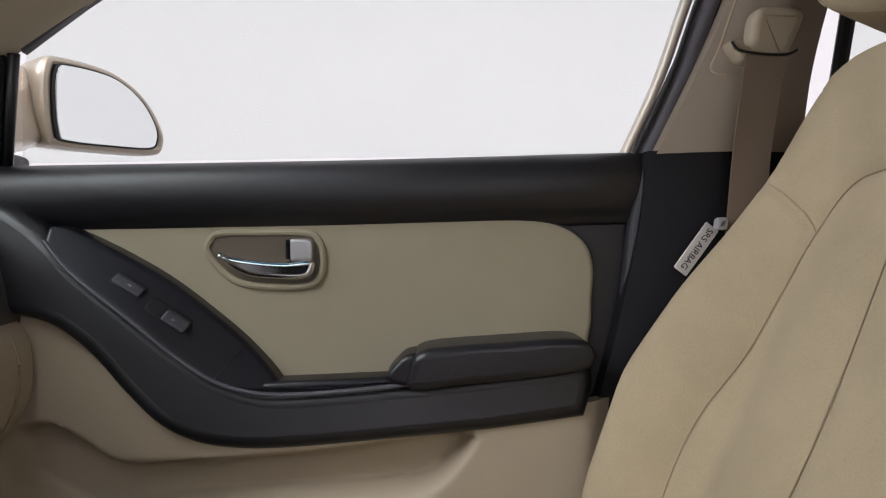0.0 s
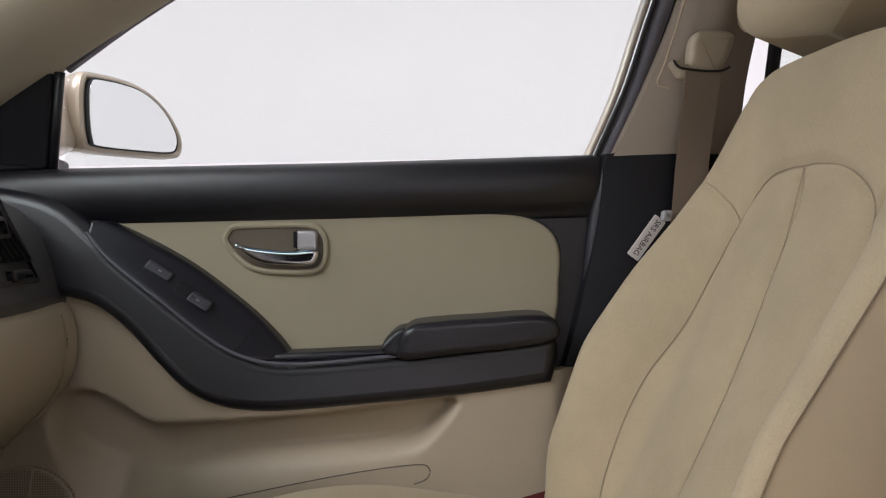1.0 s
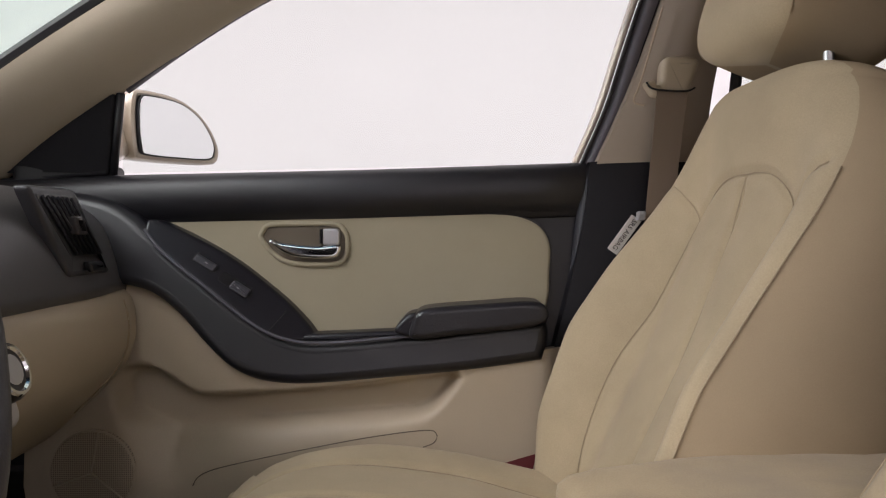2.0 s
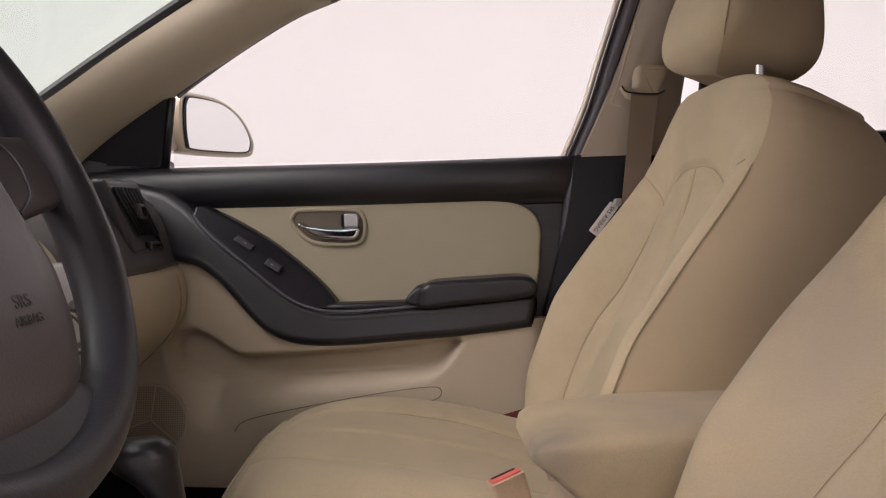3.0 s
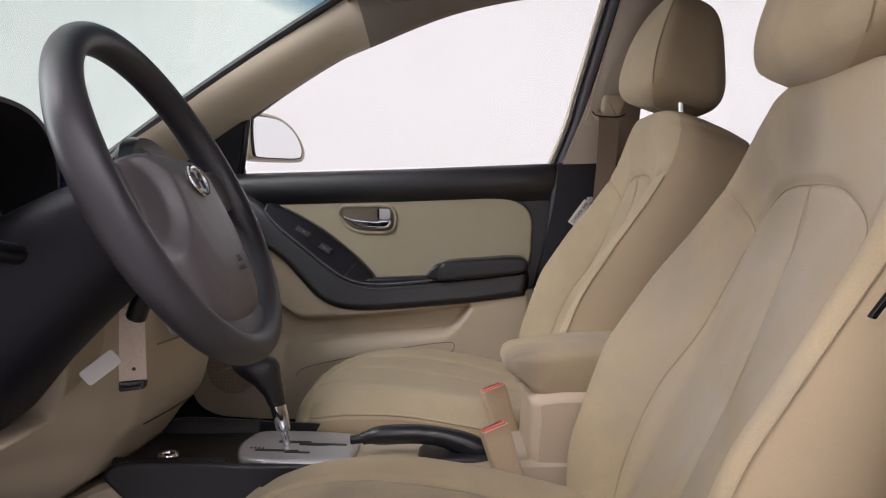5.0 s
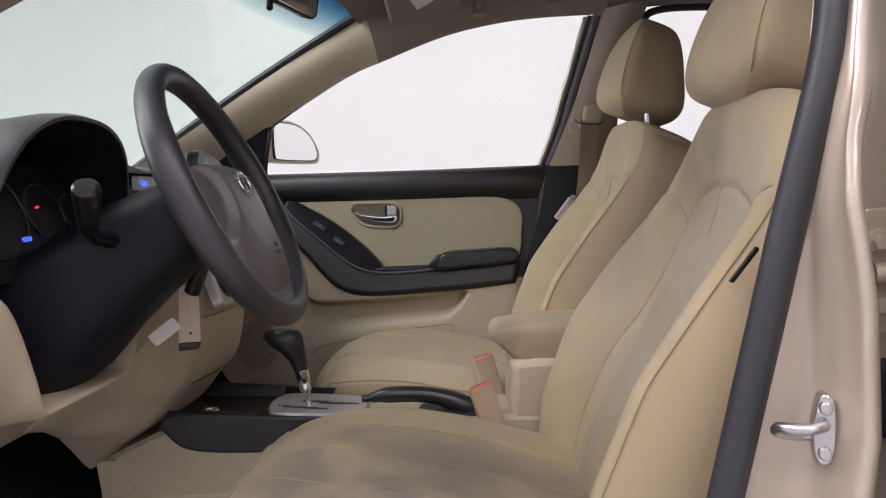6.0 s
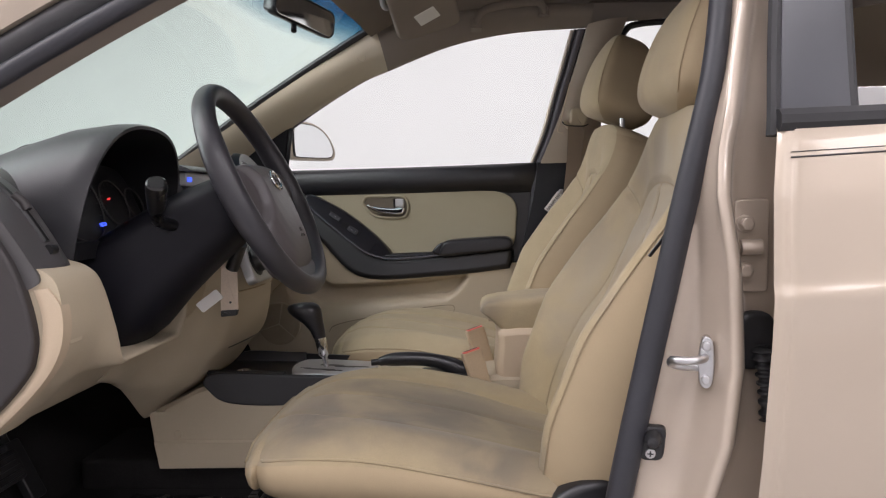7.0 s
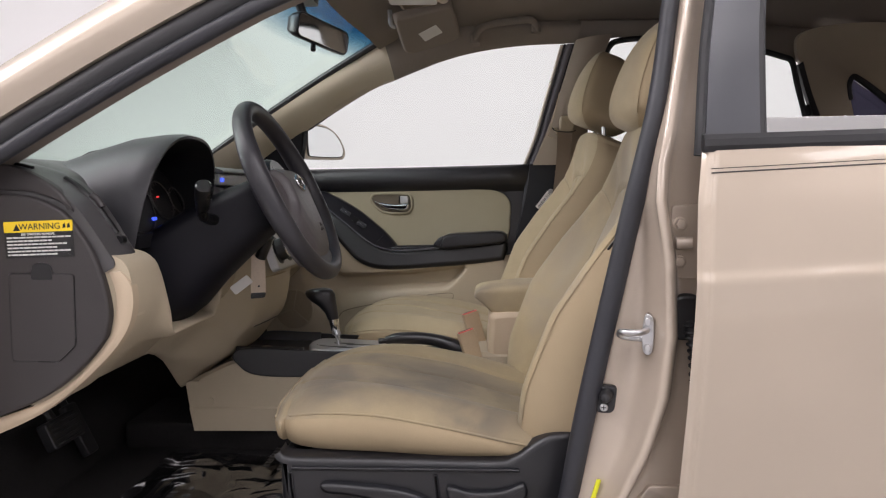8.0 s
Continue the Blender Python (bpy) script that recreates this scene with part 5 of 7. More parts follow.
def front_seat(cy, dz, cloth, head_z, label, outer):
    """outer: -1 where the outer side of the seat lies towards -y."""
    seat = thing("front_seat", (0.0, cy, 0.285), label, "car seat", group="front seats")
    base = V((0.118, cy, 0.47 + dz * 2.6))
    ns = 150
    angles = [th_of(lerp(1, -1, k / 110)) for k in range(111)] + [2 * math.pi - th_of(lerp(-1, 1, k / 36)) for k in range(1, 36)]
    rings = [[back_point(base, a, s / ns) for a in angles] for s in range(ns + 1)]
    back = loft("backrest", rings, cloth, seat, "padded cloth backrest with side bolsters", sharp=80)
    shade_sides(back, len(angles), lambda i: i < 7 or i > 102, ns)
    for line in BACK_SEAMS:
        pts = crom([(a, b) for a, b in line], 2)
        path = [back_point(base, th_of(max(-0.97, min(0.97, p.x))), max(0.0, min(0.99, p.y))) + FWD * 0.0016 for p in pts]
        tube("seam", path, 0.0006, SEAM, back, n=6)
    for sgn in (-1, 1):
        path = [back_point(base, th_of(sgn * PIPE_U), lerp(0.04, 0.80, k / 40)) + FWD * 0.001 + V((0, sgn * 0.0015, 0)) for k in range(41)]
        tube("piping", path, 0.0009, cloth, back, "stitched bolster seam", n=6)
    # cushion
    nx = 110
    th3 = lambda u: math.acos(math.copysign(abs(u) ** 1.6, u))
    angles = [th3(lerp(1, -1, k / 100)) for k in range(101)] + [2 * math.pi - th3(lerp(-1, 1, k / 30)) for k in range(1, 30)]
    xs = [-0.328, -0.3275, -0.3265, -0.325, -0.320, -0.312, -0.306] + [lerp(-0.300, 0.21, (k / nx)) for k in range(nx + 1)]
    cush = loft("cushion", [[cush_point(cy, dz, a, x) for a in angles] for x in xs], cloth, seat, "padded cloth seat cushion", sharp=80)
    cush.data.materials.append(SHADED_TAN_CLOTH)
    for f in cush.data.polygons:
        if f.normal.z < 0.3:
            f.material_index = 1
    for line in (CUSH_L, CUSH_R, CUSH_C):
        pts = crom([(a, b) for a, b in line], 4)
        tube("seam", [cush_point(cy, dz, th3(p.x), max(-0.325, p.y)) + V((0, 0, 0.0012)) for p in pts], 0.0006, SEAM, cush, n=6)
    for sgn in (-1, 1):
        path = [cush_point(cy, dz, th3(sgn * lerp(0.945, 0.99, k / 30)), lerp(-0.298, 0.12, k / 30)) + V((0, sgn * 0.0005, 0.0005)) for k in range(31)]
        tube("piping", path, 0.0022, cloth, cush, "stitched cushion edge", n=6)
    front = [cush_point(cy, dz, th3(lerp(-0.97, 0.97, k / 30)), -0.3205) + V((-0.001, 0, 0)) for k in range(31)]
    tube("piping", front, 0.0018, cloth, cush, "stitched cushion edge", n=6)
    # head restraint
    hc = base + UPB * (head_z - base.z) / UPB.z + FWD * (0.012 if dz else 0.022)
    head = []
    m = 64
    rows = 40
    for j in range(rows + 1):
        v = -1 + 2 * j / rows
        r = (1 - abs(v) ** (3.0 if v > 0 else 5.0)) ** (1 / 2.4) if abs(v) < 1 else 0.0
        r = max(r, 0.03)
        ring = []
        for k in range(m):
            a = 2 * math.pi * k / m
            c, n = math.cos(a), math.sin(a)
            lat = math.copysign(abs(c) ** 0.5, c) * 0.132 * r * (1.03 - 0.14 * smooth(-0.4, 1.0, v))
            dep = math.copysign(abs(n) ** (0.6 if n < 0 else 0.35), n) * (0.086 if n < 0 else 0.060) * (0.45 + 0.55 * r) * r ** 0.2
            dep *= 1.16 - 0.36 * smooth(-0.7, 1.0, v)
            dep += -0.012 * v * v + 0.016 * v - 0.010 * (lat / 0.145) ** 2
            ring.append(hc + V((0, lat, 0)) + UPB * (0.122 + v * 0.103 - 0.010 * smooth(0.0, 0.06, dep) * smooth(0.2, -0.9, v)) + FWD * (dep - 0.014))
        head.append(ring)
    hd = loft("head_restraint", head, cloth, seat, "padded cloth head restraint", sharp=80)
    shade_sides(hd, m, lambda i: not 6 <= i < m // 2 - 6)
    for sgn in (0, 1):
        path = [head[j][6 if sgn == 0 else m // 2 - 6] + FWD * 0.0006 + V((0, 0.0012 if sgn == 0 else -0.0012, 0)) for j in range(4, rows - 3)]
        tube("head_seam", path, 0.0008, SHADED_TAN_CLOTH, hd, "stitched seam", n=6)
    for sgn in (-1, 1):
        p0 = base + UPB * (BACK_LEN - 0.03) + FWD * -0.06 + V((0, sgn * 0.075, 0))
        p1 = hc + UPB * 0.06 + FWD * -0.045 + V((0, sgn * 0.075, 0))
        tube("head_post", [p0, p0.lerp(p1, 0.5), p1], 0.006, STEEL, seat, "bright steel head restraint post", n=10)
        collar = p0 + UPB * 0.027
        tube("post_collar", [collar, collar + UPB * 0.012], 0.012, DARK, seat, n=12)
    # base: rails and shields
    for sgn in (-1, 1):
        y = cy + sgn * 0.19
        box_part("seat_rail", (-0.27, y - 0.02, 0.283), (0.30, y + 0.02, 0.325), 0.006, DARK, seat, "dark steel seat rail")
        box_part("seat_frame", (-0.25, y - 0.015, 0.32), (0.22, y + 0.015, 0.47 + dz), 0.006, DARK, seat, "dark steel seat frame")
    yo = cy + outer * 0.238
    to = lambda u, v, w: V((u, yo + outer * w, v + dz))
    shield = crom([(-0.290, 0.484), (-0.283, 0.474), (-0.26, 0.472)], 3)[:-1] + crom([(-0.26, 0.472), (-0.1, 0.473), (0.06, 0.473), (0.10, 0.482), (0.135, 0.508), (0.165, 0.520), (0.20, 0.517), (0.215, 0.47), (0.19, 0.39), (0.14, 0.325)], 4) + \
        crom([(-0.22, 0.325), (-0.265, 0.35), (-0.287, 0.40)], 4)
    sh = plate("side_shield", shield, -0.02, 0.022, 0.010, to, DARK, seat, "charcoal plastic seat side shield")
    box_part("front_valance", (-0.298, cy - 0.20, 0.36), (-0.275, cy + 0.20, 0.468 + dz), 0.01, DARK, seat, "charcoal front valance")
    # levers on the shield
    lever = crom([(-0.215, 0.434), (-0.15, 0.432), (-0.08, 0.424), (-0.035, 0.405), (-0.02, 0.38), (-0.05, 0.362), (-0.10, 0.372), (-0.12, 0.40), (-0.17, 0.414), (-0.213, 0.418)], 5, True)
    plate("height_lever", lever, 0.015, 0.036, 0.007, to, DARK, sh, "charcoal height lever")
    rec = crom([(-0.012, 0.432), (0.03, 0.424), (0.08, 0.428), (0.112, 0.44), (0.115, 0.415), (0.07, 0.398), (0.0, 0.402)], 5, True)
    plate("recline_lever", rec, 0.015, 0.034, 0.006, to, DARK, sh, "charcoal recline lever")
    for u in (-0.022, -0.262):
        plate("shield_rib", rounded([(u, 0.335), (u + 0.008, 0.335), (u - 0.006, 0.450), (u - 0.014, 0.450)], 0.003), 0.015, 0.026, 0.004, to, DARK, sh)
    plate("upper_rib", rounded([(-0.27, 0.452), (0.105, 0.456), (0.105, 0.462), (-0.27, 0.458)], 0.002), 0.015, 0.027, 0.002, to, DARK, sh)
    return seat


right_seat = front_seat(0.322, 0.0, CLOTH, 1.062, "clean beige cloth front passenger seat", 1)
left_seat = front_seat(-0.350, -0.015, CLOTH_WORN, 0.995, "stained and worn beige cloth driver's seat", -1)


def airbag_tag():
    dark = thing("airbag_tag", (0.245, -0.60, 0.82), "small dark backed fabric tag on the driver's seat side", "label")
    plate("card", rounded([(0.239, 0.806), (0.2425, 0.804), (0.268, 0.838), (0.265, 0.841)], 0.0015), -0.004, 0.001, 0.0004, lambda u, v, w: V((u, -0.604 - w, v)), BUTTON, dark, "dark back of the tag")
    tag = thing("airbag_tag", (0.25, 0.585, 0.86), "small white printed fabric tag on the seat side", "label")
    a = V((0.262, 0, 0.896)) - V((0.228, 0, 0.850))
    a.normalize()
    b = V((a.z, 0, -a.x))
    to = frame_map((0.2475, 0.560, 0.8715), a, b, (0, -1, 0))
    card = plate("card", rounded([(-0.032, -0.009), (0.032, -0.009), (0.032, 0.009), (-0.032, 0.009)], 0.002), -0.001, 0.001, 0.0003, to, PAPER, tag, "white fabric tag")
    m = Matrix((( -a.x, b.x, 0, 0), (0, 0, -1, 0), (-a.z, b.z, 0, 0), (0, 0, 0, 1)))
    m = Matrix.Translation(to(0, 0, 0.0012)) @ Matrix(((a.x, -b.x, 0, 0), (a.y, -b.y, -1, 0), (a.z, -b.z, 0, 0), (0, 0, 0, 1)))
    words("printed_words", "SRS AIRBAG", 0.0105, m @ Matrix.Rotation(math.pi, 4, "Z"), DASH, card, "grey printed words")


airbag_tag()


# ---- dashboard ----
DASH_PROFILE = [(-1.03, 0.900), (-0.90, 0.935), (-0.78, 0.950), (-0.70, 0.948), (-0.63, 0.938), (-0.575, 0.918), (-0.545, 0.888), (-0.528, 0.850), (-0.516, 0.812), (-0.512, 0.795), (-0.522, 0.783), (-0.56, 0.775), (-0.80, 0.74), (-1.0, 0.72)]
LOWER_PROFILE = [(-0.60, 0.800), (-0.545, 0.797), (-0.514, 0.782), (-0.504, 0.745), (-0.508, 0.700), (-0.530, 0.660), (-0.585, 0.605), (-0.628, 0.566), (-0.648, 0.553), (-0.668, 0.553), (-0.76, 0.60), (-0.70, 0.70)]


def dash_ring(y):
    """The section of the dashboard top at y."""
    e = max(0.0, abs(y) - 0.56) / 0.10
    gap = smooth(-0.60, -0.55, y) * (1 - smooth(-0.175, -0.135, y))
    left = smooth(-0.50, -0.62, y)
    return [V((p.x - left * (0.016 + 0.33 * max(0, p.y - 0.79)) - 0.010 * smooth(0.5, 0.66, y) - (0.085 * gap * smooth(-0.80, -0.60, p.x)), y, p.y - 0.010 * e * e))
            for p in crom(DASH_PROFILE, 4, True)]


def dashboard():
    dash = thing("dashboard", (-0.75, 0, 0.5), "dark grey and beige dashboard with instrument hood", "dashboard")
    rings = [dash_ring(lerp(-0.668, 0.655, k / 90)) for k in range(91)]
    loft("dash_top", rings, LIT_DASH, dash, "charcoal soft dashboard top", sharp=60)

    # beige lower panel, notched for the steering column
    def lower(name, y0, y1, n, mat, notch, label):
        rr = []
        for k in range(n + 1):
            y = lerp(y0, y1, k / n)
            sec = []
            cut = (smooth(-0.565, -0.485, y) * (1 - smooth(-0.285, -0.235, y))) if notch else 0.0
            mid = 0.0
            for p in crom(LOWER_PROFILE, 4, True):
                x, z = p.x, p.y
                if z > 0.625:
                    z = lerp(z, 0.625 + (z - 0.625) * 0.12, cut)
                x -= 0.012 * cut * smooth(0.70, 0.60, z)
                if mid:
                    x += mid * (0.055 * smooth(0.52, 0.64, z) + 0.02)
                    z = lerp(z, 0.66 + (z - 0.66) * 0.4, mid) if z > 0.66 else z
                sec.append(V((x, y, z)))
            rr.append(sec)
        return loft(name, rr, mat, dash, label, sharp=55)

    knee = lower("knee_panel", -0.6645, -0.125, 60, CREAM, True, "beige knee panel below the column")
    lower("glove_box_panel", 0.125, 0.625, 24, CREAM, False, "beige lower panel with glove box")
    seam = [V((x, 0.59, z)) for x, z in ((-0.5105, 0.775), (-0.5025, 0.745), (-0.5065, 0.70), (-0.5285, 0.66), (-0.5835, 0.605))]
    tube("glove_box_joint", crom(seam, 4), 0.0016, SEAM, dash, n=6)
    # end cap with label and fuse cover
    to = lambda u, v, w: V((u, -0.655 - w, v))
    cap = crom([(-0.742, 0.888), (-0.712, 0.889), (-0.658, 0.886), (-0.622, 0.874), (-0.596, 0.855), (-0.570, 0.820), (-0.553, 0.787), (-0.540, 0.745), (-0.534, 0.707), (-0.538, 0.680), (-0.545, 0.662), (-0.575, 0.625), (-0.614, 0.590),
                (-0.66, 0.562), (-0.718, 0.538), (-0.742, 0.534)], 4)
    endcap = plate("end_cap", cap, 0.0, 0.024, 0.005, to, DASH, dash, "grey-brown dashboard end cap")
    ucap = crom([(-0.742, 0.893), (-0.700, 0.894), (-0.655, 0.891), (-0.615, 0.878), (-0.590, 0.862), (-0.612, 0.895), (-0.655, 0.921), (-0.70, 0.935), (-0.742, 0.937)], 4)
    plate("end_cap", ucap, 0.0, 0.018, 0.005, to, DASH, dash, "grey-brown upper dashboard end")
    fuse = rounded([(-0.690, 0.629), (-0.615, 0.629), (-0.588, 0.655), (-0.588, 0.766), (-0.690, 0.766)], 0.006)
    cover = plate("fuse_cover", fuse, 0.020, 0.0262, 0.0015, to, DASH, endcap, "grey-brown fuse box cover")
    tube("cover_joint", [to(p.x, p.y, 0.0245) for p in fuse], 0.0012, BUTTON, endcap, closed=True, n=6, up=(0, -1, 0))
    plate("finger_notch", rounded([(-0.655, 0.757), (-0.620, 0.757), (-0.622, 0.778), (-0.630, 0.783), (-0.646, 0.783), (-0.653, 0.778)], 0.005), 0.018, 0.0268, 0.0005, to, BUTTON, endcap, "dark finger notch")
    # warning label
    ang = radians(2.5)
    cl, sl = math.cos(ang), math.sin(ang)
    lt = lambda u, v, w: to(-0.6405 + u * cl - v * sl, 0.8195 + u * sl + v * cl, 0.024 + w)
    label = plate("warning_label", rounded([(-0.054, -0.028), (0.054, -0.028), (0.054, 0.012), (-0.054, 0.012)], 0.002), -0.001, 0.0012, 0.0003, lt, BLACK_LABEL, endcap, "black warning label with white print")
    plate("label_band", rounded([(-0.054, 0.0115), (0.054, 0.0115), (0.054, 0.0285), (-0.054, 0.0285)], 0.002), -0.001, 0.0014, 0.0003, lt, YELLOW, label, "yellow band")
    plate("print_mark", [(-0.039, 0.014), (-0.028, 0.014), (-0.0335, 0.0245)], 0.0, 0.0018, 0.0002, lt, BLACK_LABEL, label, "black warning triangle")
    mw = Matrix.Translation(lt(0.003, 0.0195, 0.0015)) @ Matrix(((cl, -sl, 0, 0), (0, 0, -1, 0), (sl, cl, 0, 0), (0, 0, 0, 1)))
    words("printed_words", "WARNING", 0.0135, mw, BLACK_LABEL, label, "black printed word")
    for u in (0.041, 0.048):
        plate("print_mark", [(u - 0.002, 0.016), (u + 0.003, 0.017), (u + 0.002, 0.024), (u - 0.001, 0.022)], 0.0, 0.0018, 0.0002, lt, BLACK_LABEL, label)
    mw = Matrix.Translation(lt(0.0, 0.0082, 0.0018)) @ Matrix(((cl, -sl, 0, 0), (0, 0, -1, 0), (sl, cl, 0, 0), (0, 0, 0, 1)))
    words("printed_words", "SEE OWNERS MANUAL", 0.0052, mw, PAPER, label, "white printed words")
    rnd = random.Random(5)
    for k in range(6):
        z = 0.0035 - 0.0053 * k
        u = -0.050
        while u < 0.046:
            ln = rnd.uniform(0.004, 0.011)
            if u + ln < 0.051 - (0.02 if k % 2 else 0):
                plate("print_mark", [(u, z - 0.0012), (u + ln, z - 0.0012), (u + ln, z + 0.0012), (u, z + 0.0012)], 0.0, 0.0022, 0.0001, lt, PAPER, label)
            u += ln + 0.0014
    # beige strip round the end cap
    a = crom([(-0.5375, -0.668, 0.768), (-0.528, -0.668, 0.735), (-0.530, -0.668, 0.700), (-0.540, -0.668, 0.662), (-0.575, -0.668, 0.62), (-0.614, -0.668, 0.585), (-0.66, -0.668, 0.557), (-0.745, -0.668, 0.527)], 4)
    b = crom([(-0.520, -0.668, 0.770), (-0.503, -0.668, 0.745), (-0.504, -0.668, 0.700), (-0.525, -0.668, 0.657), (-0.572, -0.668, 0.606), (-0.630, -0.668, 0.558), (-0.68, -0.668, 0.528), (-0.75, -0.668, 0.497)], 4)
    ribbon("edge_strip", a, b, 0.02, CREAM_LIGHT, dash, "pale beige edge of the lower panel", bulge=0.004, n=4)
    # side vent slots along the dashboard edge
    sec = dash_ring(-0.628)
    tube("demister_slot", [p + V((0.001, 0, 0.001)) for p in sec[13:18]], 0.0030, BUTTON, dash, "dark demister slot", n=8)
    vent = tube("side_vent", [p + V((0.0005, 0.012, 0.0005)) for p in sec[20:31]], 0.0055, BUTTON, dash, "dark side air vent slit", n=8)
    p = sec[24] + V((0.004, 0.012, 0.004))
    q = sec[26] + V((0.005, 0.012, 0.003))
    tube("vent_tab", [p, p.lerp(q, 0.5) + V((0.002, 0, 0.002)), q], 0.006, DASH, vent, "grey vent tab", n=10)
    wheel_at = sec[31] + V((0.001, 0.012, 0))
    tube("vent_wheel", [wheel_at + V((0, -0.007, 0)), wheel_at + V((0, 0.007, 0))], 0.007, BUTTON, dash, "black vent thumb wheel", n=12)
    # switch marks on the knee panel
    for z in (0.740, 0.722, 0.700):
        plate("blank_switch", rounded([(-0.642, z - 0.006), (-0.612, z - 0.006), (-0.612, z + 0.006), (-0.642, z + 0.006)], 0.003), 0.0, 0.0025, 0.001, lambda u, v, w: V((-0.5085 + w * 0.9 - 0.05 * abs(v - 0.735), u, v)), CREAM, knee, "beige blank switch")
    # instrument hood
    arch = []
    for k in range(29):
        a = math.pi * k / 28
        yy = -0.362 - 0.172 * math.copysign(abs(math.cos(a)) ** 0.8, math.cos(a))
        zz = 0.795 + 0.208 * math.sin(a) ** 0.62
        arch.append((yy, zz))
    rr = []
    for x0, sc, drop, lift in ((-0.80, 0.86, 0.062, 0.10), (-0.76, 0.92, 0.046, 0.05), (-0.70, 0.98, 0.022, 0.0), (-0.64, 1.0, 0.008, 0.0), (-0.585, 1.0, 0.0, 0.0), (-0.56, 1.0, 0.0, 0.0), (-0.552, 0.985, 0.003, 0.0), (-0.553, 0.965, 0.008, 0.0),
                               (-0.565, 0.945, 0.012, 0.0), (-0.62, 0.90, 0.022, 0.0), (-0.66, 0.86, 0.03, 0.0)):
        low = lerp(0.62, 1.0, smooth(-0.82, -0.66, x0))
        rr.append([V((x0 + 0.22 * (z - 0.84) * smooth(-0.75, -0.60, x0), -0.362 + (y + 0.362) * sc, 0.795 + (z - 0.795) * low - drop * smooth(0.83, 0.95, z) * smooth(0.7, 1.0, low))) for y, z in arch])
    hood = loft("instrument_hood", rr[:8], DASH_DARK, dash, "charcoal instrument hood", closed=False, caps=False, sharp=60)
    loft("hood_lining", [[p + V((-0.0005, 0, 0)) for p in r] for r in rr[7:]] + [[V((-0.70, -0.362 + (p.y + 0.362) * 0.97, p.z)) for p in rr[-1]]], MATT, hood, "matt black lining of the hood", closed=False, caps=False, sharp=60)
    face = frame_map((-0.604, -0.362, 0.875), (0, 1, 0), (-0.37, 0, 1), (1, 0, 0.37))
    cl_ = plate("gauge_panel", rounded([(-0.145, -0.065), (0.145, -0.065), (0.115, 0.070), (-0.115, 0.070)], 0.05), -0.012, 0.0, 0.002, face, MATT, dash, "black instrument cluster")
    for u, r in ((-0.078, 0.070), (0.042, 0.044), (0.115, 0.030)):
        ring = [face(u + r * math.cos(a), 0.0 + r * 0.92 * math.sin(a), 0.002) for a in [2 * math.pi * k / 40 for k in range(40)]]
        tube("dial_ring", ring, 0.0016, DASH, cl_, "grey dial ring", closed=True, n=6, up=(1, 0, 0))
        for k in range(13):
            a = radians(225 - 270 * k / 12)
            tube("dial_tick", [face(u + r * 0.80 * math.cos(a), r * 0.74 * math.sin(a), 0.002), face(u + r * 0.90 * math.cos(a), r * 0.83 * math.sin(a), 0.002)], 0.0006, DASH, cl_, n=5, up=(1, 0, 0))
    plate("lit_display", rounded([(-0.034, -0.040), (-0.018, -0.040), (-0.016, -0.034), (-0.032, -0.034)], 0.002), 0.0, 0.004, 0.0005, face, GAUGE_BLUE, cl_, "blue lit display")
    plate("warning_lamp", rounded([(0.025, 0.006), (0.029, 0.006), (0.029, 0.009), (0.025, 0.009)], 0.0008), 0.0, 0.004, 0.0005, face, GAUGE_RED, cl_, "red warning lamp")
    shelf = rounded([(-0.17, -0.0), (0.17, -0.0), (0.165, 0.09), (-0.165, 0.09)], 0.02)
    plate("hood_floor", shelf, -0.02, 0.006, 0.004, lambda u, v, w: V((-0.645 + v * 0.9, u - 0.362, 0.812 + w)), MATT, dash, "black floor of the hood")
    # centre display hood
    hood = crom([(-0.72, 0.935), (-0.62, 0.951), (-0.565, 0.950), (-0.535, 0.941), (-0.535, 0.935), (-0.56, 0.938), (-0.58, 0.934), (-0.58, 0.905), (-0.66, 0.905)], 4, True)
    plate("display_hood", hood, -0.160, 0.10, 0.012, lambda u, v, w: V((u, w, v)), DASH_DARK, dash, "charcoal hood over the clock")
    plate("clock", rounded([(-0.140, 0.908), (0.08, 0.908), (0.08, 0.935), (-0.140, 0.935)], 0.004), 0.0, 0.012, 0.002, lambda u, v, w: V((-0.560 + w, u, v)), SILVER, dash, "grey clock panel")
    plate("lit_display", rounded([(-0.132, 0.916), (-0.112, 0.916), (-0.112, 0.925), (-0.132, 0.925)], 0.002), 0.0, 0.014, 0.0005, lambda u, v, w: V((-0.560 + w, u, v)), GAUGE_BLUE, dash, "blue lit clock")
    for k in range(6):
        z = 0.905 - 0.011 * k
        tube("vent_slat", [V((-0.518 - 0.03 * (0.83 - z + 0.06), -0.165, z)), V((-0.518 - 0.03 * (0.83 - z + 0.06), -0.02, z))], 0.003, BUTTON, dash, "black centre vent slat", n=6)
    # centre stack
    stack = crom([(-0.66, 0.86), (-0.53, 0.862), (-0.484, 0.835), (-0.456, 0.775), (-0.445, 0.742), (-0.449, 0.700), (-0.455, 0.640), (-0.470, 0.590), (-0.500, 0.556), (-0.536, 0.512), (-0.600, 0.470), (-0.655, 0.430), (-0.70, 0.50), (-0.705, 0.66)], 4, True)
    rr = []
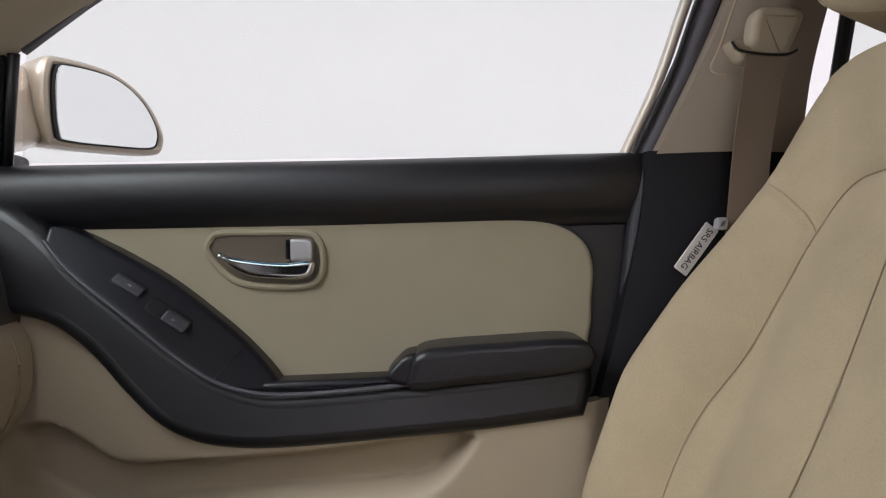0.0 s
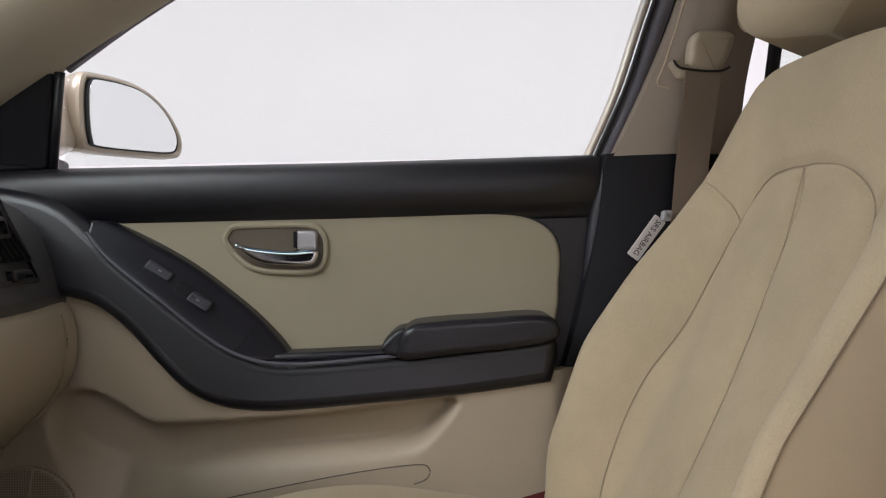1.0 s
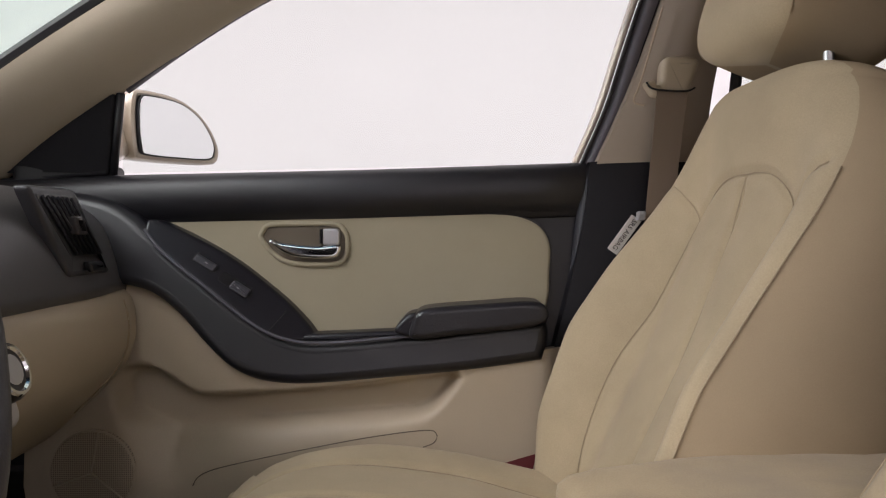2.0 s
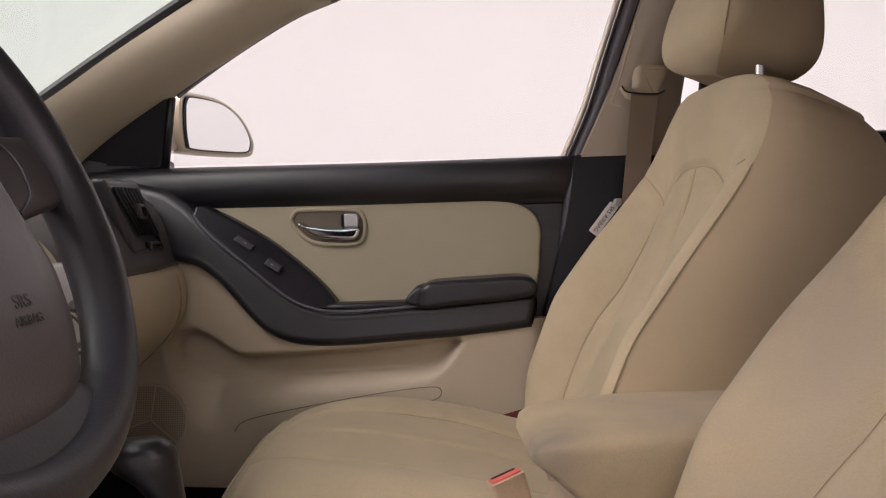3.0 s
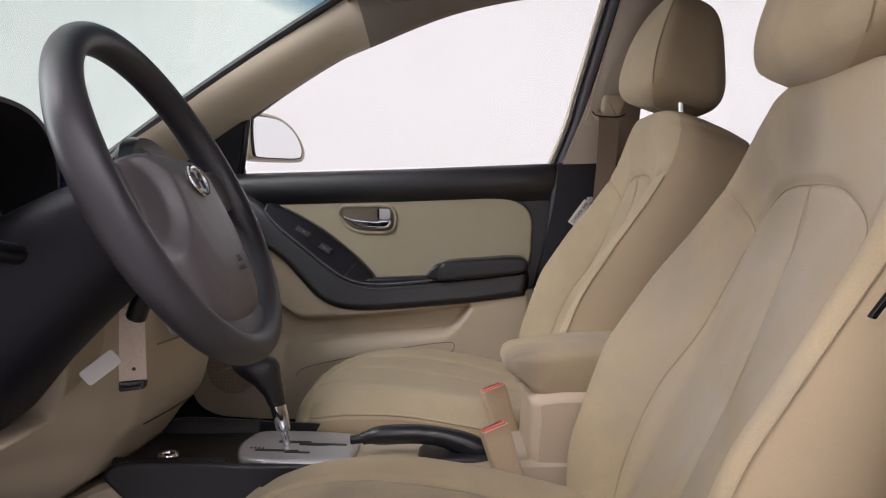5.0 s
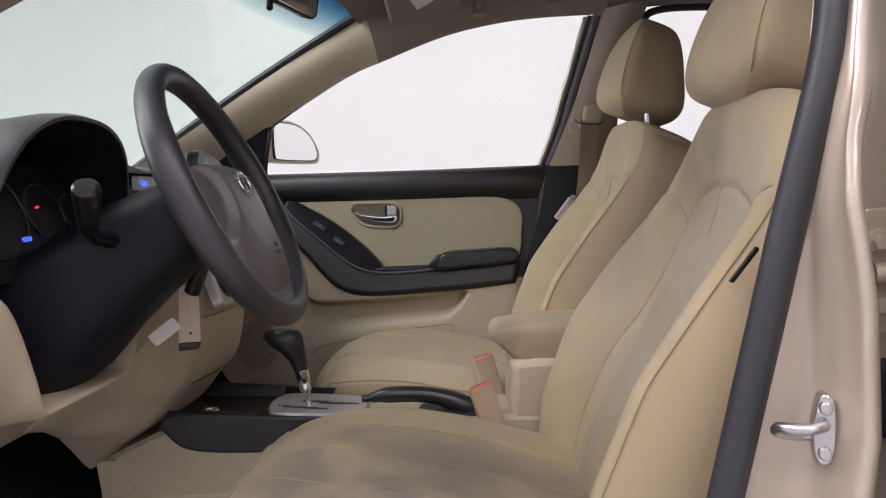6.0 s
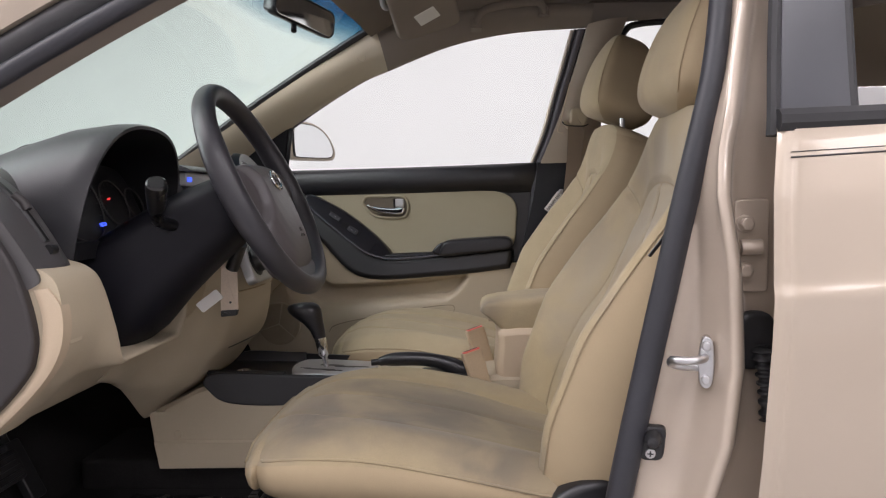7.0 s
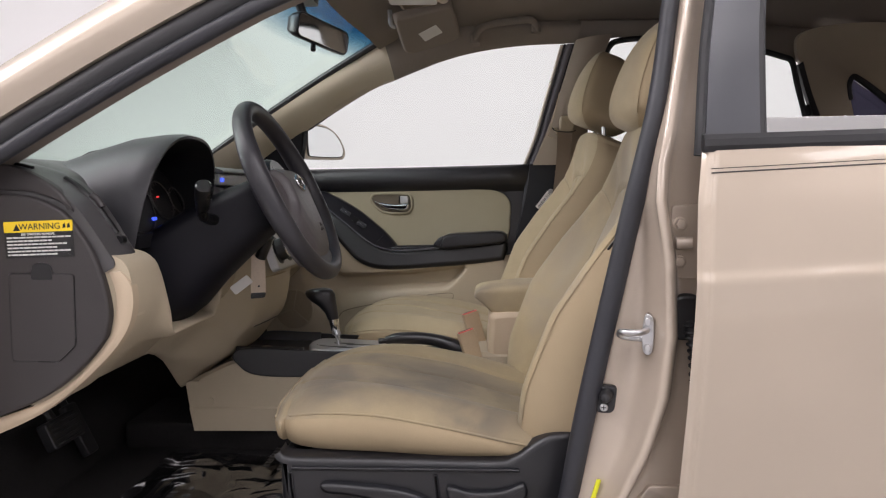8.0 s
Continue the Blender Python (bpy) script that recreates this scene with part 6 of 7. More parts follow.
    for y, dx, cap, low in ((-0.33, -0.145, 0.615, 0.566), (-0.30, -0.128, 0.63, 0.558), (-0.25, -0.120, 0.65, 0.542), (-0.21, -0.108, 0.69, 0.520), (-0.17, -0.064, 0.77, 0.484), (-0.135, -0.022, 0.9, 0.450),
                            (-0.115, -0.015, 0.9, 0.435), (-0.06, -0.006, 0.9, 0.43), (0.0, 0.0, 0.9, 0.43), (0.07, 0.004, 0.9, 0.43), (0.100, 0.0, 0.9, 0.43), (0.108, -0.003, 0.9, 0.43), (0.112, -0.012, 0.9, 0.43)):
        rr.append([V((max(p.x + dx, -0.657), y, max(low, min(cap, p.y)))) for p in stack])
    loft("centre_panel", rr, CREAM, dash, "beige centre stack", sharp=60)
    top = frame_map((-0.4475, 0, 0.7685), (0, 1, 0), (-0.34, 0, 0.94), (0.94, 0, 0.34))
    clim = plate("climate_panel", rounded([(-0.112, -0.062), (0.108, -0.062), (0.104, 0.06), (-0.110, 0.06)], 0.018), -0.012, 0.0085, 0.006, top, SILVER, dash, "silver climate panel")
    for y in (-0.074, 0.0, 0.074):
        rings = [[top(y + r * math.cos(a), -0.016 + r * math.sin(a), w) for a in [2 * math.pi * k / 28 for k in range(28)]] for r, w in ((0.033, 0.006), (0.033, 0.0100), (0.030, 0.0105), (0.027, 0.0115), (0.025, 0.028), (0.022, 0.031), (0.002, 0.031))]
        loft("climate_knob", rings, BUTTON, clim, "black knob with chrome face")
        ring = [top(y + 0.0205 * math.cos(a), -0.016 + 0.0205 * math.sin(a), 0.031) for a in [2 * math.pi * k / 24 for k in range(24)]]
        tube("knob_ring", ring, 0.0026, CHROME, clim, "chrome knob ring", closed=True, n=6, up=(0.94, 0, 0.34))
        disc = [(y + 0.013 * math.cos(a), -0.016 + 0.013 * math.sin(a)) for a in [2 * math.pi * k / 20 for k in range(20)]]
        plate("knob_face", disc, 0.028, 0.0325, 0.001, top, SILVER, clim, "silver knob face")
    tube("stack_joint", [V((-0.4610, -0.10, 0.694)), V((-0.4540, -0.06, 0.694)), V((-0.4475, 0.0, 0.694)), V((-0.4485, 0.100, 0.694))], 0.0014, SEAM, dash, n=6)
    tube("stack_joint", [V((-0.4905, -0.085, 0.577)), V((-0.4860, -0.06, 0.577)), V((-0.4795, 0.0, 0.577)), V((-0.4770, 0.06, 0.577)), V((-0.4795, 0.100, 0.577))], 0.0020, BUTTON, dash, "dark joint of the ashtray lid", n=6)
    for z in (0.712, 0.720):
        tube("card_slot", [V((-0.4435, 0.05, z)), V((-0.445, 0.10, z))], 0.0014, BUTTON, dash, "dark slot in the centre stack", n=6)
    # right side air vent
    fv = lambda u, v, w: V((-0.536 + 0.30 * (v - 0.84) * -0.55 + w, u, v))
    ring = rounded([(0.352, 0.932), (0.482, 0.934), (0.556, 0.818), (0.418, 0.818)], 0.012)
    vent = plate("air_vent", ring, 0.0, 0.018, 0.006, fv, DASH_DARK, dash, "charcoal air vent surround")
    well = rounded([(0.366, 0.922), (0.474, 0.924), (0.540, 0.845), (0.432, 0.845)], 0.006)
    plate("vent_well", well, 0.0, 0.0185, 0.0005, fv, BUTTON, vent, "dark vent opening")
    for k in range(7):
        y0 = lerp(0.380, 0.460, k / 6)
        tube("vent_slat", [fv(y0, 0.920, 0.020), fv(y0 + 0.066, 0.848, 0.020)], 0.0022, SWITCH, vent, n=6)
    plate("vent_tab", rounded([(0.444, 0.872), (0.472, 0.872), (0.468, 0.897), (0.440, 0.897)], 0.004), 0.018, 0.030, 0.004, fv, DASH, vent, "grey vent tab")
    plate("vent_wheel", rounded([(0.478, 0.822), (0.522, 0.822), (0.520, 0.836), (0.476, 0.836)], 0.004), 0.014, 0.024, 0.004, fv, BUTTON, vent, "black vent thumb wheel")
    return dash


# Dashboard plastic painted paler on top for the light through the windscreen.
LIT_DASH = material("lit_grey_dash", (0.064, 0.061, 0.063), 0.4, grain=600, bump=0.2, vary=0.1, spec=0.65)
DASH_DARK = material("charcoal_dash_plastic", (0.029, 0.029, 0.033), 0.42, grain=600, bump=0.22, vary=0.1, spec=0.6)
dashboard()

# ---- steering wheel and column ----
HUB = V((-0.330, -0.360, 0.896))
AX = V((0.899, 0, 0.439)).normalized()
UPW = V((-0.439, 0, 0.899)).normalized()


def W(a, b, c=0.0):
    """A place on the wheel: a to its right side, b up its plane, c towards the driver."""
    return HUB + V((0, a, 0)) + UPW * b + AX * c


def steering():
    col = thing("steering_column", tuple(HUB - AX * 0.3), "charcoal steering column shroud with stalk and key", "steering column")
    rings = []
    for d, hw, up, dn in ((0.045, 0.058, 0.046, 0.050), (0.060, 0.066, 0.052, 0.058), (0.10, 0.072, 0.056, 0.070), (0.14, 0.080, 0.056, 0.082), (0.20, 0.094, 0.052, 0.102), (0.26, 0.104, 0.045, 0.128), (0.32, 0.108, 0.03, 0.140), (0.37, 0.10, 0.02, 0.13)):
        ring = []
        for k in range(36):
            a = 2 * math.pi * k / 36
            c, s = math.cos(a), math.sin(a)
            ring.append(W(math.copysign(abs(c) ** 0.7, c) * hw, math.copysign(abs(s) ** 0.7, s) * (up if s > 0 else dn), -d))
        rings.append(ring)
    loft("shroud", rings, COLUMN, col, "charcoal column shroud", sharp=50)
    tube("column_collar", [W(0, 0, -0.062), W(0, 0, -0.02)], 0.056, BUTTON, col, "black collar behind the wheel", n=28)
    # left stalk
    p = crom([W(-0.075, 0.005, -0.135), V((-0.462, -0.470, 0.850)), V((-0.452, -0.497, 0.872)), V((-0.444, -0.515, 0.890))], 5)
    st = tube("indicator_stalk", p, 0.010, BUTTON, col, "black indicator stalk", n=12)
    q = p[-1]
    d = (p[-1] - p[-4]).normalized()
    rr = [tube_rings([q + d * o, q + d * (o + 0.001)], circle(r, 14))[0] for o, r in ((-0.040, 0.010), (-0.034, 0.0125), (-0.010, 0.0145), (0.012, 0.0155), (0.020, 0.0150), (0.023, 0.012))]
    loft("stalk_knob", rr, BUTTON, st, "charcoal stalk knob")
    # wheel
    wheel = thing("steering_wheel", tuple(HUB), "charcoal four-spoke steering wheel with airbag pad", "steering wheel")
    R = 0.173
    rings = []
    n = 96
    for k in range(n):
        a = 2 * math.pi * k / n
        cen = W(R * math.cos(a), R * math.sin(a))
        rad = UPW * math.sin(a) + V((0, math.cos(a), 0))
        grip = 1 + 0.10 * smooth(0.8, 0.98, abs(math.cos(a)))
        rings.append([cen + rad * (0.0155 * grip * math.cos(b)) + AX * (0.018 * grip * math.sin(b)) for b in [2 * math.pi * j / 18 for j in range(18)]])
    loft("rim", rings, WHEEL_MAT, wheel, "charcoal grained wheel rim", loop=True)
    wp = lambda u, v, w: W(u, v, w)
    half = [(0.055, 0.0445), (0.092, 0.038), (0.108, 0.014), (0.106, -0.025), (0.096, -0.072), (0.082, -0.114), (0.056, -0.140)]
    pad_o = crom([(0, 0.046)] + half + [(0, -0.147)] + [(-u, v) for u, v in reversed(half)], 9, True)
    ring = [V((p.x, p.y)) for p in pad_o]
    if area2(ring) < 0:
        ring.reverse()
    crown = [(0.05, 0.023), (0.30, 0.0225), (0.55, 0.0205), (0.75, 0.016), (0.88, 0.011), (0.95, 0.006), (0.985, 0.001), (1.0, -0.006)]

    def pad_point(p, k):
        x, y = p.x * k, -0.02 + (p.y + 0.02) * k
        dish = 1 - smooth(0.062, 0.076, math.hypot(abs(x) - 0.130, y + 0.002))
        return W(x, y, curve_at(crown, k) - 0.013 * dish)

    layers = [[W(p.x, p.y, -0.035) for p in ring], [pad_point(p, 1.0) for p in ring], [pad_point(p, 0.985) for p in ring]] + [[pad_point(p, 0.97 - 0.92 * k / 30) for p in ring] for k in range(31)]
    pad = loft("airbag_pad", layers, WHEEL_PAD, wheel, "charcoal airbag pad", sharp=60)
    ell = [W(0.0215 * math.cos(a), 0.006 + 0.0155 * math.sin(a), 0.0245) for a in [2 * math.pi * k / 32 for k in range(32)]]
    em = tube("emblem", ell, 0.0024, CHROME, pad, "oval chrome emblem ring", closed=True, n=8, up=tuple(AX))
    disc = [(0.0205 * math.cos(a), 0.006 + 0.0145 * math.sin(a)) for a in [2 * math.pi * k / 32 for k in range(32)]]
    plate("emblem_disc", disc, 0.018, 0.0240, 0.0008, wp, SILVER, em)
    for q in (-1, 1):
        tube("emblem_bar", [W(q * 0.0085, -0.003, 0.0245), W(q * 0.0085, 0.015, 0.0245)], 0.0020, DASH, em, n=6, up=tuple(AX))
    tube("emblem_bar", [W(-0.008, 0.004, 0.0245), W(0.008, 0.008, 0.0245)], 0.0018, DASH, em, n=6, up=tuple(AX))
    for text, size, b, c in (("SRS", 0.0105, -0.0825, 0.0211), ("AIRBAG", 0.0075, -0.0925, 0.0203)):
        mw = Matrix.Translation(W(0.0165, b, c)) @ Matrix((V((0, 1, 0)), UPW, AX)).transposed().to_4x4()
        words("printed_words", text, size, mw, DASH, pad, "dark moulded word")
    # spokes
    for s in (-1, 1):
        rr = []
        for k in range(9):
            t = k / 8
            a = lerp(0.070, 0.166, t)
            b = lerp(0.003, 0.012, t)
            hh = lerp(0.039, 0.027, math.sin(t * math.pi / 2))
            rr.append([W(s * a, b + hh * math.copysign(abs(math.sin(q)) ** 0.7, math.sin(q)), lerp(-0.018, -0.003, t) + 0.009 * math.copysign(abs(math.cos(q)) ** 0.7, math.cos(q))) for q in [2 * math.pi * j / 20 for j in range(20)]])
        sp = loft("spoke", rr, WHEEL_PAD, wheel, "charcoal upper spoke", sharp=60)
        arc = crom([W(s * 0.108, 0.032, -0.004), W(s * 0.122, 0.028, -0.001), W(s * 0.129, 0.012, 0.0005), W(s * 0.125, -0.008, -0.001), W(s * 0.110, -0.020, -0.004)], 5)
        tube("spoke_trim", arc, 0.0011, LIP, sp, "thin grey trim line", n=6, up=tuple(AX))
    rr = []
    for k in range(11):
        t = k / 10
        hw = lerp(0.058, 0.078, t * t)
        b = lerp(-0.105, -0.163, t)
        rr.append([W(hw * math.copysign(abs(math.cos(q)) ** 0.6, math.cos(q)), b + 0.028 * t * (math.cos(q) ** 2) ** 1.2, lerp(-0.010, -0.002, t) + 0.010 * math.copysign(abs(math.sin(q)) ** 0.7, math.sin(q))) for q in [2 * math.pi * j / 32 for j in range(32)]])
    loft("spoke", rr, WHEEL_MAT, wheel, "broad charcoal lower spoke", sharp=60)
    back = [[W(r * math.cos(a), r * math.sin(a) - 0.01, w) for a in [2 * math.pi * k / 32 for k in range(32)]] for r, w in ((0.055, -0.05), (0.075, -0.035), (0.085, -0.015), (0.078, -0.004))]
    loft("hub_shell", back, BUTTON, wheel, "black hub shell")
    # key with tags
    key = thing("ignition_key", (-0.425, -0.265, 0.72), "ignition key with hanging buff card tags", "key")
    tube("key_barrel", [W(0.075, -0.055, -0.10), V((-0.418, -0.268, 0.758))], 0.012, BUTTON, key, "black ignition barrel", n=14)
    kt = lambda u, v, w: V((-0.425 + u, -0.266 - w + 0.10 * v * 0 + 0.25 * u, 0.722 + v))
    tag = plate("card_tag", rounded([(-0.0145, -0.040), (0.0155, -0.040), (0.0145, 0.045), (-0.012, 0.045)], 0.002), -0.0008, 0.0008, 0.0003, kt, TAG, key, "buff card key tag")
    hole = [(0.002 + 0.0022 * math.cos(a), -0.026 + 0.0022 * math.sin(a)) for a in [2 * math.pi * k / 12 for k in range(12)]]
    plate("tag_hole", hole, 0.0, 0.0012, 0.0001, kt, BUTTON, tag, "punched hole")
    plate("key_head", rounded([(-0.014, -0.052), (0.013, -0.050), (0.015, -0.039), (-0.014, -0.040)], 0.003), -0.004, 0.004, 0.002, kt, BUTTON, key, "black key head")
    c, s = math.cos(radians(38)), math.sin(radians(38))
    ring = rounded([(-0.032 + x * c - y * s, -0.022 + x * s + y * c) for x, y in ((-0.022, -0.010), (0.022, -0.010), (0.022, 0.010), (-0.022, 0.010))], 0.004)
    plate("card_tag", ring, 0.002, 0.0035, 0.0004, kt, PAPER, key, "white card tag")


COLUMN = material("matt_black_plastic", (0.0065, 0.0065, 0.010), 0.5, grain=700, bump=0.15, vary=0.12, spec=0.2)
WHEEL_MAT = material("worn_charcoal_polyurethane", (0.024, 0.0235, 0.028), 0.42, grain=500, bump=0.15, vary=0.15)
WHEEL_PAD = material("charcoal_pad_plastic", (0.066, 0.059, 0.062), 0.42, grain=600, bump=0.2, vary=0.08)
steering()


# ---- console between the seats ----
def console():
    con = thing("centre_console", (-0.2, 0, 0.285), "beige centre console with dark tray and silver shift gate", "console")
    rr = []
    for k in range(31):
        x = lerp(-0.645, 0.30, k / 30)
        zt = curve_at([(-0.66, 0.438), (-0.60, 0.468), (-0.53, 0.503), (-0.45, 0.507), (0.0, 0.507), (0.05, 0.52), (0.30, 0.52)], x)
        hw = curve_at([(-0.66, 0.118), (-0.45, 0.108), (-0.2, 0.098), (0.05, 0.088), (0.3, 0.085)], x)
        sec = [(-hw - 0.012, 0.336), (-hw - 0.010, 0.388), (-hw - 0.006, 0.392), (-hw - 0.002, 0.45), (-hw + 0.004, zt - 0.008), (-hw + 0.014, zt), (hw - 0.014, zt), (hw - 0.004, zt - 0.008), (hw + 0.002, 0.45), (hw + 0.006, 0.392), (hw + 0.010, 0.388), (hw + 0.012, 0.336)]
        rake = 0.22 * smooth(-0.50, -0.645, x)
        rr.append([V((x + rake * max(0.0, 0.442 - z), y, z)) for y, z in sec])
    loft("console_body", rr, CREAM, con, "beige console body", sharp=25)
    ring = [(-0.585 + 0.0085 * math.cos(a), 0.405 + 0.0085 * math.sin(a)) for a in [2 * math.pi * k / 20 for k in range(20)]]
    plate("clip_cap", ring, 0.0, 0.0030, 0.001, lambda u, v, w: V((u, -0.1205 - w, v)), CREAM, con, "round beige clip cap on the console side")
    plate("tunnel_carpet", rounded([(-0.80, -0.112), (0.32, -0.09), (0.32, 0.09), (-0.80, 0.112)], 0.02), 0.283, 0.345, 0.01, lambda u, v, w: V((u, v, w)), CARPET, con, "black carpet below the console")
    # dark tray
    tr = lambda u, v, w: V((u, v, 0.500 + w))
    side = crom([(-0.535, 0.512), (-0.522, 0.490), (-0.495, 0.470), (-0.44, 0.462), (-0.34, 0.462), (-0.24, 0.464), (-0.22, 0.515), (-0.35, 0.524), (-0.50, 0.530)], 4, True)
    for s in (-1, 1):
        plate("tray_side", side, 0.0, 0.0095, 0.004, lambda u, v, w: V((u, s * (0.105 - 0.045 * (u + 0.52) * 0.8 + w), v)), DARK, con, "charcoal side of the tray")
    tray_rings = [[V((lerp(-0.53, -0.37, a), y, z)) for y, z in ((-0.100, 0.528), (-0.092, 0.530), (-0.086, 0.520), (-0.080, 0.475), (0.080, 0.475), (0.086, 0.520), (0.092, 0.530), (0.100, 0.528), (0.100, 0.510), (0.086, 0.470), (-0.086, 0.470), (-0.100, 0.510))] for a in (0, 0.25, 0.5, 0.75, 1)]
    loft("tray_rim", tray_rings, DARK, con, "charcoal open tray", sharp=30)
    plate("tray_floor", rounded([(-0.535, -0.092), (-0.36, -0.092), (-0.36, 0.092), (-0.535, 0.092)], 0.02), 0.0, 0.010, 0.002, tr, BUTTON, con, "black tray floor")
    sock = [V((-0.475 + 0.012 * math.cos(a), -0.035 + 0.012 * math.sin(a), 0.514)) for a in [2 * math.pi * k / 20 for k in range(20)]]
    tube("socket_ring", sock, 0.004, CHROME, con, "chrome power socket ring", closed=True, n=8)
    # shift gate
    gt = lambda u, v, w: V((u, v - 0.002, 0.509 + w - 0.03 * (u + 0.29)))
    gate = crom([(-0.366, -0.050), (-0.376, 0.0), (-0.366, 0.052), (-0.345, 0.068), (-0.29, 0.072), (-0.215, 0.066), (-0.198, 0.05), (-0.194, 0.0), (-0.198, -0.05), (-0.215, -0.066), (-0.29, -0.072), (-0.345, -0.068)], 4, True)
    g = plate("shift_gate", gate, -0.03, 0.010, 0.006, gt, SILVER, con, "silver shift gate plate")
    for x0, x1, y0, y1 in ((-0.318, -0.268, 0.006, 0.016), (-0.285, -0.24, -0.004, 0.008), (-0.25, -0.212, 0.000, 0.008), (-0.345, -0.28, -0.034, -0.026), (-0.30, -0.262, -0.040, -0.033)):
        plate("gate_slot", rounded([(x0, y0), (x1, y0), (x1, y1), (x0, y1)], 0.002), 0.0, 0.0106, 0.0002, gt, BUTTON, g, "dark gate slot")
    for k in range(4):
        plate("print_mark", [(-0.355 + 0.006 * k, -0.024), (-0.352 + 0.006 * k, -0.024), (-0.352 + 0.006 * k, -0.018), (-0.355 + 0.006 * k, -0.018)], 0.0, 0.0104, 0.0001, gt, BUTTON, g)
    lev = thing("gear_lever", (-0.305, -0.008, 0.53), "black gear lever with chrome collar in the shift gate", "gear lever")
    rr = []
    path = [(-0.302, 0.520, 0.0055, 0.0055), (-0.306, 0.540, 0.006, 0.006), (-0.3075, 0.546, 0.011, 0.011), (-0.316, 0.585, 0.0125, 0.0125)]
    loft("collar", [[V((x + r * math.cos(a), -0.008 + q * math.sin(a), z + 0.15 * r * math.cos(a))) for a in [2 * math.pi * k / 18 for k in range(18)]] for x, z, r, q in path], CHROME, lev, "chrome lever collar")
    path = [(-0.316, 0.583, 0.0135, 0.0135), (-0.321, 0.600, 0.016, 0.016), (-0.330, 0.617, 0.022, 0.019), (-0.340, 0.630, 0.030, 0.022), (-0.347, 0.641, 0.035, 0.024), (-0.352, 0.650, 0.034, 0.023), (-0.355, 0.6555, 0.028, 0.019), (-0.357, 0.658, 0.016, 0.011), (-0.357, 0.6585, 0.003, 0.003)]
    loft("knob", [[V((x + r * math.cos(a), -0.008 + q * math.sin(a), z + 0.12 * r * math.cos(a))) for a in [2 * math.pi * k / 24 for k in range(24)]] for x, z, r, q in path], LEATHER, lev, "black leather gear knob", sharp=70)
    # hand brake
    hb = thing("hand_brake", (-0.05, -0.02, 0.50), "black hand brake lever lying beside the gear gate", "hand brake")
    p = crom([(-0.185, -0.018, 0.533), (-0.16, -0.018, 0.538), (-0.10, -0.018, 0.540), (-0.05, -0.018, 0.532), (-0.005, -0.018, 0.512), (0.03, -0.018, 0.488)], 5)
    rr = []
    for i, r in enumerate(tube_rings(p, circle(1.0, 16))):
        t = i / (len(p) - 1)
        rad = 0.010 + 0.005 * smooth(0.05, 0.25, t) + 0.005 * smooth(0.5, 0.8, t)
        c = p[i]
        rr.append([c + (q - c) * rad for q in r])
    loft("brake_grip", rr, LEATHER, hb, "black brake grip")
    tube("brake_button", [V((-0.203, -0.018, 0.531)), V((-0.183, -0.018, 0.533))], 0.007, BUTTON, hb, "black release button", n=12)
    boot = [[V((lerp(-0.09, 0.05, k / 24), -0.018, 0)) for k in range(2)]]
    ring = rounded([(-0.10, -0.055), (0.045, -0.05), (0.045, 0.018), (-0.10, 0.022)], 0.02)
    plate("brake_boot", ring, 0.50, 0.514, 0.006, lambda u, v, w: V((u, v, w)), RUBBER, hb, "black brake boot")
    # armrest box
    arm = thing("console_armrest", (0.17, 0, 0.50), "beige console box with padded cloth armrest lid", "armrest")
    body = crom([(0.062, 0.50), (0.066, 0.58), (0.076, 0.614), (0.20, 0.618), (0.335, 0.614), (0.340, 0.50), (0.330, 0.30), (0.07, 0.30)], 3, True)
    ring = [V((p.x, p.y)) for p in body]
    if area2(ring) < 0:
        ring.reverse()
    layers = [[V((p.x, yy, p.y)) for p in inset(ring, d)] for d, yy in ((0.014, -0.078), (0.004, -0.074), (0.0, -0.064), (0.0, 0.064), (0.004, 0.074), (0.014, 0.078))]
    loft("box_body", layers, CREAM_LIGHT, arm, "pale beige console box", sharp=60)
    top = [(0.030, 0.648), (0.034, 0.660), (0.045, 0.667), (0.07, 0.673), (0.14, 0.681), (0.25, 0.686), (0.33, 0.684), (0.35, 0.66)]
    low = [(0.030, 0.645), (0.036, 0.641), (0.050, 0.630), (0.070, 0.611), (0.085, 0.602), (0.14, 0.600), (0.25, 0.602), (0.33, 0.610), (0.35, 0.64)]
    wide = [(0.030, 0.054), (0.034, 0.070), (0.045, 0.077), (0.07, 0.081), (0.33, 0.081), (0.35, 0.065)]
    rings = []
    for k in range(41):
        x = 0.030 + 0.32 * (k / 40) ** 1.6
        zt, zb, hw = curve_at(top, x), curve_at(low, x), curve_at(wide, x)
        rings.append([V((x, 0.012 + hw * math.copysign(abs(math.cos(a)) ** 0.36, math.cos(a)), (zt + zb) / 2 + (zt - zb) / 2 * math.copysign(abs(math.sin(a)) ** 0.36, math.sin(a)))) for a in [2 * math.pi * j / 40 for j in range(40)]])
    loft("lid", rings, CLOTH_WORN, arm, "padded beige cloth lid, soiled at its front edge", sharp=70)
    plate("lid_latch", rounded([(-0.020, 0.626), (0.020, 0.626), (0.016, 0.645), (-0.016, 0.645)], 0.004), 0.0, 0.012, 0.003, lambda u, v, w: V((0.058 - w, u - 0.03, v)), CREAM_LIGHT, arm, "pale beige latch")


console()


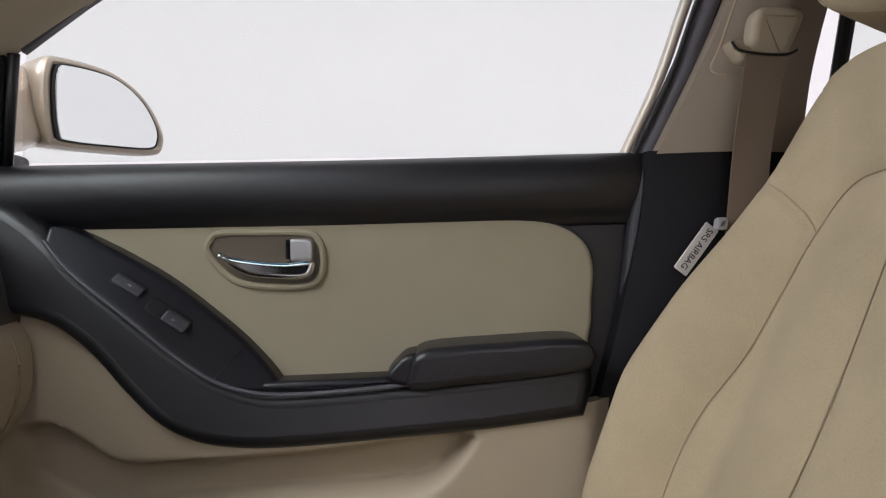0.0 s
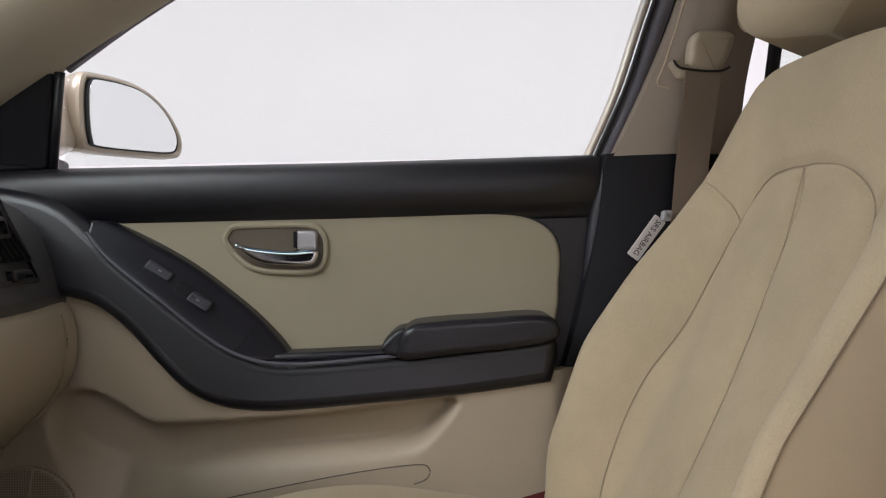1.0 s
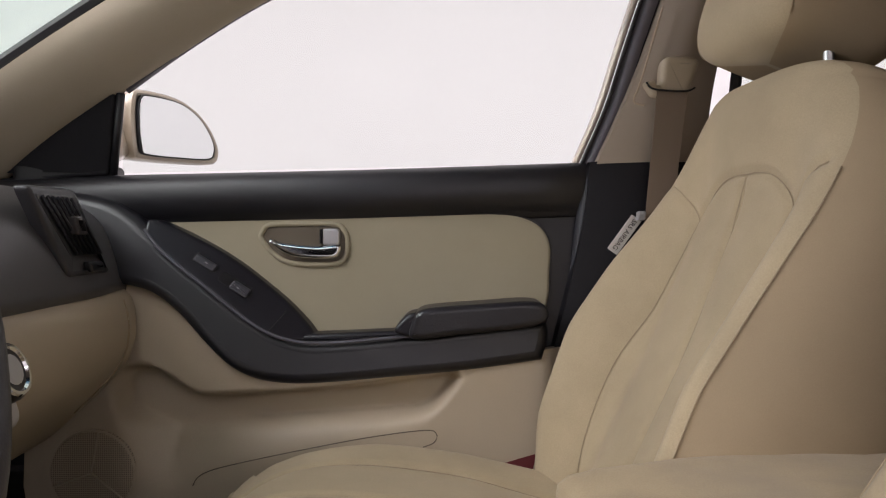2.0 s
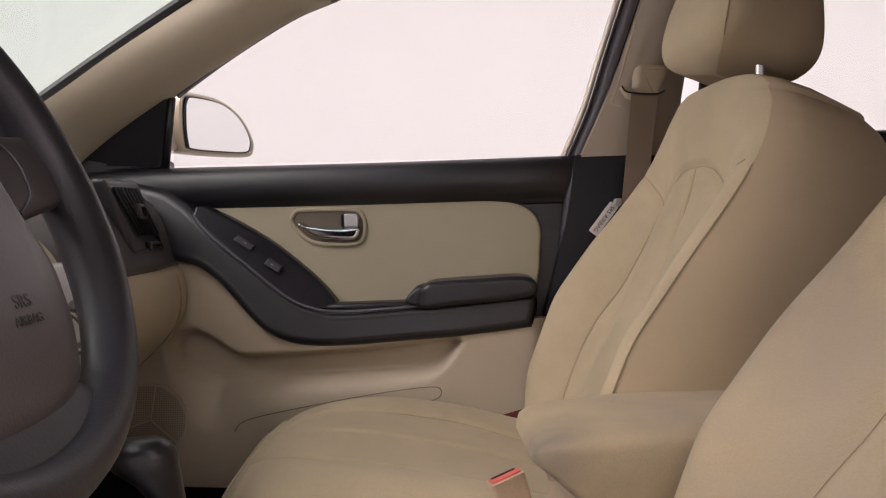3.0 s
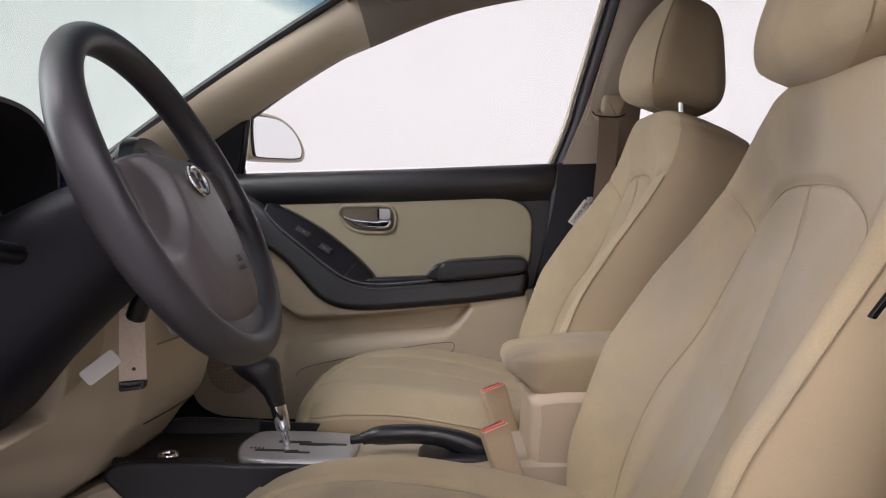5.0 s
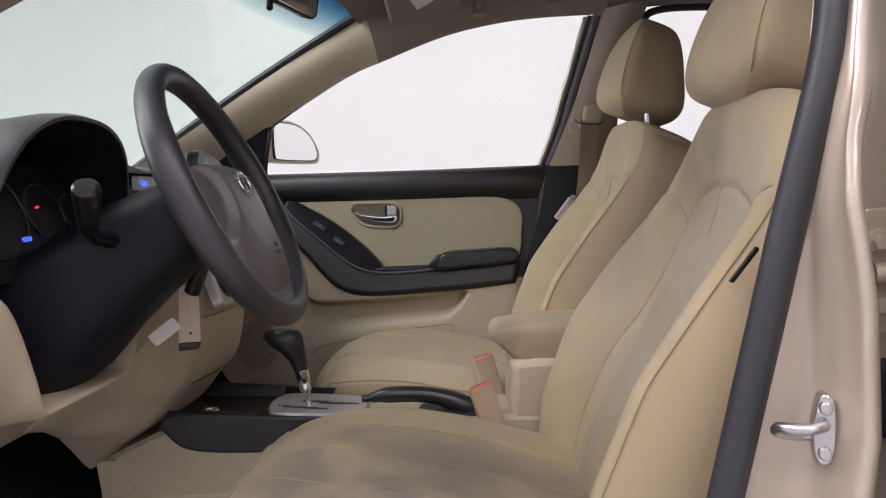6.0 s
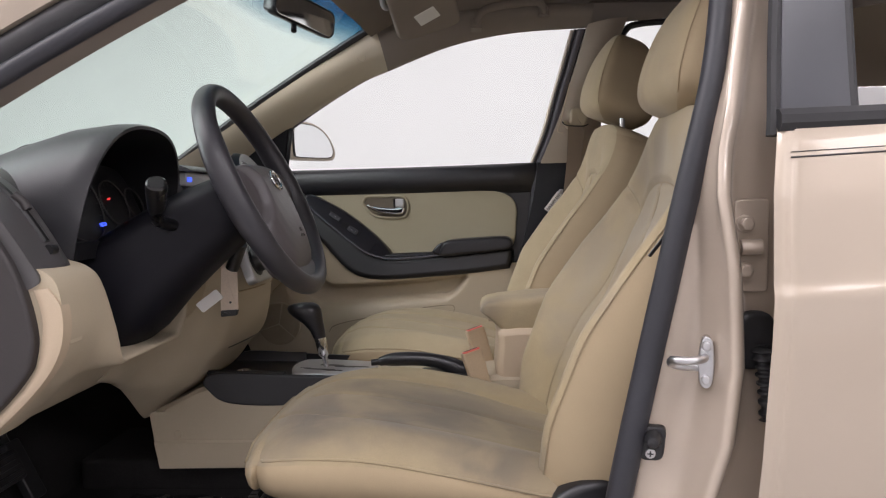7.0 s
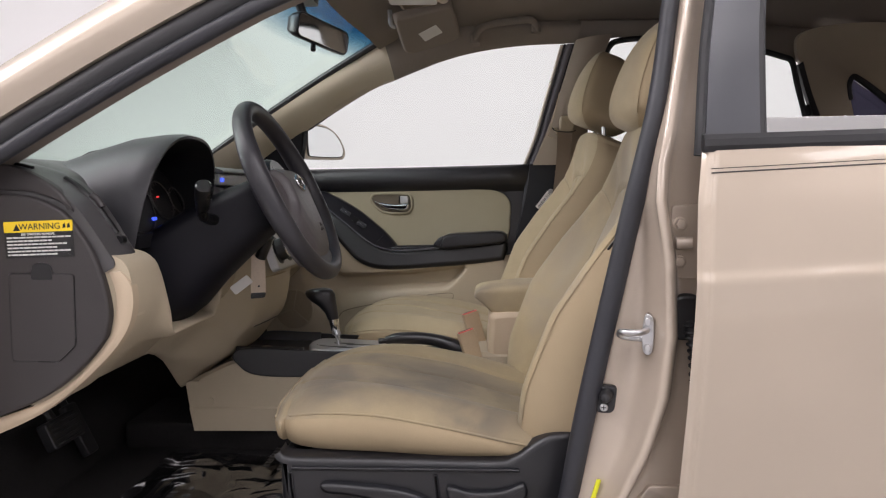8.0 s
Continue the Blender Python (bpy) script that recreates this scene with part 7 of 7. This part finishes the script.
def buckle(y, x, z, lean_x, name_label, tilt=0.0):
    b = thing("belt_buckle", (x + 0.05, y, 0.47), name_label, "seat belt buckle", group="belt buckles")
    d = V((-lean_x, tilt, 1)).normalized()
    side = V((0.35, -0.94, 0)).normalized()
    side = (side - d * side.dot(d)).normalized()
    nrm = d.cross(side).normalized()
    to = lambda u, v, w: V((x, y, z)) + nrm * u + side * w + d * v
    prof = rounded([(-0.021, -0.010), (0.021, -0.010), (0.021, 0.010), (-0.021, 0.010)], 0.005)
    ring = [V((p.x, p.y)) for p in prof]
    layers = []
    for v, sc in ((-0.085, 0.86), (-0.08, 0.90), (-0.02, 1.0), (-0.004, 1.0), (0.0, 0.96)):
        layers.append([to(p.x * sc, v, p.y * (1.15 if sc < 1 else 1.0)) for p in ring])
    body = loft("buckle_body", layers, BUCKLE, b, "beige plastic buckle body", sharp=30)
    rl = [[to(p.x * 0.86, v, p.y * 0.72) for p in ring] for v in (-0.004, 0.002)]
    loft("release_button", rl, RED, body, "red release button", sharp=30)
    sl = [[to(p.x * 0.70, v, -0.004 + p.y * 0.16) for p in ring] for v in (-0.002, 0.0026)]
    loft("tongue_slot", sl, BUTTON, body, "dark tongue slot", sharp=30)
    tube("buckle_stalk", [to(0, -0.08, 0), to(0.0, -0.13, 0), to(0.01, -0.19, 0)], 0.008, BUTTON, b, "black buckle stalk", n=10)


buckle(-0.088, 0.010, 0.572, 0.30, "beige buckle with red button beside the driver's seat")
buckle(0.068, 0.018, 0.590, 0.30, "beige buckle with red button beside the passenger seat")


# ---- roof fittings ----
def roof_fittings():
    mir = thing("rear_view_mirror", (-0.37, 0.0, 1.36), "black rear-view mirror on the windscreen", "mirror")
    a = V((0.37, 0.93, -0.05)).normalized()
    w = V((0.93, -0.37, -0.12))
    w = (w - a * w.dot(a)).normalized()
    up = w.cross(a)
    if up.z < 0:
        up = -up
    to = frame_map((-0.336, 0.0, 1.271), a, up, w)
    out = rounded([(-0.108, -0.020), (-0.095, -0.030), (0.095, -0.030), (0.110, -0.018), (0.108, 0.020), (0.095, 0.030), (-0.095, 0.030), (-0.108, 0.022)], 0.012)
    ring = [V((p.x, p.y)) for p in out]
    if area2(ring) < 0:
        ring.reverse()
    layers = [[to(p.x, p.y, z) for p in inset(ring, d)] for d, z in ((0.022, -0.040), (0.012, -0.036), (0.003, -0.020), (0.0, -0.004), (0.0, 0.0), (0.0015, 0.002), (0.004, 0.002), (0.005, 0.0))]
    loft("mirror_case", layers, BUTTON, mir, "black mirror case")
    plate("mirror_glass", shrink(ring, 0.0045), -0.01, 0.001, 0.0004, to, MIRROR, mir, "silvered mirror glass")
    tube("dimming_tab", [to(-0.03, -0.03, -0.006), to(-0.036, -0.046, 0.0)], 0.006, BUTTON, mir, "black dimming tab", n=8)
    tube("mirror_arm", crom([to(0, 0.0, -0.03), to(0, 0.02, -0.05), V((-0.395, 0.0, 1.345)), V((-0.39, 0.0, 1.372))], 5), 0.011, BUTTON, mir, "black mirror arm", n=10)
    box_part("mirror_mount", (-0.43, -0.035, 1.345), (-0.355, 0.035, 1.392), 0.012, BUTTON, mir, "black mirror mount")
    vis = thing("sun_visor", (-0.14, 0.33, 1.40), "taupe folded sun visor with white label", "sun visor")
    vt = frame_map((-0.10, 0.32, 1.352), (1, 0, 0.24), (0, 1, -0.14), (0.24, -0.14, -1))
    body = rounded([(-0.092, -0.15), (0.066, -0.15), (0.086, 0.095), (0.06, 0.112), (-0.064, 0.135), (-0.088, 0.105)], 0.018)
    v = plate("visor_body", body, -0.010, 0.012, 0.009, vt, HEADLINER, vis, "taupe cloth visor")
    plate("visor_label", rounded([(-0.036, -0.02), (0.016, -0.055), (0.032, 0.012), (-0.021, 0.05)], 0.003), 0.010, 0.0132, 0.0003, vt, PAPER, v, "white paper label")
    hook = crom([V((-0.205, 0.235, 1.385)), V((-0.203, 0.238, 1.352)), V((-0.196, 0.25, 1.344)), V((-0.186, 0.262, 1.352))], 4)
    tube("visor_hook", hook, 0.006, SILVER, vis, "grey visor hook", n=8)
    grab = thing("grab_handle", (0.12, 0.46, 1.40), "taupe roof grab handle above the passenger window", "grab handle")
    p = crom([(0.024, 0.455, 1.350), (0.030, 0.432, 1.362), (0.046, 0.424, 1.379), (0.085, 0.420, 1.390), (0.132, 0.420, 1.396), (0.180, 0.422, 1.401), (0.198, 0.428, 1.396), (0.206, 0.440, 1.384), (0.208, 0.456, 1.378)], 5)
    tube("grip", p, 0.0085, HEADLINER, grab, "taupe grip", n=10, ry=0.011)
    for x, z in ((0.026, 1.352), (0.206, 1.384)):
        box_part("handle_foot", (x - 0.014, 0.440, z - 0.014), (x + 0.014, 0.492, z + 0.014), 0.006, HEADLINER, grab, "taupe handle foot")
    lamp = thing("roof_lamp", (-0.12, 0.05, 1.41), "pale roof console with reading lamps", "roof lamp")
    body = rounded([(-0.19, -0.10), (-0.045, -0.10), (-0.040, 0.115), (-0.168, 0.19)], 0.014)
    b = plate("lamp_housing", body, 0.0, 0.042, 0.010, lambda u, v, w: V((u, v, 1.412 - w)), CREAM_LIGHT, lamp, "pale beige lamp housing")
    plate("lamp_lens", rounded([(-0.19, -0.03), (-0.07, -0.03), (-0.07, 0.12), (-0.19, 0.12)], 0.012), 0.040, 0.0435, 0.001, lambda u, v, w: V((u, v, 1.412 - w)), PAPER, b, "white lamp lens")


roof_fittings()


# ---- footwell ----
def footwell():

    def fn(s, t):
        x, y = lerp(-0.66, -0.26, s), lerp(-0.62, -0.16, t)
        z = 0.292 + 0.010 * noise.noise(V((x * 9, y * 7, 0.3))) + 0.007 * abs(noise.noise(V((x * 22, y * 17, 4.0))))
        return (x, y, max(z, 0.287))

    ob = sheet("floor_film", fn, 60, 50, (0, 0, 0.0006), PLASTIC_FILM)
    tagged(ob, "crumpled clear plastic film over the black floor mat", "floor film")
    lay = lambda u, v, w: V((u, v, 0.3085 + w))
    for x, y, n in ((-0.42, -0.27, 7), (-0.385, -0.29, 6), (-0.35, -0.26, 4), (-0.53, -0.50, 5), (-0.56, -0.47, 4)):
        for k in range(n):
            plate("print_mark", [(x, y + 0.017 * k), (x + 0.014, y + 0.017 * k), (x + 0.014, y + 0.012 + 0.017 * k), (x, y + 0.012 + 0.017 * k)], 0.0, 0.0006, 0.0001, lay, BUTTON, ob)
    mat_ = sheet("floor_mat", lambda s, t: (lerp(-0.80, -0.24, s), lerp(-0.60, -0.17, t), 0.2855), 4, 4, (0, 0, -0.004), CARPET)
    tagged(mat_, "black carpet floor mat in the driver's footwell", "floor mat")
    ped = thing("brake_pedal", (-0.80, -0.37, 0.42), "black rubber brake pedal on its arm", "pedal")
    to = frame_map((-0.795, -0.37, 0.415), (0, 1, 0), (-0.45, 0, 1), (1, 0, 0.45))
    plate("pedal_pad", rounded([(-0.055, -0.028), (0.055, -0.028), (0.055, 0.028), (-0.055, 0.028)], 0.008), -0.012, 0.008, 0.004, to, RUBBER, ped, "ribbed black pedal pad")
    for k in range(5):
        z = lerp(-0.02, 0.02, k / 4)
        tube("pad_rib", [to(-0.045, z, 0.008), to(0.045, z, 0.008)], 0.0018, RUBBER, ped, n=6)
    tube("pedal_arm", crom([(-0.805, -0.37, 0.42), (-0.85, -0.36, 0.48), (-0.88, -0.35, 0.58), (-0.90, -0.35, 0.72)], 4), 0.009, BUTTON, ped, "black pedal arm", n=8)
    ped = thing("accelerator_pedal", (-0.84, -0.25, 0.36), "black accelerator pedal on its arm", "pedal")
    to = frame_map((-0.83, -0.245, 0.375), (0, 1, 0), (-0.5, 0, 1), (1, 0, 0.5))
    plate("pedal_pad", rounded([(-0.022, -0.06), (0.022, -0.06), (0.022, 0.06), (-0.022, 0.06)], 0.008), -0.010, 0.006, 0.004, to, RUBBER, ped, "black pedal pad")
    tube("pedal_arm", crom([(-0.85, -0.245, 0.40), (-0.89, -0.245, 0.50), (-0.91, -0.245, 0.70)], 4), 0.008, BUTTON, ped, "black pedal arm", n=8)


footwell()
